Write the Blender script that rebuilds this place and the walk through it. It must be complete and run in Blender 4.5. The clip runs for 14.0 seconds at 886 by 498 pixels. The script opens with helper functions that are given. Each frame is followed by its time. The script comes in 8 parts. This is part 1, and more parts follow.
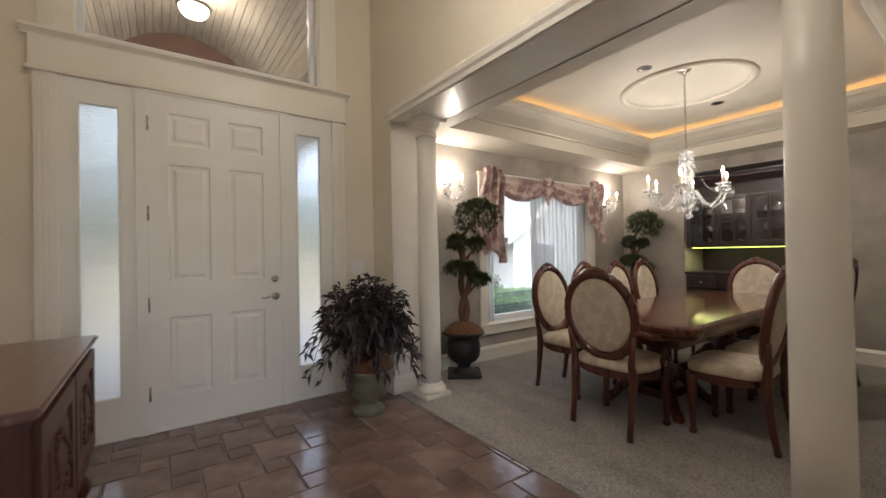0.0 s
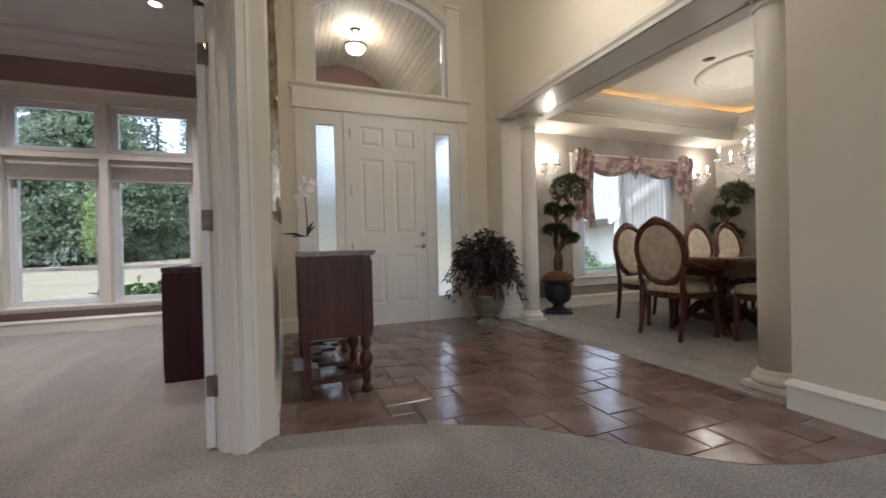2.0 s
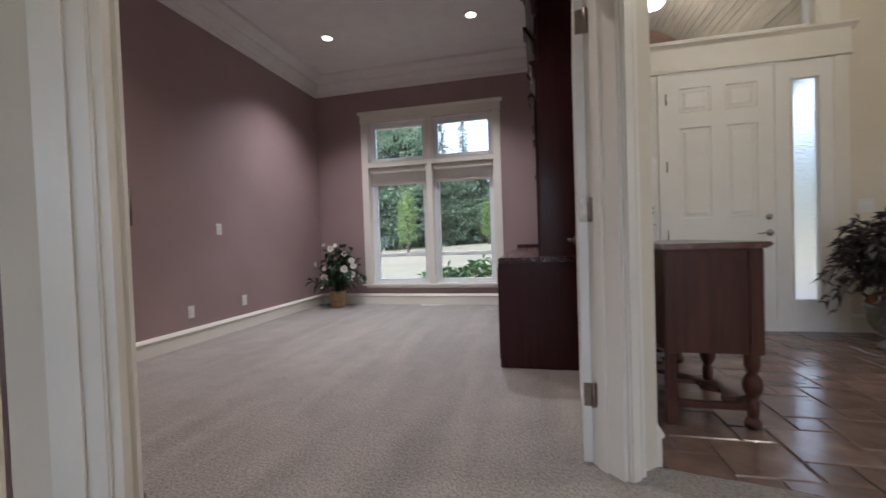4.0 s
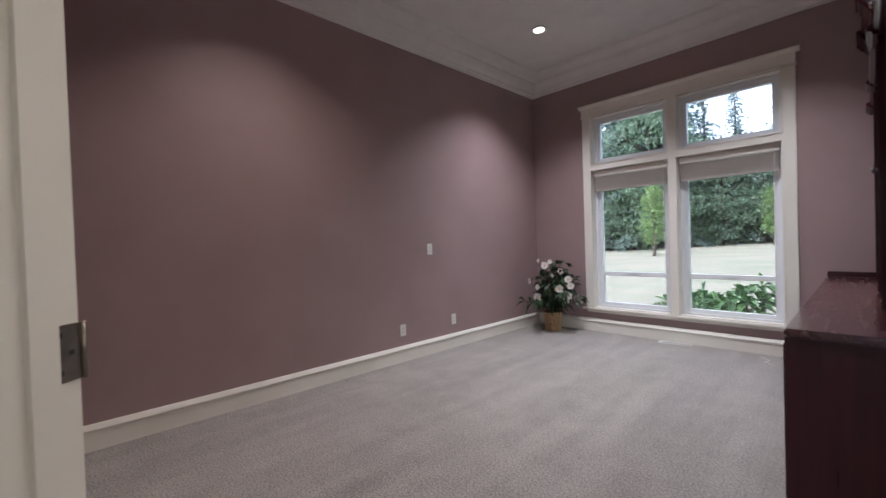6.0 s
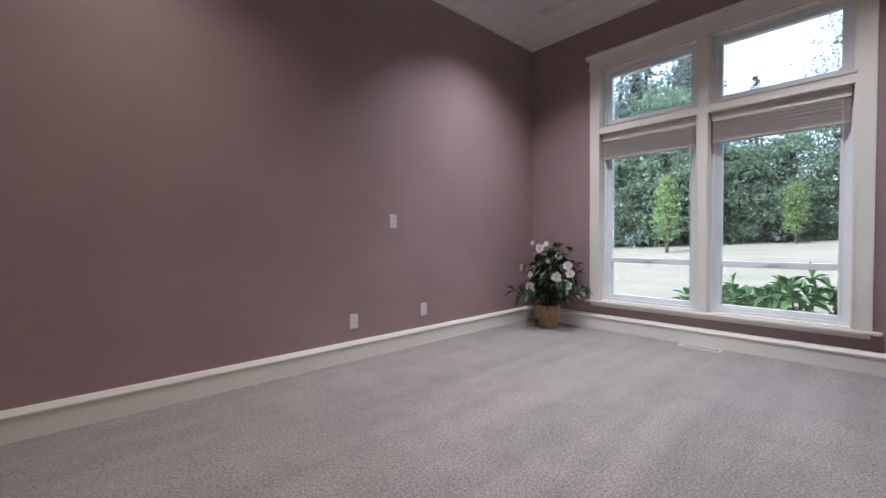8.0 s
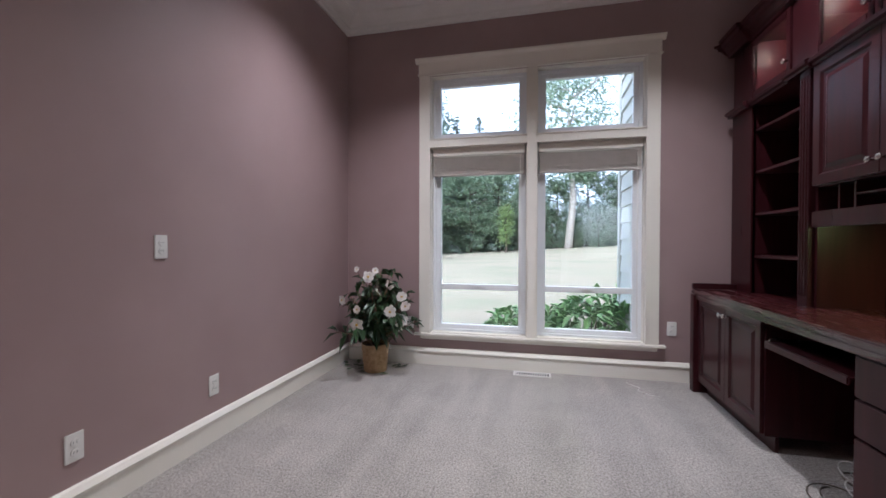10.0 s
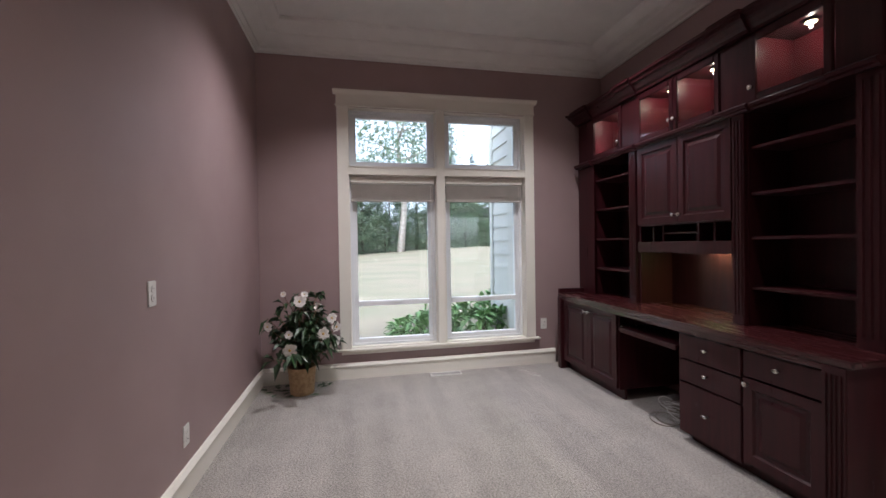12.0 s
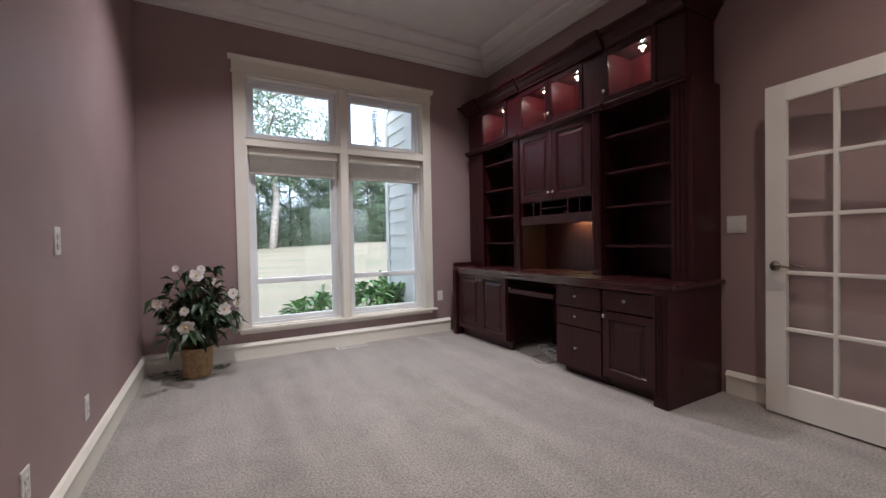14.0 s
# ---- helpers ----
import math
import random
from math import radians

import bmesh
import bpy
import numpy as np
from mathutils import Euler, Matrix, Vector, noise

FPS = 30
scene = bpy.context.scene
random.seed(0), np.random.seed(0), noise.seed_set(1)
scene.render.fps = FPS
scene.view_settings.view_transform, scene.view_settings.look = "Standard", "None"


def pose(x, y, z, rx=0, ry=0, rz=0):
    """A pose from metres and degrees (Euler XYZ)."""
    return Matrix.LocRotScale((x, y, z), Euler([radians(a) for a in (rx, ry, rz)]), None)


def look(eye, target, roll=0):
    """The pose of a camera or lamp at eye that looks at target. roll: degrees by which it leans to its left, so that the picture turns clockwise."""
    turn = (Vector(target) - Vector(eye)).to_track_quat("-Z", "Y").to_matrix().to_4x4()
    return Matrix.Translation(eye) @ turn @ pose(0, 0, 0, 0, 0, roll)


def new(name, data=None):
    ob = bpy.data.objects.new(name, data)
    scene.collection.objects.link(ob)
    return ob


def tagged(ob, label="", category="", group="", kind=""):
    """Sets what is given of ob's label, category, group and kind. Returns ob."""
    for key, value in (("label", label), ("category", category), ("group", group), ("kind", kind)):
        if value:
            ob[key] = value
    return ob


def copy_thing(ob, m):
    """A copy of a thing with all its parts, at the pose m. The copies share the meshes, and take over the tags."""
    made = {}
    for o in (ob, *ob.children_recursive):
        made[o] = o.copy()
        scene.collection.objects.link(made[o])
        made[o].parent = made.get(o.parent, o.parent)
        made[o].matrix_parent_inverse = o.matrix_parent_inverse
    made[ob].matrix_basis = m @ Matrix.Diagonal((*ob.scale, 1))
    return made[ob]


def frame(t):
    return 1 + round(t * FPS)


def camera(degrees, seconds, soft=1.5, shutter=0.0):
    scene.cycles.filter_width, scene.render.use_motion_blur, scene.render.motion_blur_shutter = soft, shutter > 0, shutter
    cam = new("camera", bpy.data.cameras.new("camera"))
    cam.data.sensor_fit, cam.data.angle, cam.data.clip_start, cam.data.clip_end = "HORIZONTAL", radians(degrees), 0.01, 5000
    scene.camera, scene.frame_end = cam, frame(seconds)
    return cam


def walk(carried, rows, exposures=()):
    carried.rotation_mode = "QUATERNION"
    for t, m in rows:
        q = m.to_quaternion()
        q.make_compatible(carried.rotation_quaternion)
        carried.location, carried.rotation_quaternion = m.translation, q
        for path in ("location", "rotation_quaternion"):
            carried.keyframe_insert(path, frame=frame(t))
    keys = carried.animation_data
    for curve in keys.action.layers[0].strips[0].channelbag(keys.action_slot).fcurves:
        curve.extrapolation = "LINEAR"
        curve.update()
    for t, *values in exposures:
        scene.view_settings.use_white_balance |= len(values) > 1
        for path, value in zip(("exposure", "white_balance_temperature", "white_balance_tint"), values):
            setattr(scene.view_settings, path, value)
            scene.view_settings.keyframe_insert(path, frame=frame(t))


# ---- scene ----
cam = camera(95.4, 14.0, 1.5, 0.3)
PATH = [
    (0, (-0.218, 0.24, 1.264), (0.941, 1.87, 1.283), -1.1),
    (0.5, (-0.417, -0.12, 1.175), (0.688, 1.547, 1.193), -1.2),
    (1, (-0.585, -0.456, 1.077), (0.434, 1.265, 1.09), -1.2),
    (1.5, (-0.79, -0.702, 0.996), (0.111, 1.083, 0.991), -1.3),
    (2, (-0.978, -0.891, 0.914), (-0.253, 0.973, 0.901), -1.4),
    (2.5, (-1.167, -0.953, 0.868), (-0.677, 0.986, 0.848), -1.4),
    (3, (-1.315, -0.874, 0.869), (-1.108, 1.115, 0.827), -1.5),
    (3.5, (-1.421, -0.706, 0.898), (-1.541, 1.289, 0.845), -1.8),
    (4, (-1.5, -0.522, 0.957), (-1.963, 1.424, 0.912), -1.9),
    (4.2, (-1.527, -0.452, 0.97), (-2.117, 1.459, 0.928), -2.1),
    (6.3, (-1.56, 0.358, 1.231), (-3.085, 1.652, 1.209), -1.6),
    (6.5, (-1.572, 0.454, 1.219), (-3.134, 1.704, 1.202), -1.4),
    (7, (-1.624, 0.672, 1.154), (-3.212, 1.888, 1.129), -1.1),
    (7.2, (-1.667, 0.761, 1.103), (-3.254, 1.978, 1.073), -1.1),
    (9.3, (-2.645, 1.485, 0.969), (-3.535, 3.276, 0.928), 0.4),
    (9.5, (-2.764, 1.508, 1.011), (-3.524, 3.357, 0.979), 0.3),
    (10, (-3.007, 1.507, 1.175), (-3.461, 3.455, 1.147), 0.1),
    (10.5, (-3.255, 1.419, 1.309), (-3.457, 3.409, 1.288), -0.2),
    (11, (-3.504, 1.297, 1.377), (-3.5, 3.297, 1.359), -0.5),
    (11.5, (-3.725, 1.16, 1.384), (-3.522, 3.15, 1.37), -0.8),
    (12, (-3.922, 1.053, 1.366), (-3.513, 3.011, 1.342), -0.9),
    (12.5, (-4.04, 0.967, 1.322), (-3.434, 2.873, 1.286), -0.9),
    (13, (-4.145, 0.937, 1.252), (-3.381, 2.786, 1.213), -1.0),
    (13.5, (-4.232, 0.921, 1.192), (-3.345, 2.714, 1.154), -1.1),
    (14, (-4.295, 0.91, 1.123), (-3.314, 2.653, 1.084), -1.1),
]
walk(cam, [(t, look(eye, target, roll)) for t, eye, target, roll in PATH], ((0, 1.5, 5650, 12), (2, 1.45, 5450, 12), (3.5, 1.5, 5300, 12), (6.3, 1.66, 5100, 12), (9.5, 1.74, 5050, 12), (10.5, 1.62, 5200, 12), (14, 1.58, 5400, 12)))

# ---- light ----
world = bpy.data.worlds.new("world")
scene.world = world
world.use_nodes = True
wn, wl = world.node_tree.nodes, world.node_tree.links
sky = wn.new("ShaderNodeTexSky")
sky.sky_type = 'NISHITA'
sky.sun_disc = False
sky.sun_elevation, sky.sun_rotation = radians(48), radians(200)
sky.air_density, sky.dust_density, sky.ozone_density = 1.0, 4.0, 1.0
overcast = wn.new("ShaderNodeHueSaturation")
overcast.inputs["Saturation"].default_value = 0.3
wl.new(sky.outputs["Color"], overcast.inputs["Color"])
wl.new(overcast.outputs["Color"], wn["Background"].inputs["Color"])
wn["Background"].inputs["Strength"].default_value = 0.25
sun = new("sun", bpy.data.lights.new("sun", "SUN"))
sun.data.energy, sun.data.angle, sun.data.color = 0.9, radians(14), (1.0, 0.96, 0.9)
# high sun behind the house, thin overcast
sun.matrix_world = look((0, 0, 0), (0.25, 0.62, -0.74))


def point_lamp(name, place, watts, color=(1.0, 0.86, 0.68), radius=0.03):
    ob = new(name, bpy.data.lights.new(name, "POINT"))
    ob.data.energy, ob.data.color, ob.data.shadow_soft_size = watts, color, radius
    ob.location = place
    return ob


def spot_lamp(name, place, watts, degrees=95, color=(1.0, 0.87, 0.74), blend=1.0):
    ob = new(name, bpy.data.lights.new(name, "SPOT"))
    ob.data.energy, ob.data.color, ob.data.shadow_soft_size = watts, color, 0.04
    ob.data.spot_size, ob.data.spot_blend = radians(degrees), blend
    ob.location = place
    return ob


# ---- materials ----
def mat(name, c1, c2=None, scale=6.0, rough=0.6, metal=0.0, bump=0.15, bscale=80.0, bdist=0.002, stretch=(1, 1, 1), coat=0.0,
        detail=6.0, vary=0.0, rvar=0.1, lo=0.35, hi=0.65, spec=0.5, sheen=0.0, island=False):
    m = bpy.data.materials.new(name)
    m.use_nodes = True
    n, l = m.node_tree.nodes, m.node_tree.links
    b = n["Principled BSDF"]
    c2 = c2 or tuple(v * 0.88 for v in c1)
    tc = n.new("ShaderNodeTexCoord")
    mp = n.new("ShaderNodeMapping")
    mp.inputs["Scale"].default_value = stretch
    l.new(tc.outputs["Object"], mp.inputs["Vector"])
    big = n.new("ShaderNodeTexNoise")
    big.inputs["Scale"].default_value, big.inputs["Detail"].default_value = scale, detail
    l.new(mp.outputs["Vector"], big.inputs["Vector"])
    ramp = n.new("ShaderNodeValToRGB")
    ramp.color_ramp.elements[0].position, ramp.color_ramp.elements[1].position = lo, hi
    ramp.color_ramp.elements[0].color, ramp.color_ramp.elements[1].color = (*c1, 1), (*c2, 1)
    l.new(big.outputs["Fac"], ramp.inputs["Fac"])
    colour = ramp.outputs["Color"]
    if vary:
        hs = n.new("ShaderNodeHueSaturation")
        mr = n.new("ShaderNodeMapRange")
        mr.inputs["To Min"].default_value, mr.inputs["To Max"].default_value = 1 - vary, 1 + vary
        if island:
            geo = n.new("ShaderNodeNewGeometry")
            l.new(geo.outputs["Random Per Island"], mr.inputs["Value"])
        else:
            oi = n.new("ShaderNodeObjectInfo")
            l.new(oi.outputs["Random"], mr.inputs["Value"])
        l.new(mr.outputs["Result"], hs.inputs["Value"])
        l.new(colour, hs.inputs["Color"])
        colour = hs.outputs["Color"]
    l.new(colour, b.inputs["Base Color"])
    fine = n.new("ShaderNodeTexNoise")
    fine.inputs["Scale"].default_value, fine.inputs["Detail"].default_value = bscale, 4.0
    l.new(mp.outputs["Vector"], fine.inputs["Vector"])
    if bump:
        bp = n.new("ShaderNodeBump")
        bp.inputs["Strength"].default_value, bp.inputs["Distance"].default_value = bump, bdist
        l.new(fine.outputs["Fac"], bp.inputs["Height"])
        l.new(bp.outputs["Normal"], b.inputs["Normal"])
    rr = n.new("ShaderNodeMapRange")
    rr.inputs["To Min"].default_value, rr.inputs["To Max"].default_value = max(0.02, rough - rvar), min(1, rough + rvar)
    l.new(big.outputs["Fac"], rr.inputs["Value"])
    l.new(rr.outputs["Result"], b.inputs["Roughness"])
    b.inputs["Metallic"].default_value = metal
    b.inputs["Coat Weight"].default_value = coat
    b.inputs["Coat Roughness"].default_value = 0.12
    b.inputs["Specular IOR Level"].default_value = spec
    b.inputs["Sheen Weight"].default_value = sheen
    return m


def glow(name, color, strength):
    m = bpy.data.materials.new(name)
    m.use_nodes = True
    b = m.node_tree.nodes["Principled BSDF"]
    b.inputs["Base Color"].default_value = (*color, 1)
    b.inputs["Emission Color"].default_value = (*color, 1)
    b.inputs["Emission Strength"].default_value = strength
    return m


def glass(name, color=(0.97, 0.99, 0.98), rough=0.0, bump=0.0, bscale=40.0, ior=1.45, stretch=(1, 1, 1)):
    m = bpy.data.materials.new(name)
    m.use_nodes = True
    n, l = m.node_tree.nodes, m.node_tree.links
    b = n["Principled BSDF"]
    b.inputs["Base Color"].default_value = (*color, 1)
    b.inputs["Transmission Weight"].default_value = 1.0
    b.inputs["Roughness"].default_value, b.inputs["IOR"].default_value = rough, ior
    if bump:
        tc, mp, no, bp = (n.new("ShaderNode" + k) for k in ("TexCoord", "Mapping", "TexNoise", "Bump"))
        mp.inputs["Scale"].default_value = stretch
        no.inputs["Scale"].default_value = bscale
        bp.inputs["Strength"].default_value, bp.inputs["Distance"].default_value = bump, 0.01
        l.new(tc.outputs["Object"], mp.inputs["Vector"])
        l.new(mp.outputs["Vector"], no.inputs["Vector"])
        l.new(no.outputs["Fac"], bp.inputs["Height"])
        l.new(bp.outputs["Normal"], b.inputs["Normal"])
    return m


M_CREAM = mat("cream_wall_paint", (0.72, 0.655, 0.54), (0.69, 0.625, 0.51), scale=2.0, rough=0.62, bump=0.25, bscale=140, bdist=0.0012)
M_MAUVE = mat("mauve_wall_paint", (0.345, 0.244, 0.241), (0.315, 0.219, 0.217), scale=1.6, rough=0.5, bump=0.35, bscale=150, bdist=0.0015)
M_TAUPE = mat("taupe_faux_plaster", (0.40, 0.36, 0.31), (0.30, 0.268, 0.23), scale=3.2, rough=0.5, bump=0.2, bscale=60, bdist=0.001, detail=10)
M_WHITE = mat("white_trim_paint", (0.80, 0.76, 0.68), (0.77, 0.73, 0.65), scale=3.0, rough=0.36, bump=0.05, bscale=60, bdist=0.0008)
M_DOOR = mat("white_door_paint", (0.80, 0.78, 0.74), (0.77, 0.75, 0.70), scale=3.0, rough=0.42, bump=0.05, bscale=70, bdist=0.0008)
M_VINYL = mat("white_window_vinyl", (0.82, 0.83, 0.84), (0.79, 0.80, 0.81), scale=4.0, rough=0.32, bump=0.02)
M_CEIL = mat("textured_ceiling_paint", (0.80, 0.78, 0.75), (0.76, 0.74, 0.71), scale=5.0, rough=0.85, bump=0.9, bscale=110, bdist=0.004)
M_CEILD = mat("cream_ceiling_paint", (0.68, 0.63, 0.525), (0.65, 0.60, 0.50), scale=2.0, rough=0.6, bump=0.2, bscale=120)
M_BEAM = mat("satin_beam_paint", (0.78, 0.74, 0.67), (0.75, 0.71, 0.64), scale=2.0, rough=0.25, bump=0.03)
M_TILE = mat("brown_slate_tile", (0.15, 0.098, 0.082), (0.26, 0.178, 0.148), scale=5.0, rough=0.19, bump=0.5, bscale=14, bdist=0.006, vary=0.22, rvar=0.1, detail=9, coat=0.15)
M_GROUT = mat("grey_grout", (0.16, 0.125, 0.105), (0.11, 0.085, 0.07), scale=20, rough=0.7, bump=0.3)
M_IRON = mat("aged_bronze_metal", (0.20, 0.17, 0.14), (0.28, 0.24, 0.20), scale=30, rough=0.35, metal=1.0, bump=0.05)
M_NICKEL = mat("brushed_nickel", (0.60, 0.58, 0.54), (0.52, 0.50, 0.46), scale=40, rough=0.25, metal=1.0, bump=0.02)
M_GLASS = glass("clear_window_glass")
M_SIDEGLASS = glass("rain_textured_glass", (1.0, 0.985, 0.96), rough=0.42, bump=0.6, bscale=48, ior=1.25, stretch=(0.7, 1, 1.6))
M_BULB = glow("warm_bulb_glass", (1.0, 0.82, 0.55), 30.0)
M_COVE = glow("cove_light_strip", (1.0, 0.55, 0.17), 4.0)


def carpet_material():
    m = bpy.data.materials.new("cut_pile_carpet")
    m.use_nodes = True
    n, l = m.node_tree.nodes, m.node_tree.links
    b = n["Principled BSDF"]
    tc = n.new("ShaderNodeTexCoord")
    pile, patch, lanes, mix, ramp, hs, bp = (n.new("ShaderNode" + k) for k in ("TexNoise", "TexNoise", "TexNoise", "Math", "ValToRGB", "HueSaturation", "Bump"))
    pile.inputs["Scale"].default_value, pile.inputs["Detail"].default_value = 92, 12
    pile.inputs["Roughness"].default_value = 0.74
    patch.inputs["Scale"].default_value, patch.inputs["Detail"].default_value = 4.5, 9
    patch.inputs["Distortion"].default_value = 0.6
    mp = n.new("ShaderNodeMapping")
    mp.inputs["Scale"].default_value = (3.2, 0.35, 1)
    mp.inputs["Rotation"].default_value = (0, 0, radians(14))
    lanes.inputs["Scale"].default_value, lanes.inputs["Detail"].default_value = 1.6, 3
    for node in (pile, patch):
        l.new(tc.outputs["Object"], node.inputs["Vector"])
    l.new(tc.outputs["Object"], mp.inputs["Vector"])
    l.new(mp.outputs["Vector"], lanes.inputs["Vector"])
    ramp.color_ramp.elements[0].position, ramp.color_ramp.elements[1].position = 0.37, 0.66
    ramp.color_ramp.elements[0].color, ramp.color_ramp.elements[1].color = (0.13, 0.117, 0.105, 1), (0.62, 0.572, 0.525, 1)
    l.new(pile.outputs["Fac"], ramp.inputs["Fac"])
    mix.operation = 'MULTIPLY_ADD'
    l.new(patch.outputs["Fac"], mix.inputs[0])
    mix.inputs[1].default_value = 0.44
    mr = n.new("ShaderNodeMapRange")
    mr.inputs["From Min"].default_value, mr.inputs["From Max"].default_value = 0.35, 0.65
    mr.inputs["To Min"].default_value, mr.inputs["To Max"].default_value = 0.66, 0.88
    l.new(lanes.outputs["Fac"], mr.inputs["Value"])
    l.new(mr.outputs["Result"], mix.inputs[2])
    l.new(mix.outputs["Value"], hs.inputs["Value"])
    l.new(ramp.outputs["Color"], hs.inputs["Color"])
    l.new(hs.outputs["Color"], b.inputs["Base Color"])
    bp.inputs["Strength"].default_value, bp.inputs["Distance"].default_value = 1.0, 0.008
    l.new(pile.outputs["Fac"], bp.inputs["Height"])
    l.new(bp.outputs["Normal"], b.inputs["Normal"])
    b.inputs["Roughness"].default_value = 0.95
    b.inputs["Sheen Weight"].default_value = 0.3
    b.inputs["Specular IOR Level"].default_value = 0.1
    return m


M_CARPET = carpet_material()


# ---- mesh helpers ----
def box(bm, x0, x1, y0, y1, z0, z1, m=None, mi=0):
    """A closed box in bm, at the pose m."""
    vs = [bm.verts.new(Vector(c) if m is None else m @ Vector(c)) for c in
          ((x0, y0, z0), (x1, y0, z0), (x1, y1, z0), (x0, y1, z0), (x0, y0, z1), (x1, y0, z1), (x1, y1, z1), (x0, y1, z1))]
    for q in ((3, 2, 1, 0), (4, 5, 6, 7), (0, 1, 5, 4), (1, 2, 6, 5), (2, 3, 7, 6), (3, 0, 4, 7)):
        bm.faces.new([vs[i] for i in q]).material_index = mi
    return vs


def rbox(bm, x0, x1, y0, y1, z0, z1, r=0.004, m=None, mi=0):
    """A box with chamfered edges."""
    one = bmesh.new()
    box(one, x0, x1, y0, y1, z0, z1, None, mi)
    r = min(r, 0.45 * min(x1 - x0, y1 - y0, z1 - z0))
    bmesh.ops.bevel(one, geom=one.edges[:], offset=r, segments=2, affect='EDGES', clamp_overlap=True)
    join(bm, one, m)


def join(bm, one, m=None):
    """Adds the mesh one to bm, at the pose m, and frees it."""
    at = {v: bm.verts.new(v.co if m is None else m @ v.co) for v in one.verts}
    for f in one.faces:
        g = bm.faces.new([at[v] for v in f.verts])
        g.material_index, g.smooth = f.material_index, f.smooth
    one.free()


def lathe(bm, profile, seg=24, m=None, mi=0, wobble=None, caps=True):
    """Turns (radius, z) pairs about z."""
    rings = []
    for r, z in profile:
        ring = []
        for i in range(seg):
            a = 2 * math.pi * i / seg
            k = r if wobble is None else r * wobble(a, z)
            p = Vector((k * math.cos(a), k * math.sin(a), z))
            ring.append(bm.verts.new(p if m is None else m @ p))
        rings.append(ring)
    for lo, hi in zip(rings, rings[1:]):
        for i in range(seg):
            f = bm.faces.new((lo[i], lo[(i + 1) % seg], hi[(i + 1) % seg], hi[i]))
            f.smooth, f.material_index = True, mi
    for ring, flip in ((rings[0], True), (rings[-1], False)) if caps else ():
        f = bm.faces.new(ring[::-1] if flip else ring)
        f.material_index = mi


def tube(bm, pts, radii, seg=8, mi=0):
    """A round tube along pts."""
    pts = [Vector(p) for p in pts]
    if not hasattr(radii, "__len__"):
        radii = [radii] * len(pts)
    rings, side = [], None
    for i, p in enumerate(pts):
        d = (pts[min(i + 1, len(pts) - 1)] - pts[max(i - 1, 0)]).normalized()
        if side is None:
            side = d.orthogonal().normalized()
        side = (side - d * side.dot(d)).normalized()
        up = d.cross(side)
        rings.append([bm.verts.new(p + radii[i] * (math.cos(a) * side + math.sin(a) * up)) for a in (2 * math.pi * k / seg for k in range(seg))])
    for lo, hi in zip(rings, rings[1:]):
        for k in range(seg):
            f = bm.faces.new((lo[k], lo[(k + 1) % seg], hi[(k + 1) % seg], hi[k]))
            f.smooth, f.material_index = True, mi
    for ring, flip in ((rings[0], True), (rings[-1], False)):
        bm.faces.new(ring[::-1] if flip else ring).material_index = mi


def extrude_profile(bm, profile, start, end, out, mi=0, miter=(0, 0)):
    """A moulding: (out, up) pairs swept in a straight line from start to end. miter: how far each end is pushed along per unit of out."""
    start, end, out = Vector(start), Vector(end), Vector(out).normalized()
    along = (end - start).normalized()
    ends = []
    for p, k in ((start, miter[0]), (end, miter[1])):
        ends.append([bm.verts.new(p + out * o + Vector((0, 0, u)) + along * (k * o)) for o, u in profile])
    n = len(profile)
    for i in range(n):
        f = bm.faces.new((ends[0][i], ends[0][(i + 1) % n], ends[1][(i + 1) % n], ends[1][i]))
        f.material_index = mi
    bm.faces.new(ends[0][::-1]).material_index = mi
    bm.faces.new(ends[1]).material_index = mi


def prism(bm, outline, d0, d1, place, mi=0):
    """An outline of (a, b) pairs given depth from d0 to d1; place(a, b, d) gives the point."""
    lo = [bm.verts.new(place(a, b, d0)) for a, b in outline]
    hi = [bm.verts.new(place(a, b, d1)) for a, b in outline]
    n = len(outline)
    for i in range(n):
        bm.faces.new((lo[i], lo[(i + 1) % n], hi[(i + 1) % n], hi[i])).material_index = mi
    bm.faces.new(lo[::-1]).material_index = mi
    bm.faces.new(hi).material_index = mi


def thing(name, label, category, place=(0, 0, 0), turn=0.0, group="", kind=""):
    ob = new(name)
    ob.empty_display_size = 0.1
    ob.matrix_basis = pose(*place, 0, 0, turn)
    return tagged(ob, label, category, group, kind)


def part(name, bm, material, parent=None, label="", smooth=False):
    """Links bm as one mesh under parent."""
    bmesh.ops.recalc_face_normals(bm, faces=bm.faces[:])
    me = bpy.data.meshes.new(name)
    bm.to_mesh(me)
    bm.free()
    for m in material if isinstance(material, (list, tuple)) else (material,):
        me.materials.append(m)
    if smooth:
        me.shade_smooth()
    ob = new(name, me)
    ob.parent = parent
    return tagged(ob, label) if label else ob


def same(name, mesh_of, parent, m, label=""):
    """Another part on the mesh of a like part, at the pose m."""
    ob = new(name, mesh_of.data)
    ob.parent = parent
    ob.matrix_basis = m
    return tagged(ob, label) if label else ob


def setting(name, bm, material, label, category, smooth=False):
    return tagged(part(name, bm, material, None, "", smooth), label, category, "", "structure")


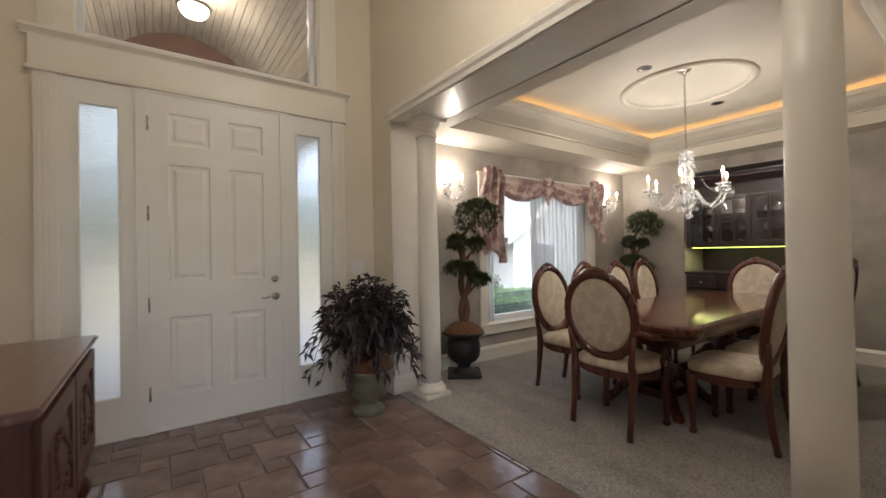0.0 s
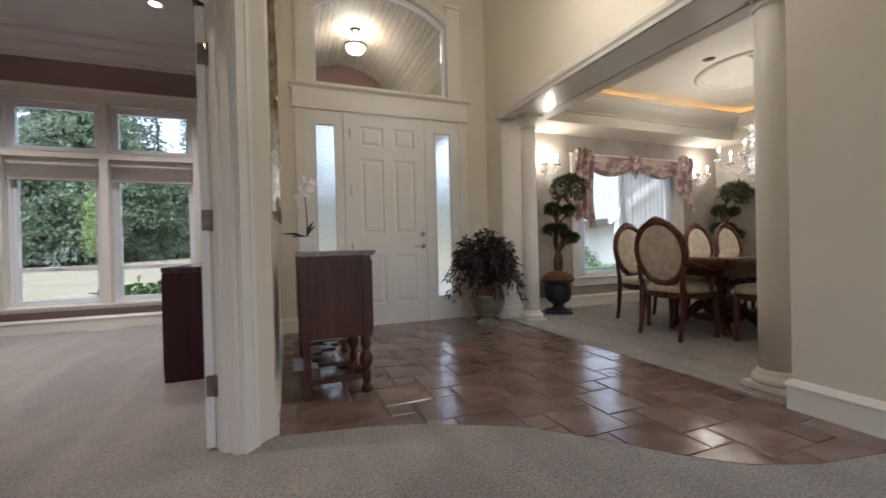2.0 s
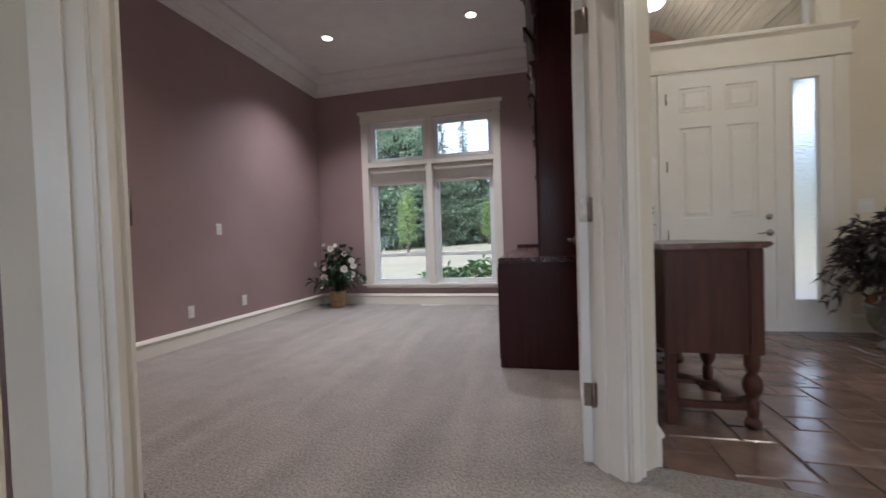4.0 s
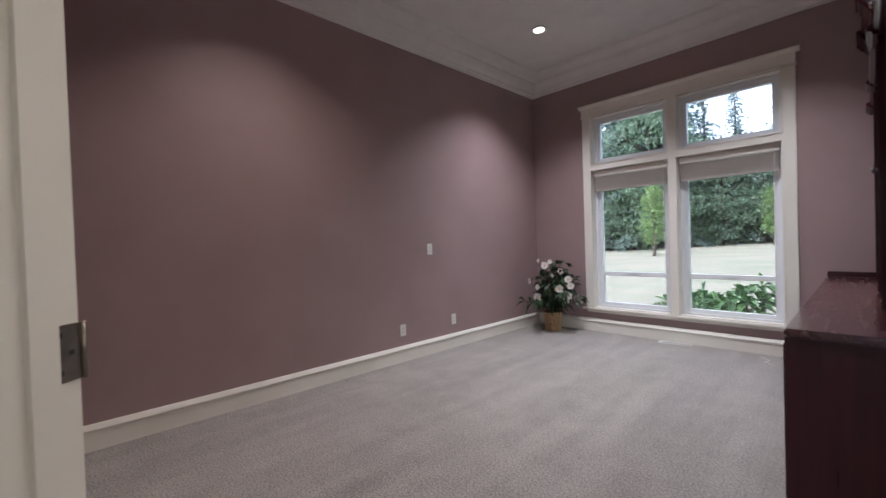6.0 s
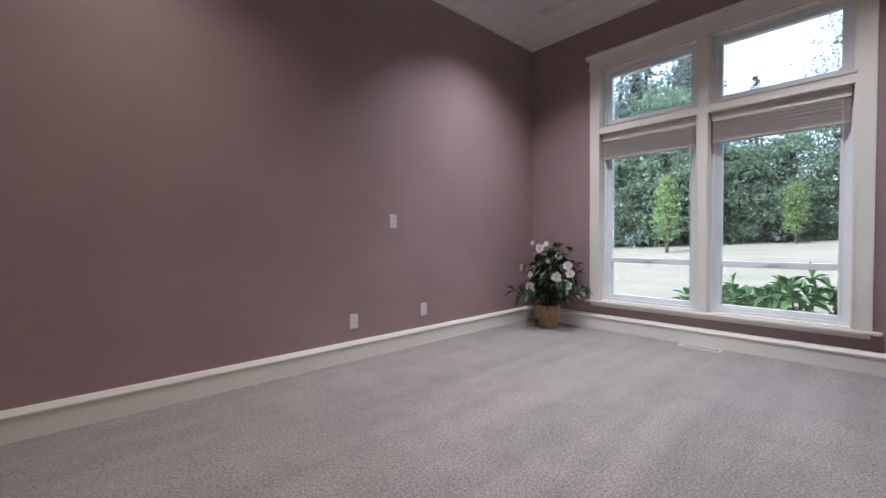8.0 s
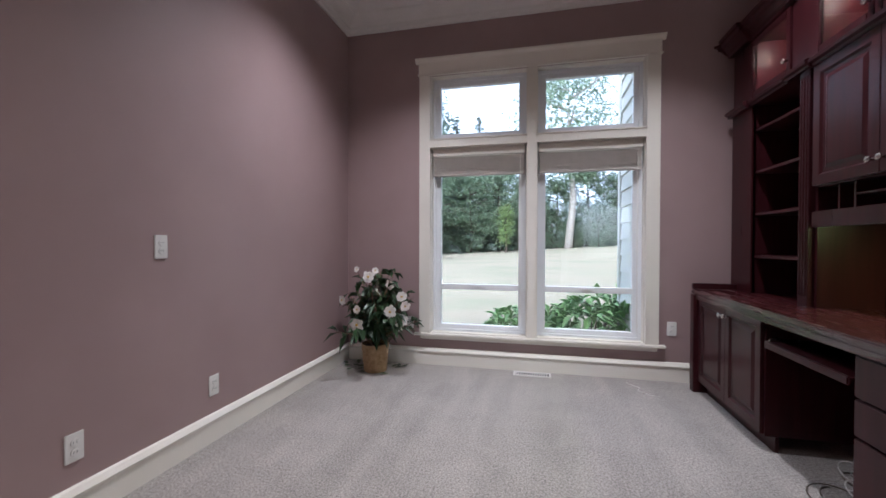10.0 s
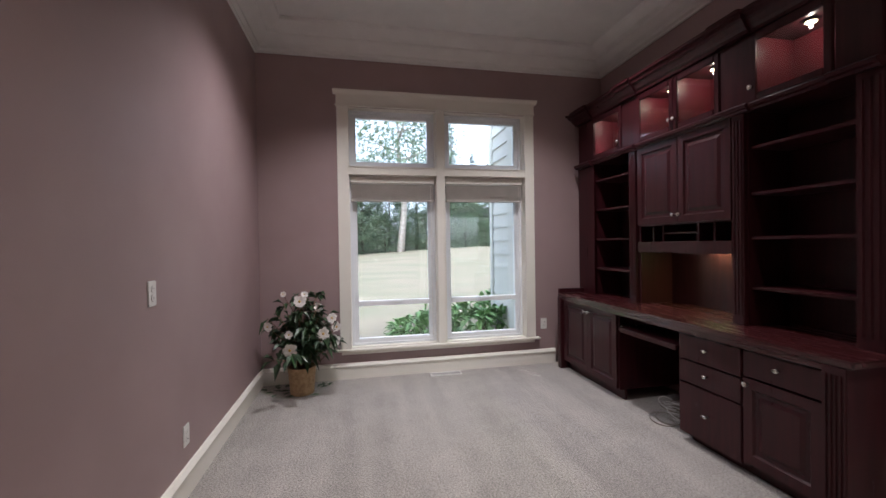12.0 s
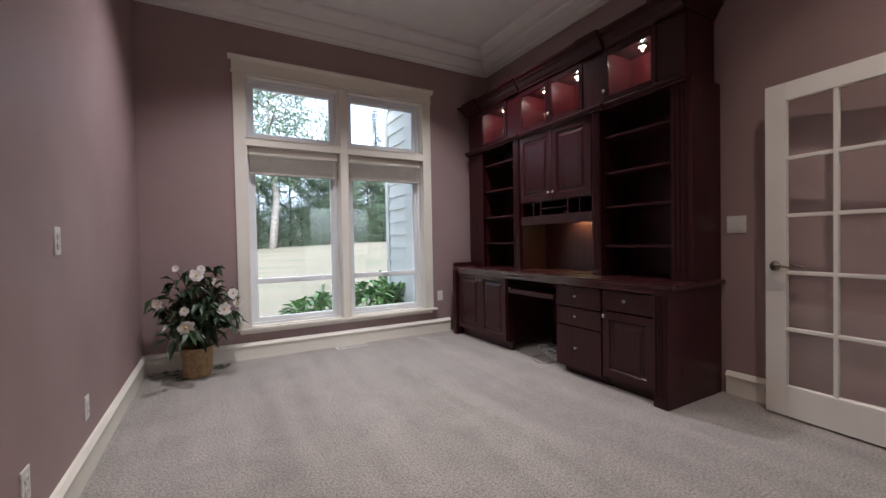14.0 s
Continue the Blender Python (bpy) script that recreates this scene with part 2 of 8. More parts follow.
def wall_mesh(bm, a0, a1, z0, z1, d0, d1, holes, place):
    """A wall with openings through it. Faces at d0 take slot 0, at d1 slot 1, reveals slot 2."""
    As = sorted({a0, a1, *[h[0] for h in holes], *[h[1] for h in holes]})
    Zs = sorted({z0, z1, *[h[2] for h in holes], *[h[3] for h in holes]})
    As, Zs = [a for a in As if a0 <= a <= a1], [z for z in Zs if z0 <= z <= z1]

    def solid(i, j):
        if not (0 <= i < len(As) - 1 and 0 <= j < len(Zs) - 1):
            return False
        a, z = (As[i] + As[i + 1]) / 2, (Zs[j] + Zs[j + 1]) / 2
        return not any(h[0] < a < h[1] and h[2] < z < h[3] for h in holes)

    cache = {}

    def v(i, j, d):
        if (i, j, d) not in cache:
            cache[i, j, d] = bm.verts.new(place(As[i], Zs[j], d))
        return cache[i, j, d]

    for i in range(len(As) - 1):
        for j in range(len(Zs) - 1):
            if not solid(i, j):
                continue
            for d, s in ((d0, 0), (d1, 1)):
                bm.faces.new((v(i, j, d), v(i + 1, j, d), v(i + 1, j + 1, d), v(i, j + 1, d))).material_index = s
            for di, dj, e in ((-1, 0, (0, 0, 0, 1)), (1, 0, (1, 0, 1, 1)), (0, -1, (0, 0, 1, 0)), (0, 1, (0, 1, 1, 1))):
                if not solid(i + di, j + dj):
                    p, q = (i + e[0], j + e[1]), (i + e[2], j + e[3])
                    bm.faces.new((v(*p, d0), v(*q, d0), v(*q, d1), v(*p, d1))).material_index = 2


def on_x(a, z, d):
    return Vector((d, a, z))


def on_y(a, z, d):
    return Vector((a, d, z))


# the splayed doorway between hall and study: origin at its hinge by the foyer wall
SPLAY_O, SPLAY_U, SPLAY_N = Vector((-1.280, 1.232, 0)), Vector((-0.753, -0.658, 0)), Vector((-0.658, 0.753, 0))


def on_splay(a, z, d):
    return SPLAY_O + SPLAY_U * a + SPLAY_N * d + Vector((0, 0, z))


# ---- shell ----
HIGH = 5.2
STUDY_H = 3.5


def wall(name, a0, a1, z0, z1, d0, d1, holes, place, mats, label):
    bm = bmesh.new()
    wall_mesh(bm, a0, a1, z0, z1, d0, d1, holes, place)
    return setting(name, bm, mats, label, "wall")


WIN_HOLES = [(-4.01, -3.10, 2.175, 2.78), (-3.01, -2.10, 2.175, 2.78), (-4.01, -3.10, 0.31, 2.09), (-3.01, -2.10, 0.31, 2.09)]
SIDING = mat("pale_lap_siding_paint", (0.56, 0.56, 0.52), (0.53, 0.53, 0.49), scale=3, rough=0.6, bump=0.1)
wall("wall_study_west", -0.05, 5.47, 0, 3.75, -5.03, -4.88, [], on_x, (SIDING, M_MAUVE, M_MAUVE), "mauve painted study wall with wall outlets")
wall("wall_study_north", -4.88, -1.0, 0, 3.75, 5.29, 5.47, WIN_HOLES, on_y, (M_MAUVE, SIDING, M_WHITE), "mauve painted study wall around a tall window")
wall("wall_study_east", 1.335, 5.29, 0, HIGH, -1.13, -1.05, [], on_x, (M_MAUVE, M_CREAM, M_CREAM), "partition painted mauve in the study and cream in the foyer")
wall("wall_study_south", -4.88, -2.50, 0, 3.75, 0.02, 0.22, [], on_y, (M_CREAM, M_MAUVE, M_MAUVE), "mauve painted study wall with light switches")
wall("wall_splayed", -0.195, 1.70, 0, HIGH, -0.13, 0.018, [(-0.005, 1.55, 0, 2.075)], on_splay, (M_CREAM, M_MAUVE, M_WHITE), "angled wall around the double doorway of the study")
wall("wall_foyer_north", -1.05, 1.52, 0, HIGH, 3.86, 4.02, [(-0.74, 1.11, 0, 2.49), (-0.65, 0.98, 2.80, 4.01)], on_y, (M_CREAM, SIDING, M_WHITE), "cream foyer wall around the front door")
wall("wall_foyer_east", 0.02, 4.02, 0, HIGH, 1.52, 1.89, [(0.44, 3.47, 0, 2.452)], on_x, (M_CREAM, M_CEILD, M_BEAM), "cream wall with a wide opening into the dining room")
wall("wall_dining_north", 1.89, 6.0, 0, 3.0, 3.80, 3.98, [(2.93, 4.93, 0.42, 2.06)], on_y, (M_TAUPE, SIDING, M_WHITE), "mottled taupe dining room wall around a window")
wall("wall_dining_east", 0.16, 3.80, 0, 3.0, 5.85, 6.0, [(1.34, 2.90, 0, 2.30)], on_x, (M_TAUPE, SIDING, M_TAUPE), "mottled taupe dining room wall with a recess for the hutch")
bm = bmesh.new()
box(bm, 6.0, 6.45, 1.24, 1.34, 0, 2.4), box(bm, 6.0, 6.45, 2.90, 3.00, 0, 2.4), box(bm, 6.45, 6.55, 1.24, 3.0, 0, 2.4), box(bm, 6.0, 6.45, 1.34, 2.90, 2.30, 2.4)
setting("wall_recess", bm, M_TAUPE, "taupe lining of the hutch recess", "wall")
wall("wall_dining_south", 1.89, 6.0, 0, 3.0, 0.02, 0.16, [], on_y, (M_CREAM, M_TAUPE, M_TAUPE), "plain wall between dining room and hall")
wall("wall_opening_return", 1.52, 1.89, 0, HIGH, 0.008, 0.019, [], on_y, (M_CREAM, M_CREAM, M_CREAM), "cream end of the wall beside the opening")
wall("wall_hall_west", -4.0, -0.02, 0, HIGH, -2.62, -2.47, [], on_x, (M_CREAM, M_CREAM, M_CREAM), "plain cream hall wall")
# out of view; its opening is added to let daylight into hall and foyer
wall("wall_hall_south", -2.47, 4.0, 0, HIGH, -4.0, -3.86, [(-1.6, 1.0, 0.75, 2.3)], on_y, (M_CREAM, M_CREAM, M_CREAM), "plain cream hall wall behind the walk with an unseen opening added for daylight")
wall("wall_hall_east", -3.86, 0.02, 0, HIGH, 4.0, 4.14, [], on_x, (M_CREAM, M_CREAM, M_CREAM), "plain cream hall wall")

bm = bmesh.new()
box(bm, -5.03, -0.9, 0.0, 5.47, 3.75, 3.9)
box(bm, -4.88, -1.13, 0.16, 5.29, STUDY_H, 3.75)
setting("ceiling_study", bm, M_CEIL, "off-white textured study ceiling", "ceiling")
bm = bmesh.new()
box(bm, -2.62, 4.14, -4.0, 4.02, HIGH, HIGH + 0.15)
setting("ceiling_foyer", bm, M_CEILD, "plain high foyer ceiling", "ceiling")

# dining ceiling: soffit, stepped tray with a cove, and a round dome
TRAY = ((2.05, 5.50, 0.45, 3.29), (2.10, 5.45, 0.50, 3.24), (2.36, 5.19, 0.76, 2.98))
DOME, DOME_R, DOME_Z = (3.88, 2.0), 0.51, 2.79


def ring_pts(r, z):
    x0, x1, y0, y1 = r
    return [(x0, y0, z), (x1, y0, z), (x1, y1, z), (x0, y1, z)]


bm = bmesh.new()
outer = (1.89, 5.85, 0.16, 3.80)
back = (2.16, 5.39, 0.56, 3.18)
levels = [(outer, 2.448), (TRAY[0], 2.448), (TRAY[0], 2.575), (TRAY[1], 2.575), (TRAY[1], 2.59)]
crown = [(0.0, 2.59), (0.10, 2.60), (0.35, 2.615), (0.62, 2.64), (0.82, 2.675), (0.86, 2.69), (1.0, 2.69), (1.0, 2.74), (0.9, 2.74), (0.9, 2.70), (0.45, 2.70), (0.45, 2.68)]
for k, z in crown:
    levels.append((tuple(a + (b - a) * k for a, b in zip(TRAY[1], TRAY[2])), z))
levels += [(back, 2.68), (back, DOME_Z)]
rings = [[bm.verts.new(p) for p in ring_pts(r, z)] for r, z in levels]
for lo, hi in zip(rings, rings[1:]):
    for i in range(4):
        bm.faces.new((lo[i], lo[(i + 1) % 4], hi[(i + 1) % 4], hi[i]))
# flat top with a round opening, then the dome
SEG = 48
prev = [bm.verts.new((DOME[0] + DOME_R * math.cos(2 * math.pi * i / SEG), DOME[1] + DOME_R * math.sin(2 * math.pi * i / SEG), DOME_Z)) for i in range(SEG)]
corner = rings[-1]
for i in range(SEG):
    a0, a1 = 2 * math.pi * i / SEG, 2 * math.pi * (i + 1) / SEG
    q = {0: 2, 1: 3, 2: 0, 3: 1}[int(a0 // (math.pi / 2)) % 4]
    bm.faces.new((prev[i], prev[(i + 1) % SEG], corner[q]))
for q, i in ((2, 12), (3, 24), (0, 36), (1, 0)):
    bm.faces.new((prev[i], corner[q], corner[(q + 1) % 4]))
for k in range(1, 7):
    a = k / 7 * math.pi / 2
    r, z = DOME_R * math.cos(a) * 0.97, DOME_Z + 0.18 * math.sin(a)
    cur = [bm.verts.new((DOME[0] + r * math.cos(2 * math.pi * i / SEG), DOME[1] + r * math.sin(2 * math.pi * i / SEG), z)) for i in range(SEG)]
    for i in range(SEG):
        bm.faces.new((prev[i], prev[(i + 1) % SEG], cur[(i + 1) % SEG], cur[i])).smooth = True
    prev = cur
bm.faces.new(prev)
setting("ceiling_dining", bm, M_CEILD, "cream tray ceiling with stepped soffit, cove and round dome", "ceiling")
bm = bmesh.new()
box(bm, 1.89, 6.0, 0.02, 3.98, 3.0, 3.1)
setting("ceiling_upper", bm, M_CEILD, "closed floor deck above the dining room", "ceiling")
bm = bmesh.new()
bx = (2.175, 5.375, 0.575, 3.165)
box(bm, bx[0], bx[1], bx[2], bx[2] + 0.015, 2.684, 2.694), box(bm, bx[0], bx[1], bx[3] - 0.015, bx[3], 2.684, 2.694)
box(bm, bx[0], bx[0] + 0.015, bx[2] + 0.02, bx[3] - 0.02, 2.684, 2.694), box(bm, bx[1] - 0.015, bx[1], bx[2] + 0.02, bx[3] - 0.02, 2.684, 2.694)
tagged(part("cove_light", bm, M_COVE), "amber light strip hidden on the ledge of the tray ceiling", "cove light")
# beaded rim of the dome
rim = thing("ceiling_medallion", "cream round moulded rim with egg-and-dart beads", "ceiling moulding", (DOME[0], DOME[1], DOME_Z), kind="structure")
bm = bmesh.new()
for i in range(SEG):
    a, b = 2 * math.pi * i / SEG, 2 * math.pi * (i + 1) / SEG
    sec = [(DOME_R - 0.01, -0.002), (DOME_R - 0.005, -0.022), (DOME_R + 0.02, -0.028), (DOME_R + 0.05, -0.018), (DOME_R + 0.055, 0.0)]
    va = [bm.verts.new((r * math.cos(a), r * math.sin(a), z)) for r, z in sec]
    vb = [bm.verts.new((r * math.cos(b), r * math.sin(b), z)) for r, z in sec]
    for k in range(4):
        bm.faces.new((va[k], vb[k], vb[k + 1], va[k + 1])).smooth = True
bmesh.ops.remove_doubles(bm, verts=bm.verts[:], dist=0.0005)
part("rim", bm, M_CEILD, rim)
bm = bmesh.new()
for i in range(72):
    a = 2 * math.pi * i / 72
    one = bmesh.new()
    bmesh.ops.create_icosphere(one, subdivisions=1, radius=0.011)
    join(bm, one, pose((DOME_R - 0.005) * math.cos(a), (DOME_R - 0.005) * math.sin(a), -0.004))
tagged(part("bead_course", bm, M_CEILD, rim), kind="stuff")

# ---- floors ----
bm = bmesh.new()
CURVE = ((-1.06, 1.25), (-0.95, 1.235), (-0.61, 1.175), (-0.36, 1.10), (-0.12, 0.975), (0.09, 0.86), (0.28, 0.68), (0.45, 0.49), (0.58, 0.33), (0.75, 0.18), (1.0, 0.075), (1.33, 0.02), (1.60, 0.01))


def curve_y(x):
    for (xa, ya), (xb, yb) in zip(CURVE, CURVE[1:]):
        if x <= xb:
            return ya + (yb - ya) * (x - xa) / (xb - xa)
    return CURVE[-1][1]


def slab(bm, outline, z0, z1):
    prism(bm, outline, z0, z1, lambda a, b, d: Vector((a, b, d)))


slab(bm, [(-5.0, 5.4), (-5.0, 0.0), (-2.55, 0.0), (-2.55, -3.95), (4.1, -3.95), (4.1, 0.05), (1.60, 0.05), *CURVE[:0:-1], (-1.09, 1.30), (-1.09, 5.4)], -0.12, 0.0)
setting("floor_carpet", bm, M_CARPET, "beige cut-pile carpet with vacuum tracks in study and hall", "carpet")
bm = bmesh.new()
slab(bm, [(1.545, 0.10), (6.5, 0.10), (6.5, 3.9), (1.545, 3.9)], -0.12, 0.004)
setting("floor_dining", bm, M_CARPET, "beige cut-pile carpet in the dining room", "carpet")
bm = bmesh.new()
slab(bm, [*[(x, y - 0.01) for x, y in CURVE[1:]], (1.545, 0.0), (1.545, 3.87), (-1.08, 3.87), (-1.08, 1.25)], -0.12, -0.006)
floor_foyer = setting("floor_foyer", bm, M_GROUT, "grey grout bed of the tiled foyer floor", "floor")

# ---- trim ----
BASE = [(0, 0), (0.018, 0), (0.018, 0.118), (0.026, 0.122), (0.028, 0.134), (0.020, 0.146), (0.012, 0.158), (0.0, 0.165)]
CROWN = [(0, 0), (0.018, 0.0), (0.022, 0.018), (0.05, 0.03), (0.055, 0.05), (0.10, 0.075), (0.15, 0.12), (0.155, 0.14), (0.20, 0.155), (0.27, 0.205), (0.28, 0.236), (0.0, 0.236)]


def run(name, profile, runs, z, label, category, material=M_WHITE):
    bm = bmesh.new()
    for (x0, y0), (x1, y1), out, miter in runs:
        extrude_profile(bm, profile, (x0, y0, z), (x1, y1, z), (*out, 0), 0, miter)
    return setting(name, bm, material, label, category)


run("baseboard_study", BASE, [((-4.88, 0.22), (-4.88, 5.29), (1, 0), (1, -1)), ((-4.88, 5.29), (-1.75, 5.29), (0, -1), (1, 0)), ((-1.13, 1.40), (-1.13, 2.42), (-1, 0), (0, 0)),
                              ((-4.88, 0.22), (-2.60, 0.22), (0, 1), (1, 0))], 0.0, "white moulded study baseboard", "baseboard")
run("baseboard_foyer", BASE, [((-1.05, 1.26), (-1.05, 3.86), (1, 0), (0, -1)), ((-1.05, 3.86), (-0.86, 3.86), (0, -1), (1, 0)), ((1.23, 3.86), (1.52, 3.86), (0, -1), (0, -1)),
                              ((1.52, 3.47), (1.52, 3.86), (-1, 0), (-1, -1)), ((1.52, 3.47), (1.89, 3.47), (0, -1), (-1, 0)),
                              ((1.52, 0.02), (1.52, 0.44), (-1, 0), (-1, 1)), ((1.52, 0.44), (1.89, 0.44), (0, 1), (-1, 0)), ((1.52, 0.02), (4.0, 0.02), (0, -1), (-1, 0))], 0.0, "white moulded foyer baseboard", "baseboard")
run("baseboard_dining", BASE, [((1.89, 3.80), (5.85, 3.80), (0, -1), (0, -1)), ((5.85, 2.90), (5.85, 3.80), (-1, 0), (0, -1)), ((5.85, 0.16), (5.85, 1.34), (-1, 0), (1, 0)), ((1.89, 0.16), (5.85, 0.16), (0, 1), (0, -1))], 0.004, "white moulded dining room baseboard", "baseboard")
run("crown_study", CROWN, [((-4.88, 0.22), (-4.88, 5.29), (1, 0), (1, -1)), ((-4.88, 5.29), (-1.13, 5.29), (0, -1), (1, -1)), ((-1.13, 1.2), (-1.13, 5.29), (-1, 0), (0, -1)), ((-4.88, 0.22), (-2.55, 0.22), (0, 1), (1, 0))], 3.262, "white stepped crown moulding of the study", "crown moulding", M_CEIL)
RAIL = [(0, 0), (0.022, 0), (0.030, 0.03), (0.045, 0.05), (0.05, 0.085), (0.038, 0.10), (0, 0.10)]
run("trim_beam", RAIL, [((1.52, 0.44), (1.52, 3.47), (-1, 0), (0, 0.9))], 2.457, "white moulding along the foot of the foyer beam", "trim", M_BEAM)


def column(place, name="column"):
    """A round column with moulded base and capital."""
    ob = thing(name, "white painted round column on a square plinth under the beam", "column", place, group="columns of the opening", kind="structure")
    bm = bmesh.new()
    rbox(bm, -0.135, 0.135, -0.135, 0.135, 0.0, 0.035, 0.006)
    lathe(bm, [(0.128, 0.035), (0.134, 0.05), (0.134, 0.065), (0.124, 0.082), (0.113, 0.088), (0.110, 0.10), (0.102, 0.118), (0.096, 0.122)], 40)
    part("base", bm, M_WHITE, ob)
    bm = bmesh.new()
    lathe(bm, [(0.094, 0.12), (0.093, 0.6), (0.091, 1.2), (0.087, 1.86), (0.083, 2.30)], 40)
    part("shaft", bm, M_WHITE, ob)
    bm = bmesh.new()
    lathe(bm, [(0.088, 2.292), (0.098, 2.299), (0.098, 2.315), (0.088, 2.323), (0.088, 2.362), (0.098, 2.372), (0.115, 2.399), (0.124, 2.422)], 40)
    rbox(bm, -0.135, 0.135, -0.135, 0.135, 2.422, 2.4515, 0.006)
    part("capital", bm, M_WHITE, ob)
    return ob


column((1.775, 3.27, 0.003))
column((1.785, 0.655, 0.003))


# ---- study window ----
def study_window():
    ob = thing("window_1", "tall white four-part window with wide casing and raised blinds", "window", (0, 0, 0), kind="structure")
    bm = bmesh.new()
    for x0, x1 in ((-4.12, -4.01), (-3.10, -3.01), (-2.10, -1.99)):
        rbox(bm, x0, x1, 5.262, 5.30, 0.305, 2.785, 0.004)
    for x0, x1 in ((-4.01, -3.10), (-3.01, -2.10)):
        rbox(bm, x0, x1, 5.263, 5.30, 2.09, 2.175, 0.004)
    # raised bead round each opening
    for x0, x1, z0, z1 in WIN_HOLES:
        for a, b, c, d in ((x0 - 0.014, x0 + 0.001, z0, z1), (x1 - 0.001, x1 + 0.014, z0, z1), (x0 - 0.014, x1 + 0.014, z1 - 0.001, min(z1 + 0.014, 2.784)), (x0 - 0.014, x1 + 0.014, z0 - 0.012 if z0 > 1 else z0 - 0.002, z0 + 0.001)):
            rbox(bm, a, b, 5.254, 5.27, c, d, 0.004)
    part("casing", bm, M_WHITE, ob)
    bm = bmesh.new()
    rbox(bm, -4.135, -1.975, 5.252, 5.30, 2.785, 2.80, 0.004)
    rbox(bm, -4.125, -1.985, 5.258, 5.30, 2.80, 2.905, 0.003)
    extrude_profile(bm, [(0, 0), (0.03, 0), (0.036, 0.01), (0.056, 0.024), (0.058, 0.04), (0, 0.04)], (-4.155, 5.288, 2.903), (-1.955, 5.288, 2.903), (0, -1, 0))
    part("head_trim", bm, M_WHITE, ob)
    bm = bmesh.new()
    rbox(bm, -4.17, -1.94, 5.235, 5.33, 0.285, 0.308, 0.006)
    rbox(bm, -4.11, -2.0, 5.268, 5.29, 0.25, 0.284, 0.004)
    part("sill", bm, M_WHITE, ob)
    jamb = bmesh.new()
    for x0, x1, z0, z1 in WIN_HOLES:
        for b in ((x0 - 0.001, x0 + 0.006, z0, z1), (x1 - 0.006, x1 + 0.001, z0, z1), (x0 + 0.006, x1 - 0.006, z1 - 0.006, z1 + 0.001), (x0 + 0.006, x1 - 0.006, z0 - 0.001, z0 + 0.006)):
            box(jamb, b[0], b[1], 5.30, 5.46, b[2], b[3])
    part("jamb_lining", jamb, M_WHITE, ob)
    for x0, x1, z0, z1 in WIN_HOLES:
        fr = bmesh.new()
        x0, x1, z0, z1 = x0 + 0.006, x1 - 0.006, z0 + 0.006, z1 - 0.006
        for a, b, c, d in ((x0, x0 + 0.03, z0, z1), (x1 - 0.03, x1, z0, z1), (x0 + 0.03, x1 - 0.03, z0, z0 + 0.022), (x0 + 0.03, x1 - 0.03, z1 - 0.03, z1)):
            rbox(fr, a, b, 5.368, 5.455, c, d, 0.003)
        x0, x1, z0, z1 = x0 + 0.03, x1 - 0.03, z0 + 0.022, z1 - 0.03
        w = 0.042
        rbox(fr, x0, x0 + w, 5.385, 5.45, z0, z1), rbox(fr, x1 - w, x1, 5.385, 5.45, z0, z1)
        rbox(fr, x0 + w, x1 - w, 5.385, 5.45, z0, z0 + w), rbox(fr, x0 + w, x1 - w, 5.385, 5.45, z1 - w, z1)
        panes = [(z0 + w, z1 - w)]
        if z0 < 1:
            rbox(fr, x0 + w, x1 - w, 5.375, 5.45, 0.725, 0.775)
            panes = [(z0 + w, 0.725), (0.775, z1 - w)]
        frame_ob = part("window_frame", fr, M_VINYL, ob)
        for a, b in panes:
            g = bmesh.new()
            box(g, x0 + w, x1 - w, 5.414, 5.420, a, b)
            part("pane", g, M_GLASS, frame_ob).visible_shadow = False
        if z0 < 1:
            h = bmesh.new()
            xm = (x0 + x1) / 2
            rbox(h, xm - 0.05, xm + 0.05, 5.355, 5.376, 0.755, 0.772, 0.005)
            part("latch", h, M_VINYL, frame_ob)
    return ob


study_window()


# ---- front door ----
def raised_panel(bm, x0, x1, z0, z1, y, face=-1, depth=0.012, rim=0.03):
    """A sunk border with a raised field, let into a face at y that looks along face."""
    s = -face
    lv = [(0, 0.0), (0.010, depth), (rim, depth), (rim + 0.022, 0.002)]
    rings = []
    for inset, sink in lv:
        rings.append([bm.verts.new((px, y + s * sink, pz)) for px, pz in ((x0 + inset, z0 + inset), (x1 - inset, z0 + inset), (x1 - inset, z1 - inset), (x0 + inset, z1 - inset))])
    for lo, hi in zip(rings, rings[1:]):
        for i in range(4):
            bm.faces.new((lo[i], lo[(i + 1) % 4], hi[(i + 1) % 4], hi[i]))
    bm.faces.new(rings[-1])


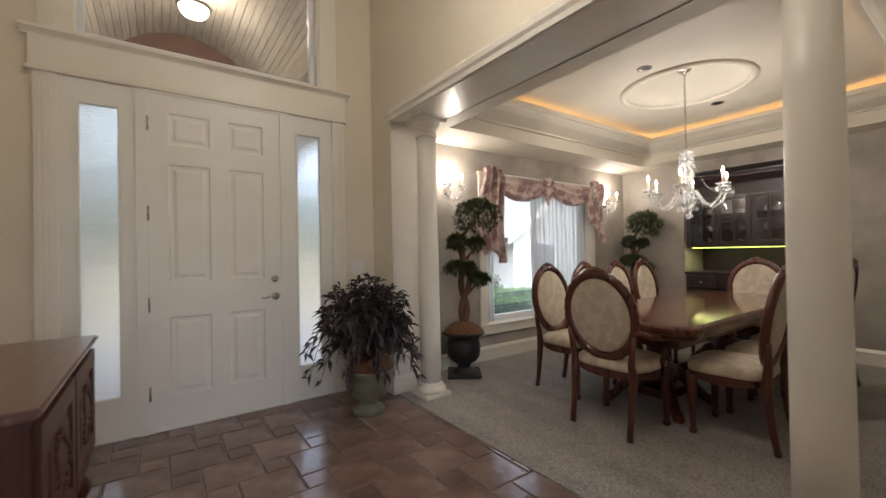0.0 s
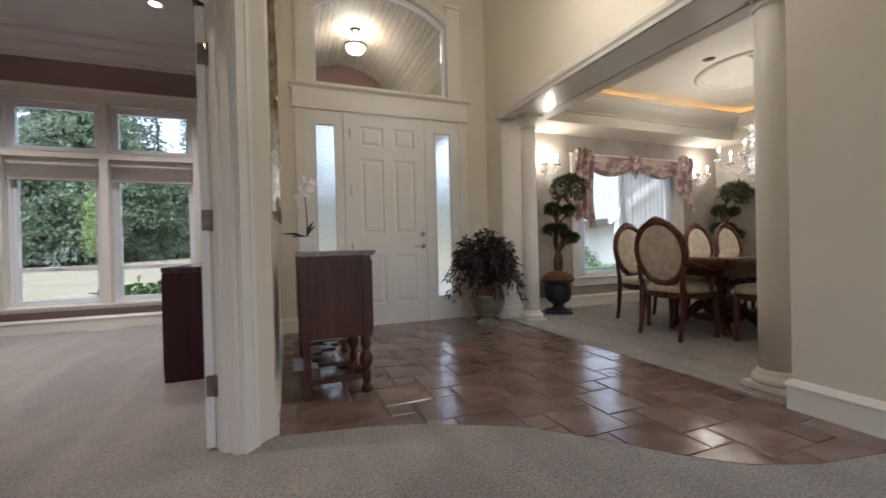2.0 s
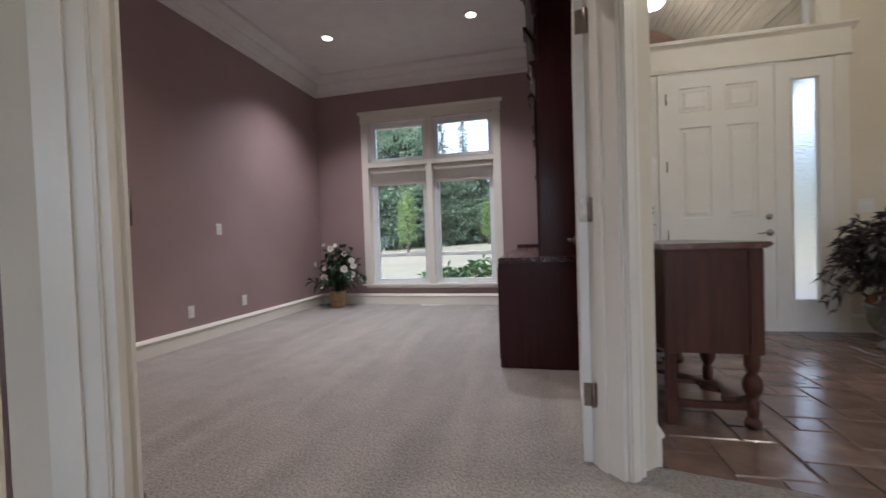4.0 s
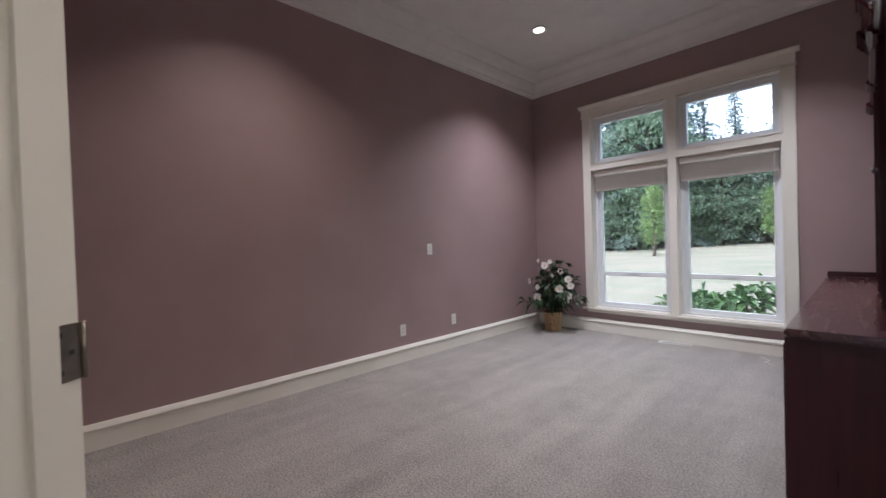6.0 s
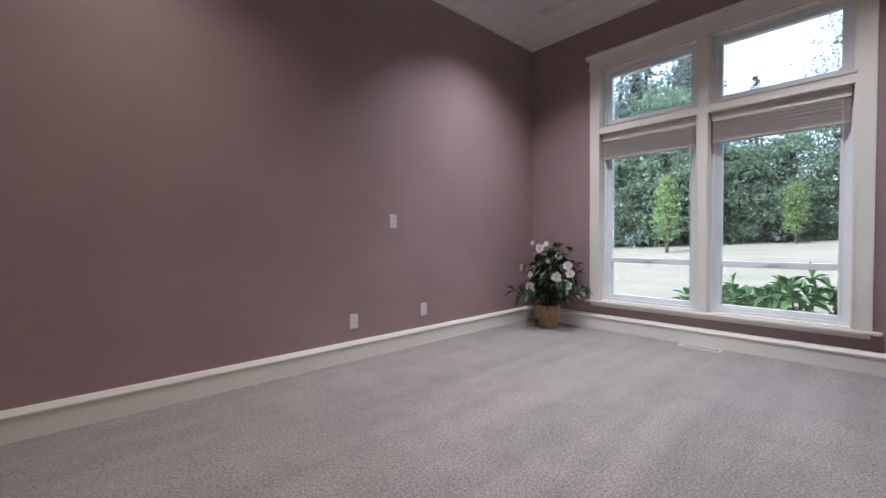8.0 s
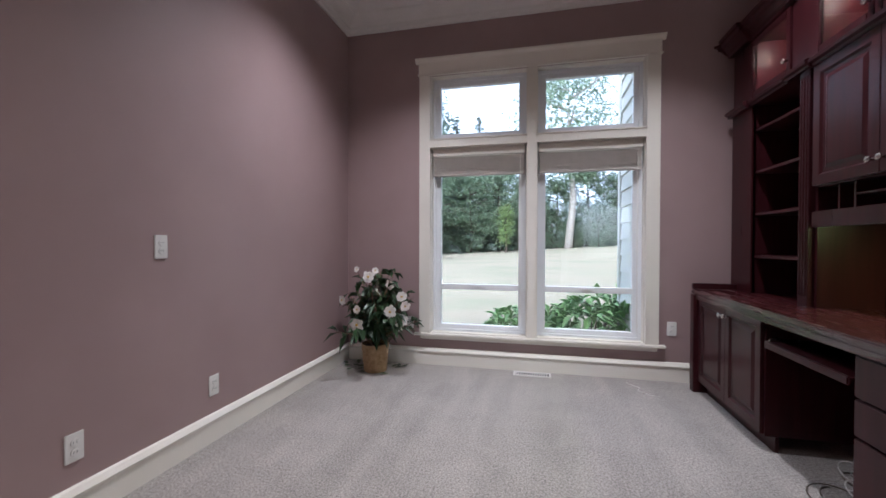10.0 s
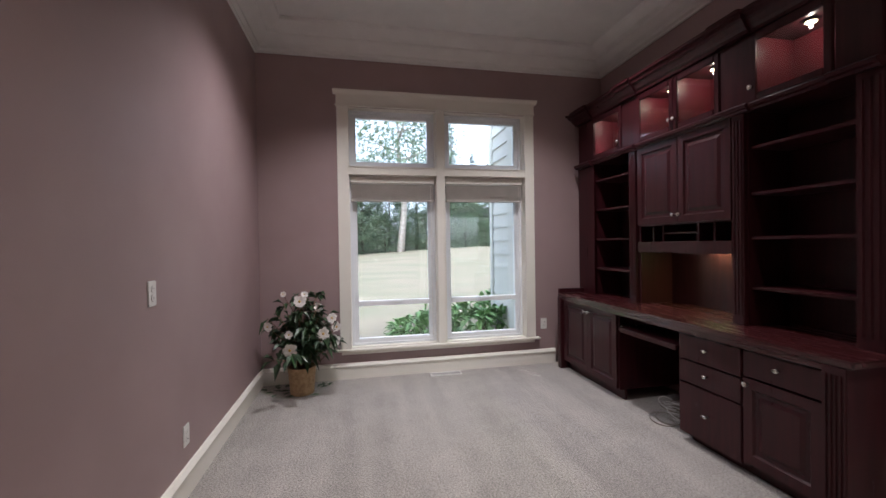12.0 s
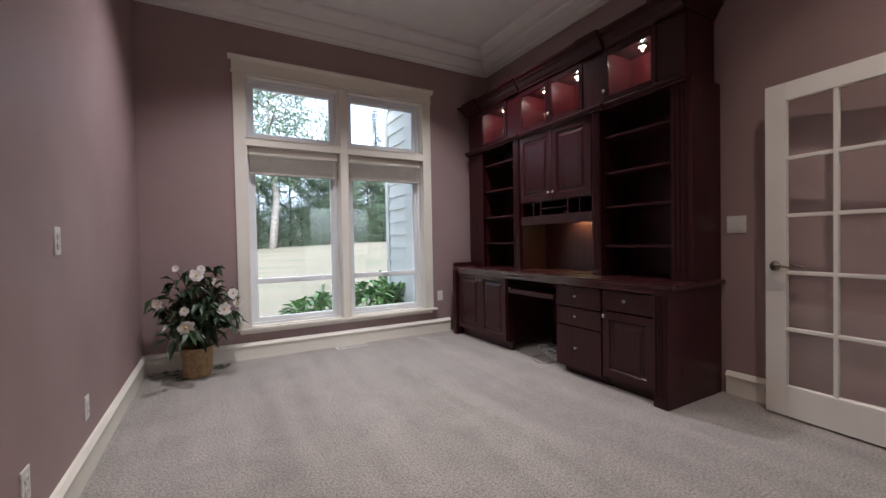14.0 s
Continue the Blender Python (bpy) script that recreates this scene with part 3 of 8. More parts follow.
def panelled_face(bm, x0, x1, z0, z1, y, panels, depth_back, face=-1):
    """A slab whose front at y carries sunk panels; it reaches depth_back behind."""
    xs = sorted({x0, x1, *[p[0] for p in panels], *[p[1] for p in panels]})
    zs = sorted({z0, z1, *[p[2] for p in panels], *[p[3] for p in panels]})
    cache = {}

    def v(i, j):
        if (i, j) not in cache:
            cache[i, j] = bm.verts.new((xs[i], y, zs[j]))
        return cache[i, j]

    for i in range(len(xs) - 1):
        for j in range(len(zs) - 1):
            cx, cz = (xs[i] + xs[i + 1]) / 2, (zs[j] + zs[j + 1]) / 2
            if not any(p[0] < cx < p[1] and p[2] < cz < p[3] for p in panels):
                bm.faces.new((v(i, j), v(i + 1, j), v(i + 1, j + 1), v(i, j + 1)))
    for p in panels:
        raised_panel(bm, *p, y, face)
    yb = y - face * depth_back
    f = [bm.verts.new((px, y, pz)) for px, pz in ((x0, z0), (x1, z0), (x1, z1), (x0, z1))]
    b = [bm.verts.new((px, yb, pz)) for px, pz in ((x0, z0), (x1, z0), (x1, z1), (x0, z1))]
    for i in range(4):
        bm.faces.new((f[i], f[(i + 1) % 4], b[(i + 1) % 4], b[i]))
    bm.faces.new(b)
    bmesh.ops.remove_doubles(bm, verts=bm.verts[:], dist=0.0001)


def hinge(parent, x, y, z, turn=0.0, h=0.095, material=M_IRON):
    bm = bmesh.new()
    m = pose(x, y, z, 0, 0, turn)
    rbox(bm, -0.034, 0.0, -0.0015, 0.0015, -h / 2, h / 2, 0.001, m)
    tube(bm, [m @ Vector((0, 0, -h / 2)), m @ Vector((0, 0, h / 2))], 0.0065, 10)
    return part("hinge", bm, material, parent)


def front_door():
    ob = thing("door_1", "white six-panel front door, closed, between textured sidelights", "door", kind="structure")
    bm = bmesh.new()
    cols = ((-0.14, 0.13), (0.255, 0.515))
    rows = ((2.105, 2.34), (1.085, 1.96), (0.25, 0.825))
    panelled_face(bm, -0.262, 0.648, 0.02, 2.472, 3.842, [(a, b, c, d) for a, b in cols for c, d in rows], 0.045)
    slab_ob = part("door_leaf", bm, M_DOOR, ob)
    bm = bmesh.new()
    m = pose(0.595, 3.842, 1.072, 90)
    lathe(bm, [(0.030, 0.0), (0.030, 0.006), (0.024, 0.012), (0.020, 0.016), (0.017, 0.022), (0.006, 0.023)], 20, m)
    part("deadbolt", bm, M_NICKEL, slab_ob, "nickel deadbolt")
    bm = bmesh.new()
    lathe(bm, [(0.032, 0.0), (0.032, 0.006), (0.024, 0.014), (0.010, 0.018), (0.010, 0.045)], 20, pose(0.60, 3.842, 0.925, 90))
    tube(bm, [(0.60, 3.80, 0.925), (0.57, 3.797, 0.930), (0.53, 3.80, 0.924), (0.50, 3.805, 0.918), (0.485, 3.80, 0.925)], [0.011, 0.010, 0.008, 0.007, 0.006], 8)
    part("lever_handle", bm, M_NICKEL, slab_ob, "nickel lever handle")
    for z in (0.29, 0.93, 1.59, 2.24):
        bm = bmesh.new()
        tube(bm, [(-0.264, 3.823, z - 0.052), (-0.264, 3.823, z + 0.052)], 0.007, 10)
        part("hinge", bm, M_NICKEL, slab_ob)
    # jambs, sidelights
    bm = bmesh.new()
    for x0, x1 in ((-0.335, -0.2625), (0.6485, 0.735)):
        rbox(bm, x0, x1, 3.828, 4.0, 0.0, 2.472, 0.003)
    rbox(bm, -0.335, 0.735, 3.835, 4.0, 2.4725, 2.489, 0.002)
    rbox(bm, -0.267, 0.653, 3.835, 4.0, 0.0, 0.018, 0.004)
    part("door_jamb", bm, M_DOOR, ob)
    for x0, x1, g0, g1 in ((-0.74, -0.336, -0.634, -0.432), (0.736, 1.11, 0.797, 0.993)):
        bm = bmesh.new()
        wall_mesh(bm, x0, x1, 0.0, 2.487, 3.85, 3.90, [(g0, g1, 0.30, 2.325)], on_y)
        sl = part("sidelight", bm, (M_DOOR, M_DOOR, M_DOOR), ob)
        bm = bmesh.new()
        for a, b, c, d in ((g0 - 0.018, g0, 0.282, 2.343), (g1, g1 + 0.018, 0.282, 2.343), (g0, g1, 0.282, 0.30), (g0, g1, 2.325, 2.343)):
            rbox(bm, a, b, 3.838, 3.853, c, d, 0.005)
        part("glass_bead", bm, M_DOOR, sl)
        bm = bmesh.new()
        box(bm, g0, g1, 3.868, 3.876, 0.30, 2.325)
        part("pane", bm, M_SIDEGLASS, sl, "rain-textured obscure glass").visible_shadow = False
    return ob


front_door()

# casing, entablature and arched transom
bm = bmesh.new()
for x0, x1 in ((-0.855, -0.74), (1.11, 1.225)):
    rbox(bm, x0, x1, 3.835, 3.862, 0.0, 2.49, 0.004)
    for k in range(3):
        xa = x0 + 0.022 + k * 0.028
        rbox(bm, xa, xa + 0.014, 3.828, 3.837, 0.15, 2.44, 0.004)
setting("trim_door_casing", bm, M_WHITE, "white fluted casing beside the sidelights", "trim")
bm = bmesh.new()
rbox(bm, -0.89, 1.25, 3.815, 3.862, 2.490, 2.517, 0.005)
rbox(bm, -0.875, 1.235, 3.825, 3.862, 2.517, 2.715, 0.003)
extrude_profile(bm, [(0, 0), (0.03, 0), (0.034, 0.012), (0.055, 0.026), (0.075, 0.034), (0.078, 0.052), (0, 0.052)], (-0.91, 3.862, 2.715), (1.275, 3.862, 2.715), (0, -1, 0))
setting("trim_entablature", bm, M_WHITE, "white mantel-like shelf above the front door", "trim")


def arch_z(x, rise=0.30, half=0.815, mid=0.165, spring=3.70):
    r = (half * half + rise * rise) / (2 * rise)
    return spring + math.sqrt(max(0, r * r - (x - mid) ** 2)) - (r - rise)


bm = bmesh.new()
N = 28
xs = [-0.65 + 1.63 * i / N for i in range(N + 1)]
for xa, xb in zip(xs, xs[1:]):
    prism(bm, [(xa, arch_z(xa)), (xb, arch_z(xb)), (xb, 4.02), (xa, 4.02)], 3.862, 4.018, on_y)
setting("wall_arch_spandrel", bm, M_CREAM, "cream wall filling above the arched window", "wall")
win2 = thing("window_2", "white arched transom window above the front door", "window", kind="structure")
bm = bmesh.new()
for x0, x1 in ((-0.83, -0.65), (0.98, 1.16)):
    rbox(bm, x0, x1, 3.835, 3.862, 2.767, 3.93, 0.004)
    xa = x0 + 0.03 if x0 < 0 else x0 + 0.02
    rbox(bm, xa, xa + 0.06, 3.822, 3.837, 2.767, 3.90, 0.006)
for x0, x1 in ((-0.85, -0.63), (0.96, 1.18)):
    rbox(bm, x0, x1, 3.82, 3.862, 3.93, 3.965, 0.005)
part("casing", bm, M_WHITE, win2)
bm = bmesh.new()
for xa, xb in zip(xs, xs[1:]):
    for lo, hi, y0 in ((0.0, 0.10, 3.84), (0.03, 0.075, 3.825)):
        prism(bm, [(xa, arch_z(xa) + lo), (xb, arch_z(xb) + lo), (xb, arch_z(xb) + hi), (xa, arch_z(xa) + hi)], y0, 3.862, on_y)
part("arch_trim", bm, M_WHITE, win2)
bm = bmesh.new()
for x0, x1, z0, z1 in ((-0.65, -0.61, 2.80, 3.70), (0.94, 0.98, 2.80, 3.70), (-0.61, 0.94, 2.80, 2.84)):
    rbox(bm, x0, x1, 3.92, 3.97, z0, z1, 0.004)
for xa, xb in zip(xs, xs[1:]):
    prism(bm, [(xa, arch_z(xa) - 0.04), (xb, arch_z(xb) - 0.04), (xb, arch_z(xb)), (xa, arch_z(xa))], 3.92, 3.97, on_y)
part("window_frame", bm, M_VINYL, win2)
bm = bmesh.new()
prism(bm, [(-0.62, 2.83), (0.95, 2.83), *[(x, arch_z(x) - 0.03) for x in xs[-2:0:-1]]], 3.942, 3.948, on_y)
part("pane", bm, M_GLASS, win2).visible_shadow = False


# ---- porch beyond the front door ----
M_PLANK = mat("weathered_cedar_plank", (0.56, 0.49, 0.39), (0.40, 0.33, 0.25), scale=5, rough=0.7, bump=0.3, bscale=60, stretch=(6, 0.7, 6), vary=0.14, lo=0.3, hi=0.75)
M_CEDAR = mat("reddish_cedar_panel", (0.24, 0.13, 0.085), (0.17, 0.09, 0.06), scale=4, rough=0.65, bump=0.3, stretch=(1, 1, 5))


def vault_pt(a, r=1.10, mid=0.165, cz=3.46):
    return mid + r * math.sin(a), cz + r * math.cos(a)


porch = thing("porch_vault", "barrel-vaulted porch ceiling of pale weathered planks", "porch ceiling", kind="structure")
COUNT = 30
for i in range(COUNT):
    a0, a1 = -1.35 + 2.7 * i / COUNT + 0.003, -1.35 + 2.7 * (i + 1) / COUNT - 0.003
    bm = bmesh.new()
    (xa, za), (xb, zb), (xc, zc), (xd, zd) = vault_pt(a0), vault_pt(a1), vault_pt(a1, 1.125), vault_pt(a0, 1.125)
    prism(bm, [(xa, za), (xb, zb), (xc, zc), (xd, zd)], 4.02, 7.30, on_y)
    part("plank", bm, M_PLANK, porch)
bm = bmesh.new()
prism(bm, [vault_pt(-1.5 + 3.0 * i / 24, 1.15) for i in range(25)], 7.30, 7.38, on_y)
part("end_panel", bm, M_CEDAR, porch, "reddish cedar end panel")
bm = bmesh.new()
prism(bm, [vault_pt(-1.36 + 2.72 * i / 24, 1.155) for i in range(25)] + [vault_pt(1.36 - 2.72 * i / 24, 1.13) for i in range(25)], 4.02, 7.3, on_y)
part("roof_skin", bm, M_CEDAR, porch)
bm = bmesh.new()
for x0, x1 in ((-0.985, -0.90), (1.24, 1.36)):
    box(bm, x0, x1, 4.025, 7.295, 3.42, 3.80)
    box(bm, x0, x1, 7.20, 7.38, -0.15, 3.45)
part("side_beam", bm, M_PLANK, porch)
for k in range(9):
    bm = bmesh.new()
    box(bm, 1.245, 1.30, 4.028, 7.295, 2.52 + 0.1 * k, 2.615 + 0.1 * k)
    part("side_plank", bm, M_PLANK, porch)
M_CONC = mat("porch_concrete", (0.55, 0.53, 0.50), (0.48, 0.46, 0.43), scale=4, rough=0.85, bump=0.3)
bm = bmesh.new()
box(bm, -0.99, 2.4, 4.025, 8.2, -0.25, -0.03)
setting("ground_porch", bm, M_CONC, "pale concrete porch slab", "pavement")

fx = thing("porch_light", "bronze ceiling lantern with a lit frosted bowl", "ceiling light", (0.18, 5.87, 4.22))
bm = bmesh.new()
lathe(bm, [(0.06, 0.325), (0.075, 0.30), (0.06, 0.285), (0.012, 0.28), (0.012, 0.08), (0.02, 0.06)], 20)
part("stem", bm, M_IRON, fx)
bm = bmesh.new()
for k in range(3):
    a = 2 * math.pi * k / 3
    c, s = math.cos(a), math.sin(a)
    tube(bm, [(0.02 * c, 0.02 * s, 0.27), (0.09 * c, 0.09 * s, 0.22), (0.08 * c, 0.08 * s, 0.15), (0.17 * c, 0.17 * s, 0.06)], 0.008, 8)
part("scroll_arm", bm, M_IRON, fx)
bm = bmesh.new()
lathe(bm, [(0.165, 0.035), (0.185, 0.04), (0.19, 0.06), (0.175, 0.075), (0.16, 0.06)], 32, caps=False)
part("rim", bm, M_IRON, fx)
bm = bmesh.new()
lathe(bm, [(0.02, -0.078), (0.07, -0.07), (0.12, -0.045), (0.15, -0.01), (0.165, 0.045)], 32)
part("bowl", bm, glow("lit_frosted_bowl", (1.0, 0.86, 0.62), 2.2), fx, "lit frosted glass bowl")
bm = bmesh.new()
lathe(bm, [(0.003, -0.105), (0.012, -0.095), (0.015, -0.085), (0.012, -0.076)], 12)
part("finial", bm, M_IRON, fx)
point_lamp("porch_bulb", (0.18, 5.87, 4.40), 13, radius=0.08)


# ---- study ----
M_CHERRY = mat("dark_cherry_veneer", (0.026, 0.0055, 0.0075), (0.042, 0.0085, 0.011), scale=4, rough=0.32, bump=0.06, bscale=40, stretch=(8, 8, 0.6), coat=0.04, detail=8, spec=0.28)
M_CHERRY_TOP = mat("polished_cherry_top", (0.038, 0.008, 0.009), (0.055, 0.012, 0.013), scale=4, rough=0.26, bump=0.04, bscale=40, stretch=(0.6, 8, 8), coat=0.5, detail=8)
# the same cherry, redder and brighter: puck light glow put into the colour
M_CHERRY_LIT = mat("lit_cherry_lining", (0.105, 0.010, 0.018), (0.14, 0.014, 0.025), scale=4, rough=0.4, bump=0.05, stretch=(6, 6, 0.8))
M_CABGLASS = glass("cabinet_glass", (0.95, 0.95, 0.95))
M_PLATE = mat("white_plastic_plate", (0.75, 0.73, 0.70), (0.72, 0.70, 0.67), scale=10, rough=0.35, bump=0)
M_DARK = mat("dark_slot", (0.02, 0.02, 0.02), (0.03, 0.03, 0.03), rough=0.6, bump=0)
M_PUCK = glow("lit_puck_lens", (1.0, 0.80, 0.45), 5.0)


def knob(parent, x, y, z, s=1.0):
    bm = bmesh.new()
    lathe(bm, [(0.007, 0.0), (0.006, 0.012), (0.010, 0.018), (0.016, 0.022), (0.017, 0.028), (0.012, 0.034), (0.003, 0.036)], 16, pose(x, y, z, 90) @ Matrix.Scale(s, 4))
    return part("knob", bm, M_NICKEL, parent, "round nickel knob")


def raised_door(name, parent, x0, x1, z0, z1, y=-0.022, knob_at=None, rim=0.055):
    """A raised-panel door leaf in front of a carcass whose front is at 0."""
    bm = bmesh.new()
    panelled_face(bm, x0 + 0.002, x1 - 0.002, z0, z1, y, [(x0 + rim, x1 - rim, z0 + rim, z1 - rim)], 0.02)
    ob = part(name, bm, M_CHERRY, parent)
    if knob_at:
        knob(ob, knob_at[0], y, knob_at[1])
    return ob


def drawer_front(parent, x0, x1, z0, z1, y=-0.022):
    bm = bmesh.new()
    rbox(bm, x0 + 0.002, x1 - 0.002, y, y + 0.02, z0 + 0.002, z1 - 0.002, 0.004)
    ob = part("drawer", bm, M_CHERRY, parent)
    bm = bmesh.new()
    m = pose((x0 + x1) / 2, y, (z0 + z1) / 2 + 0.01)
    lathe(bm, [(0.006, 0.0), (0.006, 0.016), (0.012, 0.022), (0.010, 0.030)], 12, m @ pose(0, 0, 0, 90))
    rbox(bm, -0.020, 0.020, -0.034, -0.018, -0.009, 0.009, 0.007, m)
    part("knob", bm, M_NICKEL, ob, "oval nickel knob")
    return ob


def carcass(bm, x0, x1, z0, z1, depth, t=0.02, shelves=(), back=True):
    box(bm, x0, x0 + t, 0, depth, z0, z1), box(bm, x1 - t, x1, 0, depth, z0, z1)
    box(bm, x0 + t, x1 - t, 0, depth, z0, z0 + t), box(bm, x0 + t, x1 - t, 0, depth, z1 - t, z1)
    if back:
        box(bm, x0 + t, x1 - t, depth - 0.012, depth, z0 + t, z1 - t)


def fluted(bm, x0, x1, y0, y1, z0, z1, n=3):
    rbox(bm, x0, x1, y0, y1, z0, z1, 0.003)
    w = (x1 - x0) / (2 * n + 1)
    for k in range(n):
        xa = x0 + w * (2 * k + 1)
        rbox(bm, xa, xa + w, y0 - 0.006, y0 + 0.004, z0 + 0.06, z1 - 0.06, 0.003)


G_BASE = "base units of the study desk"
# base units, fronts at x = -1.75; local x runs from the window towards the hall
FX, DEP = -1.75, 0.60
u = thing("base_cabinet", "dark cherry two-door base cabinet at the window end of the desk", "cabinet", (FX, 5.12, 0.0), -90, G_BASE)
bm = bmesh.new()
carcass(bm, 0.07, 1.0, 0.09, 0.775, DEP)
part("body", bm, M_CHERRY, u)
bm = bmesh.new()
box(bm, 0.07, 1.0, 0.05, 0.07, 0.0, 0.088)
part("toe_kick", bm, M_CHERRY, u)
bm = bmesh.new()
rbox(bm, 0.0, 0.068, -0.05, DEP, 0.0, 0.775, 0.004)
part("end_panel", bm, M_CHERRY, u)
raised_door("door", u, 0.085, 0.545, 0.10, 0.755, knob_at=(0.515, 0.69))
raised_door("door", u, 0.545, 0.99, 0.10, 0.755, knob_at=(0.575, 0.69))

u = thing("drawer_unit", "dark cherry three-drawer desk pedestal", "drawer unit", (FX, 3.44, 0.0), -90, G_BASE)
bm = bmesh.new()
carcass(bm, 0.0, 0.465, 0.09, 0.775, DEP)
part("body", bm, M_CHERRY, u)
bm = bmesh.new()
box(bm, 0.04, 0.465, 0.05, 0.07, 0.0, 0.088)
part("toe_kick", bm, M_CHERRY, u)
for z0, z1 in ((0.565, 0.735), (0.41, 0.56), (0.06, 0.405)):
    drawer_front(u, 0.0, 0.465, z0, z1)

u = thing("file_cabinet", "dark cherry base cabinet with a drawer over a panelled door", "cabinet", (FX, 2.97, 0.0), -90, G_BASE)
bm = bmesh.new()
carcass(bm, 0.0, 0.42, 0.09, 0.775, DEP)
part("body", bm, M_CHERRY, u)
bm = bmesh.new()
box(bm, 0.0, 0.42, 0.05, 0.07, 0.0, 0.088)
part("toe_kick", bm, M_CHERRY, u)
drawer_front(u, 0.005, 0.415, 0.585, 0.735)
raised_door("door", u, 0.005, 0.415, 0.09, 0.575, knob_at=(0.035, 0.545))
bm = bmesh.new()
rbox(bm, 0.422, 0.525, -0.045, DEP, 0.0, 0.775, 0.004)
for k in range(4):
    flute = bmesh.new()
    rbox(flute, 0.438 + 0.02 * k, 0.448 + 0.02 * k, -0.052, -0.044, 0.06, 0.74, 0.003)
    part("flute", flute, M_CHERRY, u)
part("pilaster", bm, M_CHERRY, u)

u = thing("desk_top", "long polished cherry worktop across the base units", "worktop", (FX, 5.12, 0.0), -90)
bm = bmesh.new()
rbox(bm, -0.005, 2.70, -0.045, 0.62, 0.777, 0.812, 0.008)
rbox(bm, 0.07, 2.60, -0.04, -0.02, 0.742, 0.776, 0.004)
part("top", bm, M_CHERRY_TOP, u)
bm = bmesh.new()
rbox(bm, -0.003, 0.02, -0.04, 0.30, 0.814, 0.86, 0.004)
part("side_splash", bm, M_CHERRY, u)
u = thing("keyboard_tray", "pull-out cherry keyboard tray under the desk top", "tray", (FX, 4.11, 0.0), -90)
bm = bmesh.new()
rbox(bm, 0.03, 0.65, -0.02, 0.38, 0.615, 0.635, 0.004)
rbox(bm, 0.03, 0.65, -0.03, -0.012, 0.60, 0.64, 0.006)
part("tray", bm, M_CHERRY, u)
for xa in (0.012, 0.652):
    bm = bmesh.new()
    box(bm, xa, xa + 0.016, 0.0, 0.40, 0.61, 0.65)
    part("runner", bm, M_NICKEL, u)
bm = bmesh.new()
box(bm, 0.0, 0.67, 0.585, 0.60, 0.0, 0.775)
part("back_panel", bm, M_CHERRY, u)

# hutch, fronts at x = -1.47
HX, HD = -1.47, 0.33
G_HUTCH = "hutch units above the study desk"


def shelf_bay(y1, inner0, inner1, outer1, levels, label, end0=None):
    """An open bookcase bay: stiles either side, shelves and a back. Local x from 0 at y1."""
    ob = thing("bookshelf", label, "bookcase", (HX, y1, 0.813), -90, G_HUTCH)
    for piece, dims in (("side_panel", (inner0 - 0.02, inner0, 0.0, HD, 0, 1.39)), ("side_panel", (inner1, inner1 + 0.02, 0.0, HD, 0, 1.39)),
                        ("back_panel", (inner0, inner1, HD - 0.012, HD, 0, 1.39)), ("top_panel", (inner0, inner1, 0.0, HD - 0.012, 1.37, 1.39))):
        bm = bmesh.new()
        box(bm, *dims)
        part(piece, bm, M_CHERRY, ob)
    for z in levels:
        bm = bmesh.new()
        rbox(bm, inner0 + 0.001, inner1 - 0.001, 0.012, HD - 0.013, z - 0.813, z - 0.793, 0.003)
        part("shelf", bm, M_CHERRY, ob)
    return ob


far = shelf_bay(5.20, 0.30, 0.88, 0.98, (1.075, 1.38, 1.685, 1.99), "dark cherry open bookcase with empty shelves, beside the window")
bm = bmesh.new()
rbox(bm, 0.0, 0.30, -0.012, 0.02, 0.0, 1.39, 0.003), rbox(bm, 0.0, 0.02, 0.02, HD, 0.0, 1.39, 0.003)
part("side_stile", bm, M_CHERRY, far)
bm = bmesh.new()
fluted(bm, 0.885, 0.975, -0.03, 0.02, 0.0, 1.39)
part("fluted_pilaster", bm, M_CHERRY, far)
near = shelf_bay(3.28, 0.10, 0.67, 0.75, (1.045, 1.365, 1.645, 1.94), "dark cherry open bookcase with empty shelves, at the hall end")
bm = bmesh.new()
fluted(bm, 0.005, 0.09, -0.03, 0.02, 0.0, 1.39)
part("fluted_pilaster", bm, M_CHERRY, near)
bm = bmesh.new()
fluted(bm, 0.672, 0.79, -0.012, 0.02, 0.0, 1.39)
part("fluted_pilaster", bm, M_CHERRY, near)
bm = bmesh.new()
rbox(bm, 0.79, 0.83, -0.012, HD, 0.0, 1.39, 0.003)
part("end_panel", bm, M_CHERRY, near)

mid = thing("hutch_cabinet", "dark cherry wall cabinet over pigeonholes and a lit desk niche", "cabinet", (HX, 4.215, 0.813), -90, G_HUTCH)
bm = bmesh.new()
carcass(bm, 0.0, 0.93, 0.68, 1.39, HD)
box(bm, 0.0, 0.93, HD - 0.012, HD, 0.0, 0.68)
box(bm, 0.0, 0.02, 0.0, HD - 0.012, 0.0, 0.68), box(bm, 0.91, 0.93, 0.0, HD - 0.012, 0.0, 0.68)
box(bm, 0.02, 0.91, 0.0, HD - 0.012, 0.53, 0.545)
part("body", bm, M_CHERRY, mid)
raised_door("door", mid, 0.005, 0.465, 0.69, 1.365, knob_at=(0.435, 0.755))
raised_door("door", mid, 0.467, 0.925, 0.69, 1.365, knob_at=(0.497, 0.755))
for xa in (0.16, 0.27, 0.62, 0.76):
    bm = bmesh.new()
    box(bm, xa, xa + 0.012, 0.01, HD - 0.014, 0.546, 0.679)
    part("divider", bm, M_CHERRY, mid)
bm = bmesh.new()
box(bm, 0.283, 0.619, 0.01, HD - 0.014, 0.607, 0.619)
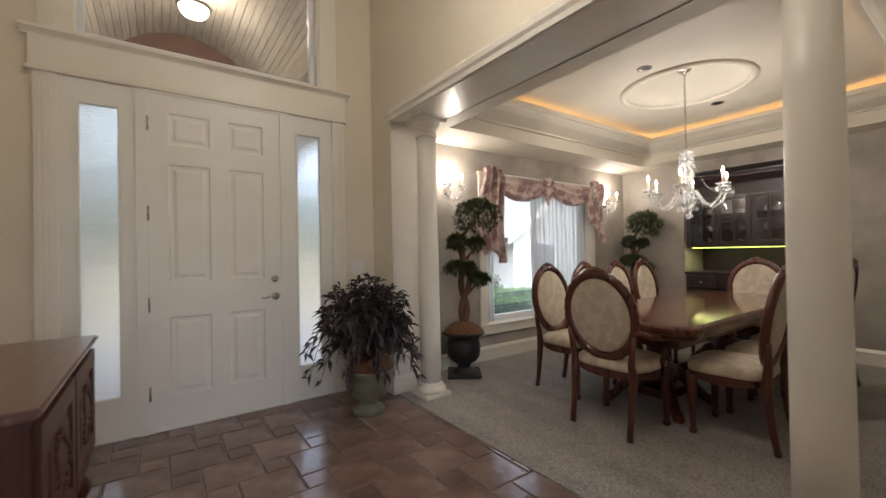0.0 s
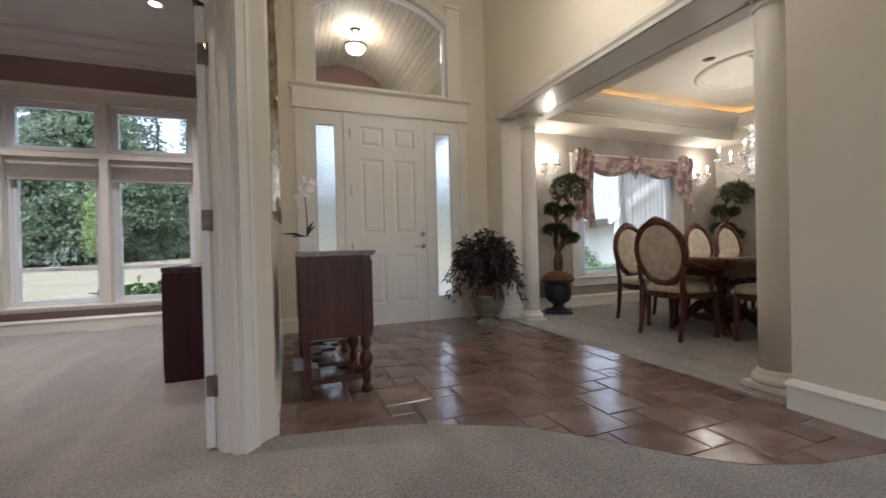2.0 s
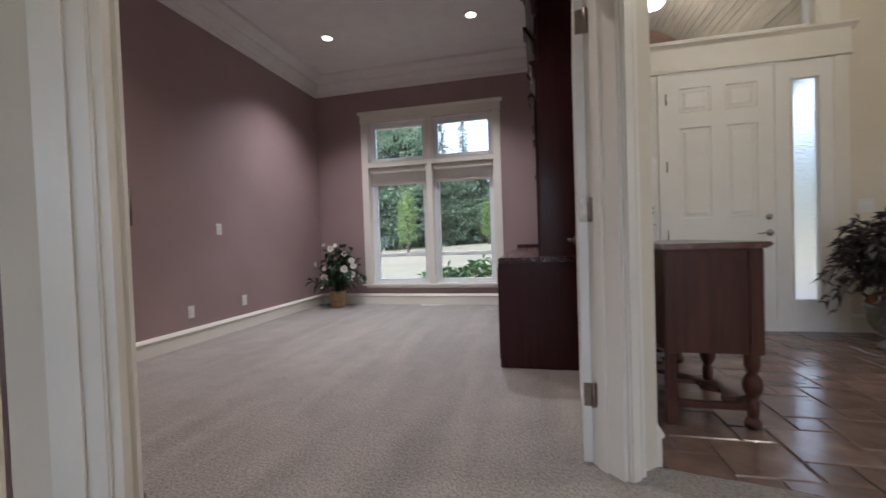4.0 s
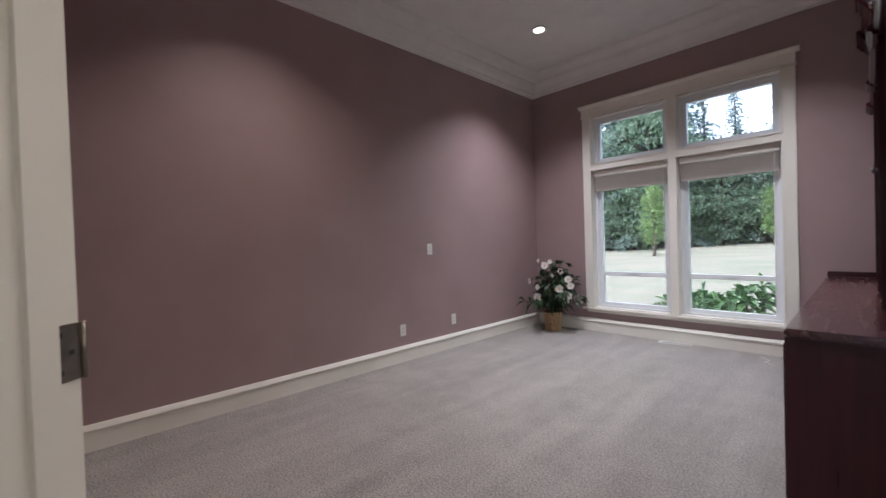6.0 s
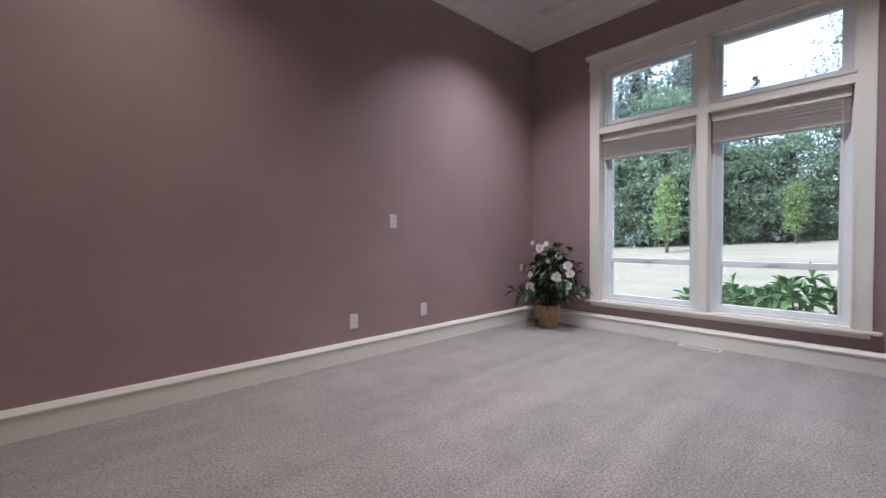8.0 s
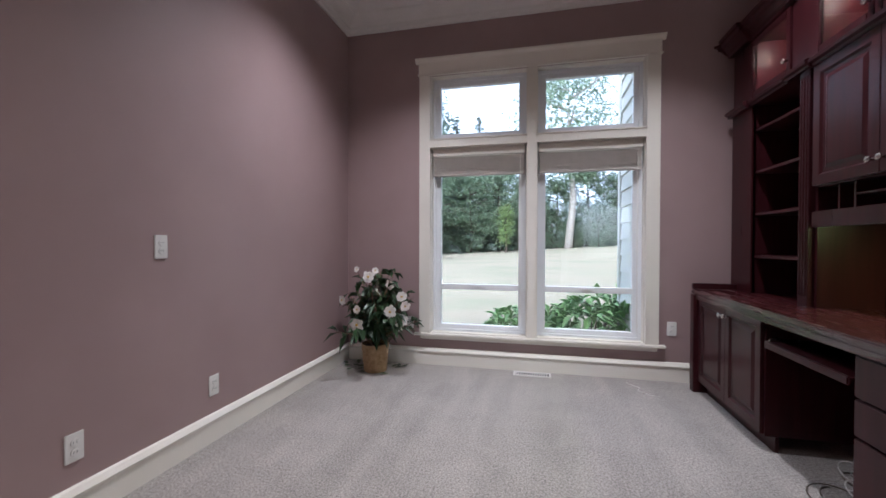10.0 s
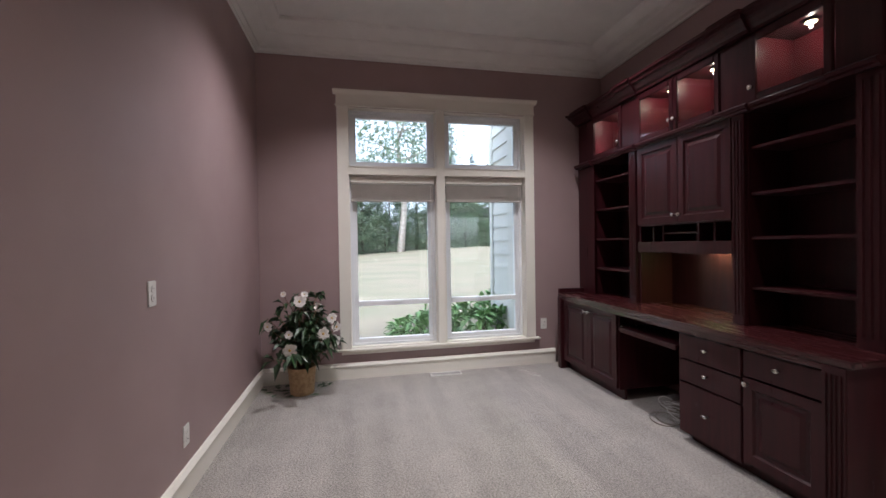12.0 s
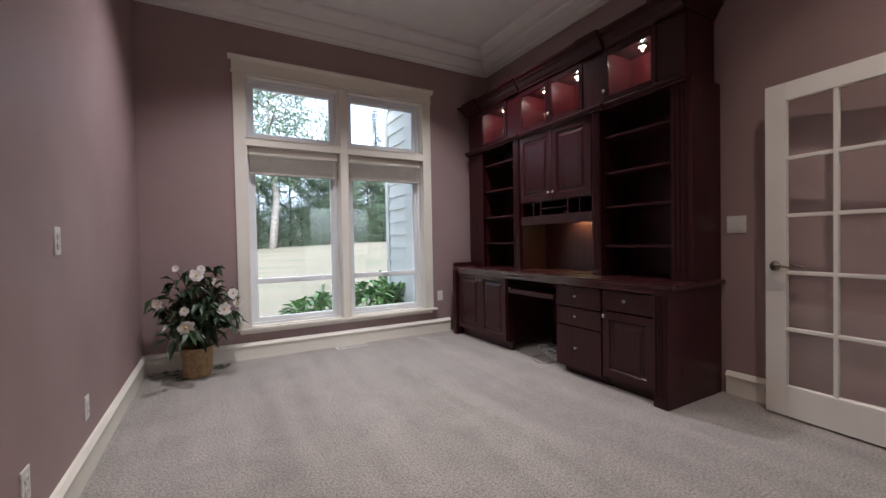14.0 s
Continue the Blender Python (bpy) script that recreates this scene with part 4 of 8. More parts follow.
part("letter_shelf", bm, M_CHERRY, mid)
bm = bmesh.new()
rbox(bm, 0.0, 0.93, -0.02, 0.0, 0.455, 0.545, 0.004)
part("light_valance", bm, M_CHERRY, mid)
bm = bmesh.new()
rbox(bm, 0.45, 0.86, 0.25, 0.29, 0.512, 0.528, 0.004)
part("strip_light", bm, glow("niche_strip", (1.0, 0.72, 0.35), 3.0), mid, "lit under-cabinet strip")

up = thing("glass_cabinet", "dark cherry display cabinet with lit glass doors and a heavy cornice", "cabinet", (HX, 5.20, 2.205), -90, G_HUTCH)
bm = bmesh.new()
TOPH = 0.46
BAYS = ((0.28, 0.77), (0.985, 1.41), (1.41, 1.825), (2.04, 2.50))
cuts = [0.0, *[v for b in BAYS for v in b], 2.71]
box(bm, 0.0, 2.71, 0.0, HD, 0.0, 0.02), box(bm, 0.0, 2.71, 0.0, HD, TOPH - 0.02, TOPH)
for xa, xb in ((0.0, 0.28), (0.77, 0.985), (1.40, 1.42), (1.825, 2.04), (2.50, 2.71)):
    box(bm, xa, xb, 0.0, HD, 0.02, TOPH - 0.02)
part("body", bm, M_CHERRY, up)
for xa, xb in BAYS:
    bm = bmesh.new()
    e = 0.011
    box(bm, xa + e, xb - e, HD - 0.012, HD - 0.003, 0.02, TOPH - 0.02)
    box(bm, xa + e, xb - e, 0.02, HD - 0.012, 0.021, 0.026)
    box(bm, xa + e, xa + e + 0.005, 0.02, HD - 0.012, 0.026, TOPH - 0.022), box(bm, xb - e - 0.005, xb - e, 0.02, HD - 0.012, 0.026, TOPH - 0.022)
    part("lining", bm, M_CHERRY_LIT, up, "cherry lining with the puck lights' red glow put into its colour")
for (xa, xb), kx in zip(BAYS, (1, 1, 0, 0)):
    bm = bmesh.new()
    f = 0.045
    for a, b, c, d in ((xa, xa + f, 0.025, TOPH - 0.02), (xb - f, xb, 0.025, TOPH - 0.02), (xa + f, xb - f, 0.025, 0.025 + f), (xa + f, xb - f, TOPH - 0.02 - f, TOPH - 0.02)):
        rbox(bm, a + 0.001, b - 0.001, -0.022, -0.001, c, d, 0.004)
    dr = part("glass_door", bm, M_CHERRY, up)
    bm = bmesh.new()
    box(bm, xa + f - 0.004, xb - f + 0.004, -0.014, -0.010, 0.02 + f, TOPH - 0.016 - f)
    part("pane", bm, M_CABGLASS, dr, "clear cabinet glass").visible_shadow = False
    knob(dr, xb - 0.024 if kx else xa + 0.024, -0.022, 0.11)
    bm = bmesh.new()
    cx = (xa + xb) / 2
    lathe(bm, [(0.034, 0.0), (0.034, 0.010), (0.030, 0.012)], 20, pose(cx, 0.16, TOPH - 0.034))
    pk = part("puck_light", bm, M_NICKEL, up)
    bm = bmesh.new()
    lathe(bm, [(0.026, -0.003), (0.027, -0.0005)], 20, pose(cx, 0.16, TOPH - 0.034))
    part("lens", bm, M_PUCK, pk, "lit lens")
    lamp = point_lamp("puck_bulb", (HX + 0.16, 5.20 - cx, 2.205 + TOPH - 0.06), 0.42, (1.0, 0.82, 0.58), 0.008)
for xa, xb in ((0.02, 0.27), (0.775, 0.98), (1.83, 2.035), (2.505, 2.70)):
    bm = bmesh.new()
    panelled_face(bm, xa, xb, 0.025, TOPH - 0.02, -0.012, [], 0.011)
    part("panel", bm, M_CHERRY, up)
COR = [(0, 0), (0.012, 0), (0.016, 0.02), (0.03, 0.035), (0.05, 0.075), (0.065, 0.085), (0.07, 0.11), (0.085, 0.118), (0.088, 0.14), (0, 0.14)]
bm = bmesh.new()
SECT = ((0.0, 0.29, 0.03), (0.29, 0.76, 0.0), (0.76, 0.995, 0.03), (0.995, 1.815, 0.012), (1.815, 2.05, 0.03), (2.05, 2.49, 0.0), (2.49, 2.71, 0.03))
for xa, xb, o in SECT:
    extrude_profile(bm, [(0, 0), *[(p + o, q) for p, q in COR[1:-1]], (0, 0.14)], (xa, 0.0, TOPH), (xb, 0.0, TOPH), (0, -1, 0))
extrude_profile(bm, COR, (0.0, HD, TOPH), (0.0, -0.03, TOPH), (-1, 0, 0), 0, (0, 1))
extrude_profile(bm, COR, (2.71, HD, TOPH), (2.71, -0.03, TOPH), (1, 0, 0), 0, (0, 1))
box(bm, 0.0, 2.71, 0.002, HD, TOPH + 0.001, TOPH + 0.139)
part("cornice", bm, M_CHERRY, up)
bm = bmesh.new()
LEDGE = [(0, 0), (0.010, 0), (0.014, 0.014), (0.030, 0.022), (0.034, 0.04), (0.02, 0.05), (0, 0.05)]
for xa, xb, o in SECT:
    extrude_profile(bm, [(0, 0), *[(p + o * 0.8 + 0.012, q) for p, q in LEDGE[1:-1]], (0, 0.05)], (xa, 0.0, -0.03), (xb, 0.0, -0.03), (0, -1, 0))
part("ledge_moulding", bm, M_CHERRY, up)
bm = bmesh.new()
for k in range(5):
    lathe(bm, [(0.014, 0), (0.003, 0.004), (0.003, 0.05), (0.018, 0.07), (0.020, 0.11)], 12, pose(0.40 + 0.07 * k, 0.12 + 0.05 * (k % 2), 0.028))
tagged(part("wine_glasses", bm, M_CABGLASS), "small group of clear stemmed glasses inside the lit cabinet", "glassware", "", "stuff").matrix_basis = pose(HX, 5.20, 2.205, 0, 0, -90)
niche = new("niche_strip_lamp", bpy.data.lights.new("niche_strip_lamp", "AREA"))
niche.data.shape, niche.data.size, niche.data.size_y, niche.data.energy, niche.data.color = 'RECTANGLE', 0.40, 0.03, 1.5, (0.80, 1.0, 0.30)
niche.matrix_world = pose(HX + 0.27, 3.56, 1.32, 0, 0, 90)


# ---- study fittings ----
def wall_plate(name, place, turn, label, category, kind_="outlet", gangs=1, group=""):
    """A plate on a wall; local front looks along -y."""
    ob = thing(name, label, category, place, turn, group)
    w = 0.037 + 0.023 * (gangs - 1)
    bm = bmesh.new()
    rbox(bm, -w, w, -0.006, 0.0, -0.06, 0.06, 0.003)
    part("plate", bm, M_PLATE, ob)
    for g in range(gangs):
        cx = (g - (gangs - 1) / 2) * 0.046
        if kind_ == "outlet":
            for z in (-0.021, 0.021):
                bm = bmesh.new()
                lathe(bm, [(0.0165, 0.0), (0.0165, 0.003), (0.0155, 0.004)], 16, pose(cx, -0.006, z, 90))
                sock = part("socket", bm, M_PLATE, ob)
                bm = bmesh.new()
                # slots are thin dark plates, coloured as the shade inside them
                box(bm, cx - 0.007, cx - 0.005, -0.0106, -0.0102, z - 0.004, z + 0.006), box(bm, cx + 0.005, cx + 0.007, -0.0106, -0.0102, z - 0.004, z + 0.006)
                part("slot", bm, M_DARK, sock)
        else:
            bm = bmesh.new()
            rbox(bm, cx - 0.016, cx + 0.016, -0.010, -0.006, -0.033, 0.033, 0.002)
            part("rocker", bm, M_PLATE, ob)
    return ob


G_OUT = "wall outlets of the study"
wall_plate("wall_outlet", (-4.88, 3.185, 1.155), 90, "white duplex outlet high on the mauve wall", "outlet", group=G_OUT)
wall_plate("wall_outlet", (-4.88, 3.525, 0.33), 90, "white duplex outlet above the baseboard", "outlet", group=G_OUT)
wall_plate("wall_outlet", (-4.88, 2.78, 0.325), 90, "white duplex outlet above the baseboard", "outlet", group=G_OUT)
wall_plate("wall_outlet", (-1.885, 5.29, 0.45), 0, "white duplex outlet beside the window", "outlet", group=G_OUT)
wall_plate("wall_outlet", (-4.22, 5.29, 0.40), 0, "white duplex outlet behind the potted camellia", "outlet", group=G_OUT)
wall_plate("light_switch", (-1.13, 2.355, 1.20), -90, "white double rocker switch beside the glazed door", "light switch", "switch", 2)
wall_plate("light_switch", (-3.53, 0.22, 1.02), 180, "white rocker switch on the mauve wall", "light switch", "switch", 1)
wall_plate("light_switch", (-4.01, 0.22, 1.015), 180, "white blank plate on the mauve wall", "light switch", "switch", 1)
wall_plate("light_switch", (1.35, 3.86, 1.14), 0, "cream double switch beside the front door", "light switch", "switch", 2)


def floor_vent(place, turn, label, w=0.30, d=0.11):
    ob = thing("floor_vent", label, "floor vent", place, turn)
    bm = bmesh.new()
    for a, b, c, e in ((-w / 2, w / 2, -d / 2, -d / 2 + 0.018), (-w / 2, w / 2, d / 2 - 0.018, d / 2), (-w / 2, -w / 2 + 0.018, -d / 2 + 0.018, d / 2 - 0.018), (w / 2 - 0.018, w / 2, -d / 2 + 0.018, d / 2 - 0.018)):
        rbox(bm, a, b, c, e, 0, 0.007, 0.002)
    part("frame", bm, M_PLATE, ob)
    bm = bmesh.new()
    # dark sheet under the slats, coloured as the shade of the duct
    box(bm, -w / 2 + 0.01, w / 2 - 0.01, -d / 2 + 0.01, d / 2 - 0.01, 0.0005, 0.0015)
    part("duct_shade", bm, M_DARK, ob)
    n = 14
    for i in range(n):
        xa = -w / 2 + 0.022 + (w - 0.044) * i / n
        bm = bmesh.new()
        box(bm, xa, xa + 0.009, -d / 2 + 0.018, d / 2 - 0.018, 0.002, 0.0055)
        part("slat", bm, M_PLATE, ob)
    return ob


floor_vent((-3.045, 5.19, 0.0), 0, "cream metal floor register in the carpet below the window", 0.33, 0.12)
floor_vent((-0.86, 2.52, 0.001), 90, "cream metal floor register in the tiles beneath the sideboard", 0.36, 0.18)


def downlight(place, label, watts=0, group="", lit=True, degrees=100, s=1.0, color=(1.0, 0.87, 0.74)):
    ob = thing("recessed_downlight", label, "downlight", place, group=group)
    bm = bmesh.new()
    lathe(bm, [(0.056 * s, 0.0), (0.095 * s, -0.002), (0.098 * s, -0.006), (0.090 * s, -0.009), (0.070 * s, -0.008), (0.056 * s, -0.003)], 32, caps=False)
    part("trim_ring", bm, M_PLATE if lit else M_IRON, ob)
    bm = bmesh.new()
    lathe(bm, [(0.057 * s, -0.001), (0.057 * s, -0.0035)], 32)
    # unlit: a solid dark disc, coloured as the shade inside the can
    part("lens", bm, glow("lit_downlight_lens", (1.0, 0.84, 0.6), 3.0) if lit else M_DARK, ob, "lit lens" if lit else "dark disc for the shade inside the unlit can")
    if watts:
        spot_lamp("downlight_beam", (place[0], place[1], place[2] - 0.02), watts, degrees, color)
    return ob


# the pair at y = 1.35 is unseen, added to light the near half
for x in (-3.98, -2.18):
    for y in (4.08, 1.35):
        downlight((x, y, STUDY_H), "lit recessed downlight in the study ceiling", 80 if y > 2 else 37, "study downlights", degrees=112, color=(1.0, 0.87, 0.74) if y > 2 else (1.0, 0.78, 0.58))
for x in (3.16, 4.62):
    downlight((x, 2.0, DOME_Z), "dark recessed downlight in the dining ceiling", 0, "dining downlights", False, s=0.6)


# blinds gathered at the heads of the lower sashes
M_BLIND = mat("pale_cellular_blind", (0.55, 0.50, 0.45), (0.50, 0.46, 0.41), scale=8, rough=0.8, bump=0.1)
for x0, x1 in ((-4.0, -3.11), (-3.0, -2.11)):
    bl = thing("window_blind", "pale slatted blind raised to the head of the sash", "blind", (0, 0, 0), group="study blinds")
    bm = bmesh.new()
    rbox(bm, x0 + 0.006, x1 - 0.006, 5.302, 5.357, 2.012, 2.083, 0.004)
    part("headrail", bm, M_WHITE, bl)
    for k in range(16):
        bm = bmesh.new()
        o = 0.003 * ((k * 7) % 3)
        rbox(bm, x0 + 0.012, x1 - 0.012, 5.308 + o, 5.352 + o, 1.845 + 0.010 * k, 1.852 + 0.010 * k, 0.002)
        part("slat", bm, M_BLIND, bl)
    bm = bmesh.new()
    rbox(bm, x0 + 0.01, x1 - 0.01, 5.305, 5.36, 1.822, 1.842, 0.004)
    part("bottom_rail", bm, M_BLIND, bl)
    bm = bmesh.new()
    tube(bm, [(x1 - 0.05, 5.30, 2.0), (x1 - 0.05, 5.30, 1.0), (x1 - 0.045, 5.298, 0.40)], 0.0018, 5)
    part("pull_cord", bm, M_WHITE, bl)


# the glazed doors of the study, folded back
def french_door(place, turn, width, label, knob_side=1):
    """Local x from the hinge along the leaf, thickness about y = 0."""
    ob = thing("french_door", label, "door", place, turn, "")
    bm = bmesh.new()
    st, top, bot, H = 0.11, 0.11, 0.20, 2.04
    rbox(bm, 0.0, st, -0.018, 0.018, 0.012, H, 0.003), rbox(bm, width - st, width, -0.018, 0.018, 0.012, H, 0.003)
    rbox(bm, st, width - st, -0.018, 0.018, 0.012, bot, 0.003), rbox(bm, st, width - st, -0.018, 0.018, H - top, H, 0.003)
    leaf = part("door_leaf", bm, M_DOOR, ob)
    bm = bmesh.new()
    rows = 5
    hh = (H - top - bot) / rows
    cols = 3
    cw = (width - 2 * st) / cols
    for c in range(1, cols):
        rbox(bm, st + cw * c - 0.011, st + cw * c + 0.011, -0.016, 0.016, bot, H - top, 0.004)
    for r in range(1, rows):
        z = bot + hh * r
        for c in range(cols):
            rbox(bm, st + cw * c + (0.011 if c else 0), st + cw * (c + 1) - (0.011 if c < cols - 1 else 0), -0.016, 0.016, z - 0.011, z + 0.011, 0.004)
    part("muntin", bm, M_DOOR, leaf)
    for r in range(rows):
        for a, b in ((st + cw * c, st + cw * (c + 1)) for c in range(cols)):
            bm = bmesh.new()
            box(bm, a + 0.008, b - 0.008, -0.002, 0.002, bot + hh * r + 0.008, bot + hh * (r + 1) - 0.008)
            part("pane", bm, M_GLASS, leaf).visible_shadow = False
    for s in (-1, 1):
        bm = bmesh.new()
        m = pose(width - 0.055, 0.018 * s, 0.93, -90 * s)
        lathe(bm, [(0.030, 0.0), (0.030, 0.006), (0.020, 0.012), (0.010, 0.016), (0.010, 0.045)], 18, m)
        y = s * 0.058
        tube(bm, [(width - 0.055, y, 0.93), (width - 0.09, y * 1.05, 0.935), (width - 0.13, y, 0.928), (width - 0.165, y * 0.97, 0.925)], [0.010, 0.009, 0.007, 0.006], 8)
        part("lever_handle", bm, M_IRON, leaf, "bronze lever handle")
    for z in (0.30, 1.06, 1.82):
        bm = bmesh.new()
        tube(bm, [(-0.008, -0.026 * knob_side, z - 0.05), (-0.008, -0.026 * knob_side, z + 0.05)], 0.008, 10)
        a_, b_ = sorted((-0.062 * knob_side, 0.012 * knob_side))
        rbox(bm, -0.005, -0.001, a_, b_, z - 0.048, z + 0.048, 0.001)
        part("hinge", bm, M_IRON, leaf, "dark bronze hinge")
    return ob


french_door((-1.322, 1.222, 0.0), 85.7, 0.91, "white fifteen-pane glazed door folded back beside the mauve wall")
# door lining and casings of the splayed opening
bm = bmesh.new()


def splay_box(bm, a0, a1, d0, d1, z0, z1):
    prism(bm, [(a0, d0), (a1, d0), (a1, d1), (a0, d1)], z0, z1, lambda a, d, z: on_splay(a, z, d))


END = 1.55
splay_box(bm, -0.006, 0.012, -0.134, 0.021, 0.0, 2.062), splay_box(bm, END - 0.017, END + 0.001, -0.134, 0.021, 0.0, 2.062), splay_box(bm, -0.006, END + 0.001, -0.134, 0.021, 2.062, 2.078)
splay_box(bm, 0.012, 0.022, -0.060, -0.018, 0.0, 2.05), splay_box(bm, END - 0.027, END - 0.017, -0.060, -0.018, 0.0, 2.05), splay_box(bm, 0.022, END - 0.027, -0.060, -0.018, 2.052, 2.062)
for a0, a1 in ((-0.095, -0.006), (END + 0.001, END + 0.09)):
    splay_box(bm, a0, a1, -0.146, -0.131, 0.0, 2.17), splay_box(bm, a0, a1, 0.019, 0.034, 0.0, 2.17)
    for k, w, p in ((0.004, 0.022, 0.150), (0.038, 0.044, 0.156)):
        splay_box(bm, a0 + k, a0 + k + w, -p, -0.145, 0.0, 2.08)
splay_box(bm, -0.006, END + 0.001, -0.146, -0.131, 2.078, 2.17), splay_box(bm, -0.006, END + 0.001, 0.019, 0.034, 2.078, 2.17)
setting("trim_study_door", bm, M_WHITE, "white fluted casing and lining of the splayed doorway", "trim")
for z in (0.32, 1.062, 1.81):
    hp = thing("hinge_plate", "worn bronze hinge plate screwed to the bare door lining", "hinge", group="hinge plates of the doorway", kind="structure")
    bm = bmesh.new()
    splay_box(bm, END - 0.0195, END - 0.0172, -0.022, 0.020, z - 0.046, z + 0.046)
    tube(bm, [on_splay(END - 0.020, z - 0.046, 0.026), on_splay(END - 0.020, z + 0.046, 0.026)], 0.0055, 8)
    part("plate", bm, M_IRON, hp)
    for d, dz in ((-0.012, -0.030), (0.006, 0.0), (-0.012, 0.030)):
        bm = bmesh.new()
        splay_box(bm, END - 0.0202, END - 0.0194, d - 0.004, d + 0.004, z + dz - 0.004, z + dz + 0.004)
        part("screw", bm, M_DARK, hp)

# loose cables below the desk
cb = thing("cable_bundle", "loose grey cables coiled on the carpet beneath the desk", "cable", (-1.52, 3.78, 0.0))
rng = random.Random(5)
for k in range(5):
    bm = bmesh.new()
    pts, x, y = [], rng.uniform(-0.1, 0.1), rng.uniform(-0.15, 0.15)
    ph, rr = rng.uniform(0, 6), rng.uniform(0.04, 0.09)
    for i in range(40):
        a = ph + i * 0.28
        pts.append((x + rr * math.cos(a) + 0.008 * i * (0.5 - k / 5), y + rr * 1.3 * math.sin(a), 0.006 + 0.05 * max(0, math.sin(a * 0.6 + k)) * (1 if k % 2 else 0.3)))
    tube(bm, pts, 0.0032, 6)
    part("cable", bm, M_PLATE if k % 2 else M_IRON, cb)
wire = thing("cable", "thin dark cord lying on the carpet below the window", "cable", (-2.22, 4.95, 0.0))
bm = bmesh.new()
tube(bm, [(-0.05, 0.2, 0.004), (0.03, 0.1, 0.003), (0.0, 0.02, 0.003), (0.06, -0.03, 0.003), (0.03, -0.05, 0.003), (0.10, -0.06, 0.003)], 0.003, 6)
part("cord", bm, M_PLATE, wire)


# ---- plants ----
M_LEAF_D = mat("deep_green_leaf", (0.020, 0.045, 0.016), (0.040, 0.075, 0.026), scale=20, rough=0.4, bump=0.1, vary=0.35, island=True)
M_LEAF_P = mat("purple_green_leaf", (0.028, 0.019, 0.026), (0.050, 0.040, 0.040), scale=18, rough=0.38, bump=0.1, vary=0.4, island=True)
M_LEAF_O = mat("olive_topiary_leaf", (0.035, 0.050, 0.014), (0.075, 0.095, 0.030), scale=20, rough=0.55, bump=0.1, vary=0.4, island=True)
M_BARK = mat("twisted_brown_bark", (0.16, 0.085, 0.045), (0.09, 0.045, 0.025), scale=12, rough=0.8, bump=0.6, bscale=50, bdist=0.006, stretch=(1, 1, 0.3))
M_MOSS = mat("brown_coir_moss", (0.20, 0.095, 0.045), (0.12, 0.055, 0.028), scale=30, rough=0.95, bump=1.0, bscale=70, bdist=0.01)
M_PETAL = mat("white_petal", (0.82, 0.80, 0.77), (0.80, 0.74, 0.71), scale=15, rough=0.6, bump=0.05)
M_STAMEN = mat("yellow_stamen", (0.62, 0.42, 0.08), (0.5, 0.3, 0.05), scale=30, rough=0.8)
M_WICKER = mat("woven_tan_wicker", (0.42, 0.28, 0.15), (0.28, 0.18, 0.09), scale=30, rough=0.8, bump=0.5, bscale=90, bdist=0.003)
M_BLACK = mat("black_cast_urn", (0.012, 0.012, 0.013), (0.022, 0.022, 0.022), scale=12, rough=0.45, bump=0.2, bscale=50)
M_CELADON = mat("weathered_celadon_glaze", (0.185, 0.19, 0.125), (0.13, 0.12, 0.075), scale=9, rough=0.45, bump=0.3, bscale=30, detail=9)


def leaf(bm, base, way, length, width, droop=0.25, fold=0.15, up=Vector((0, 0, 1))):
    """One leaf of four bent faces from base along way."""
    way = way.normalized()
    side = way.cross(up)
    side = side.normalized() if side.length > 1e-3 else Vector((1, 0, 0))
    nor = side.cross(way)
    b = base
    m = base + way * length * 0.5 - nor * 0.0
    t = base + way * length - Vector((0, 0, 1)) * droop * length
    l = m + side * width * 0.5 + nor * fold * width
    r = m - side * width * 0.5 + nor * fold * width
    vs = [bm.verts.new(p) for p in (b, l, t, r, m - Vector((0, 0, 1)) * droop * length * 0.3)]
    for tri in ((0, 1, 4), (1, 2, 4), (2, 3, 4), (3, 0, 4)):
        bm.faces.new([vs[i] for i in tri])


def rand_dir(rng, up=0.0):
    while True:
        v = Vector((rng.uniform(-1, 1), rng.uniform(-1, 1), rng.uniform(-1, 1)))
        if 0.05 < v.length < 1:
            v.normalize()
            return (v + Vector((0, 0, up))).normalized()


def sprig_ball(bm, rng, centre, radii, sprigs, per, length, width, droop=0.2, up=0.35):
    """Leaf sprigs over an uneven ellipsoid."""
    c = Vector(centre)
    for _ in range(sprigs):
        d = rand_dir(rng, up)
        k = rng.uniform(0.55, 1.0)
        p = c + Vector((d.x * radii[0], d.y * radii[1], d.z * radii[2])) * k
        for _ in range(per):
            e = (d * 0.8 + rand_dir(rng) * 0.9).normalized()
            leaf(bm, p, e, length * rng.uniform(0.7, 1.2), width * rng.uniform(0.8, 1.2), droop)


def recentre(rng, ob):
    return ob


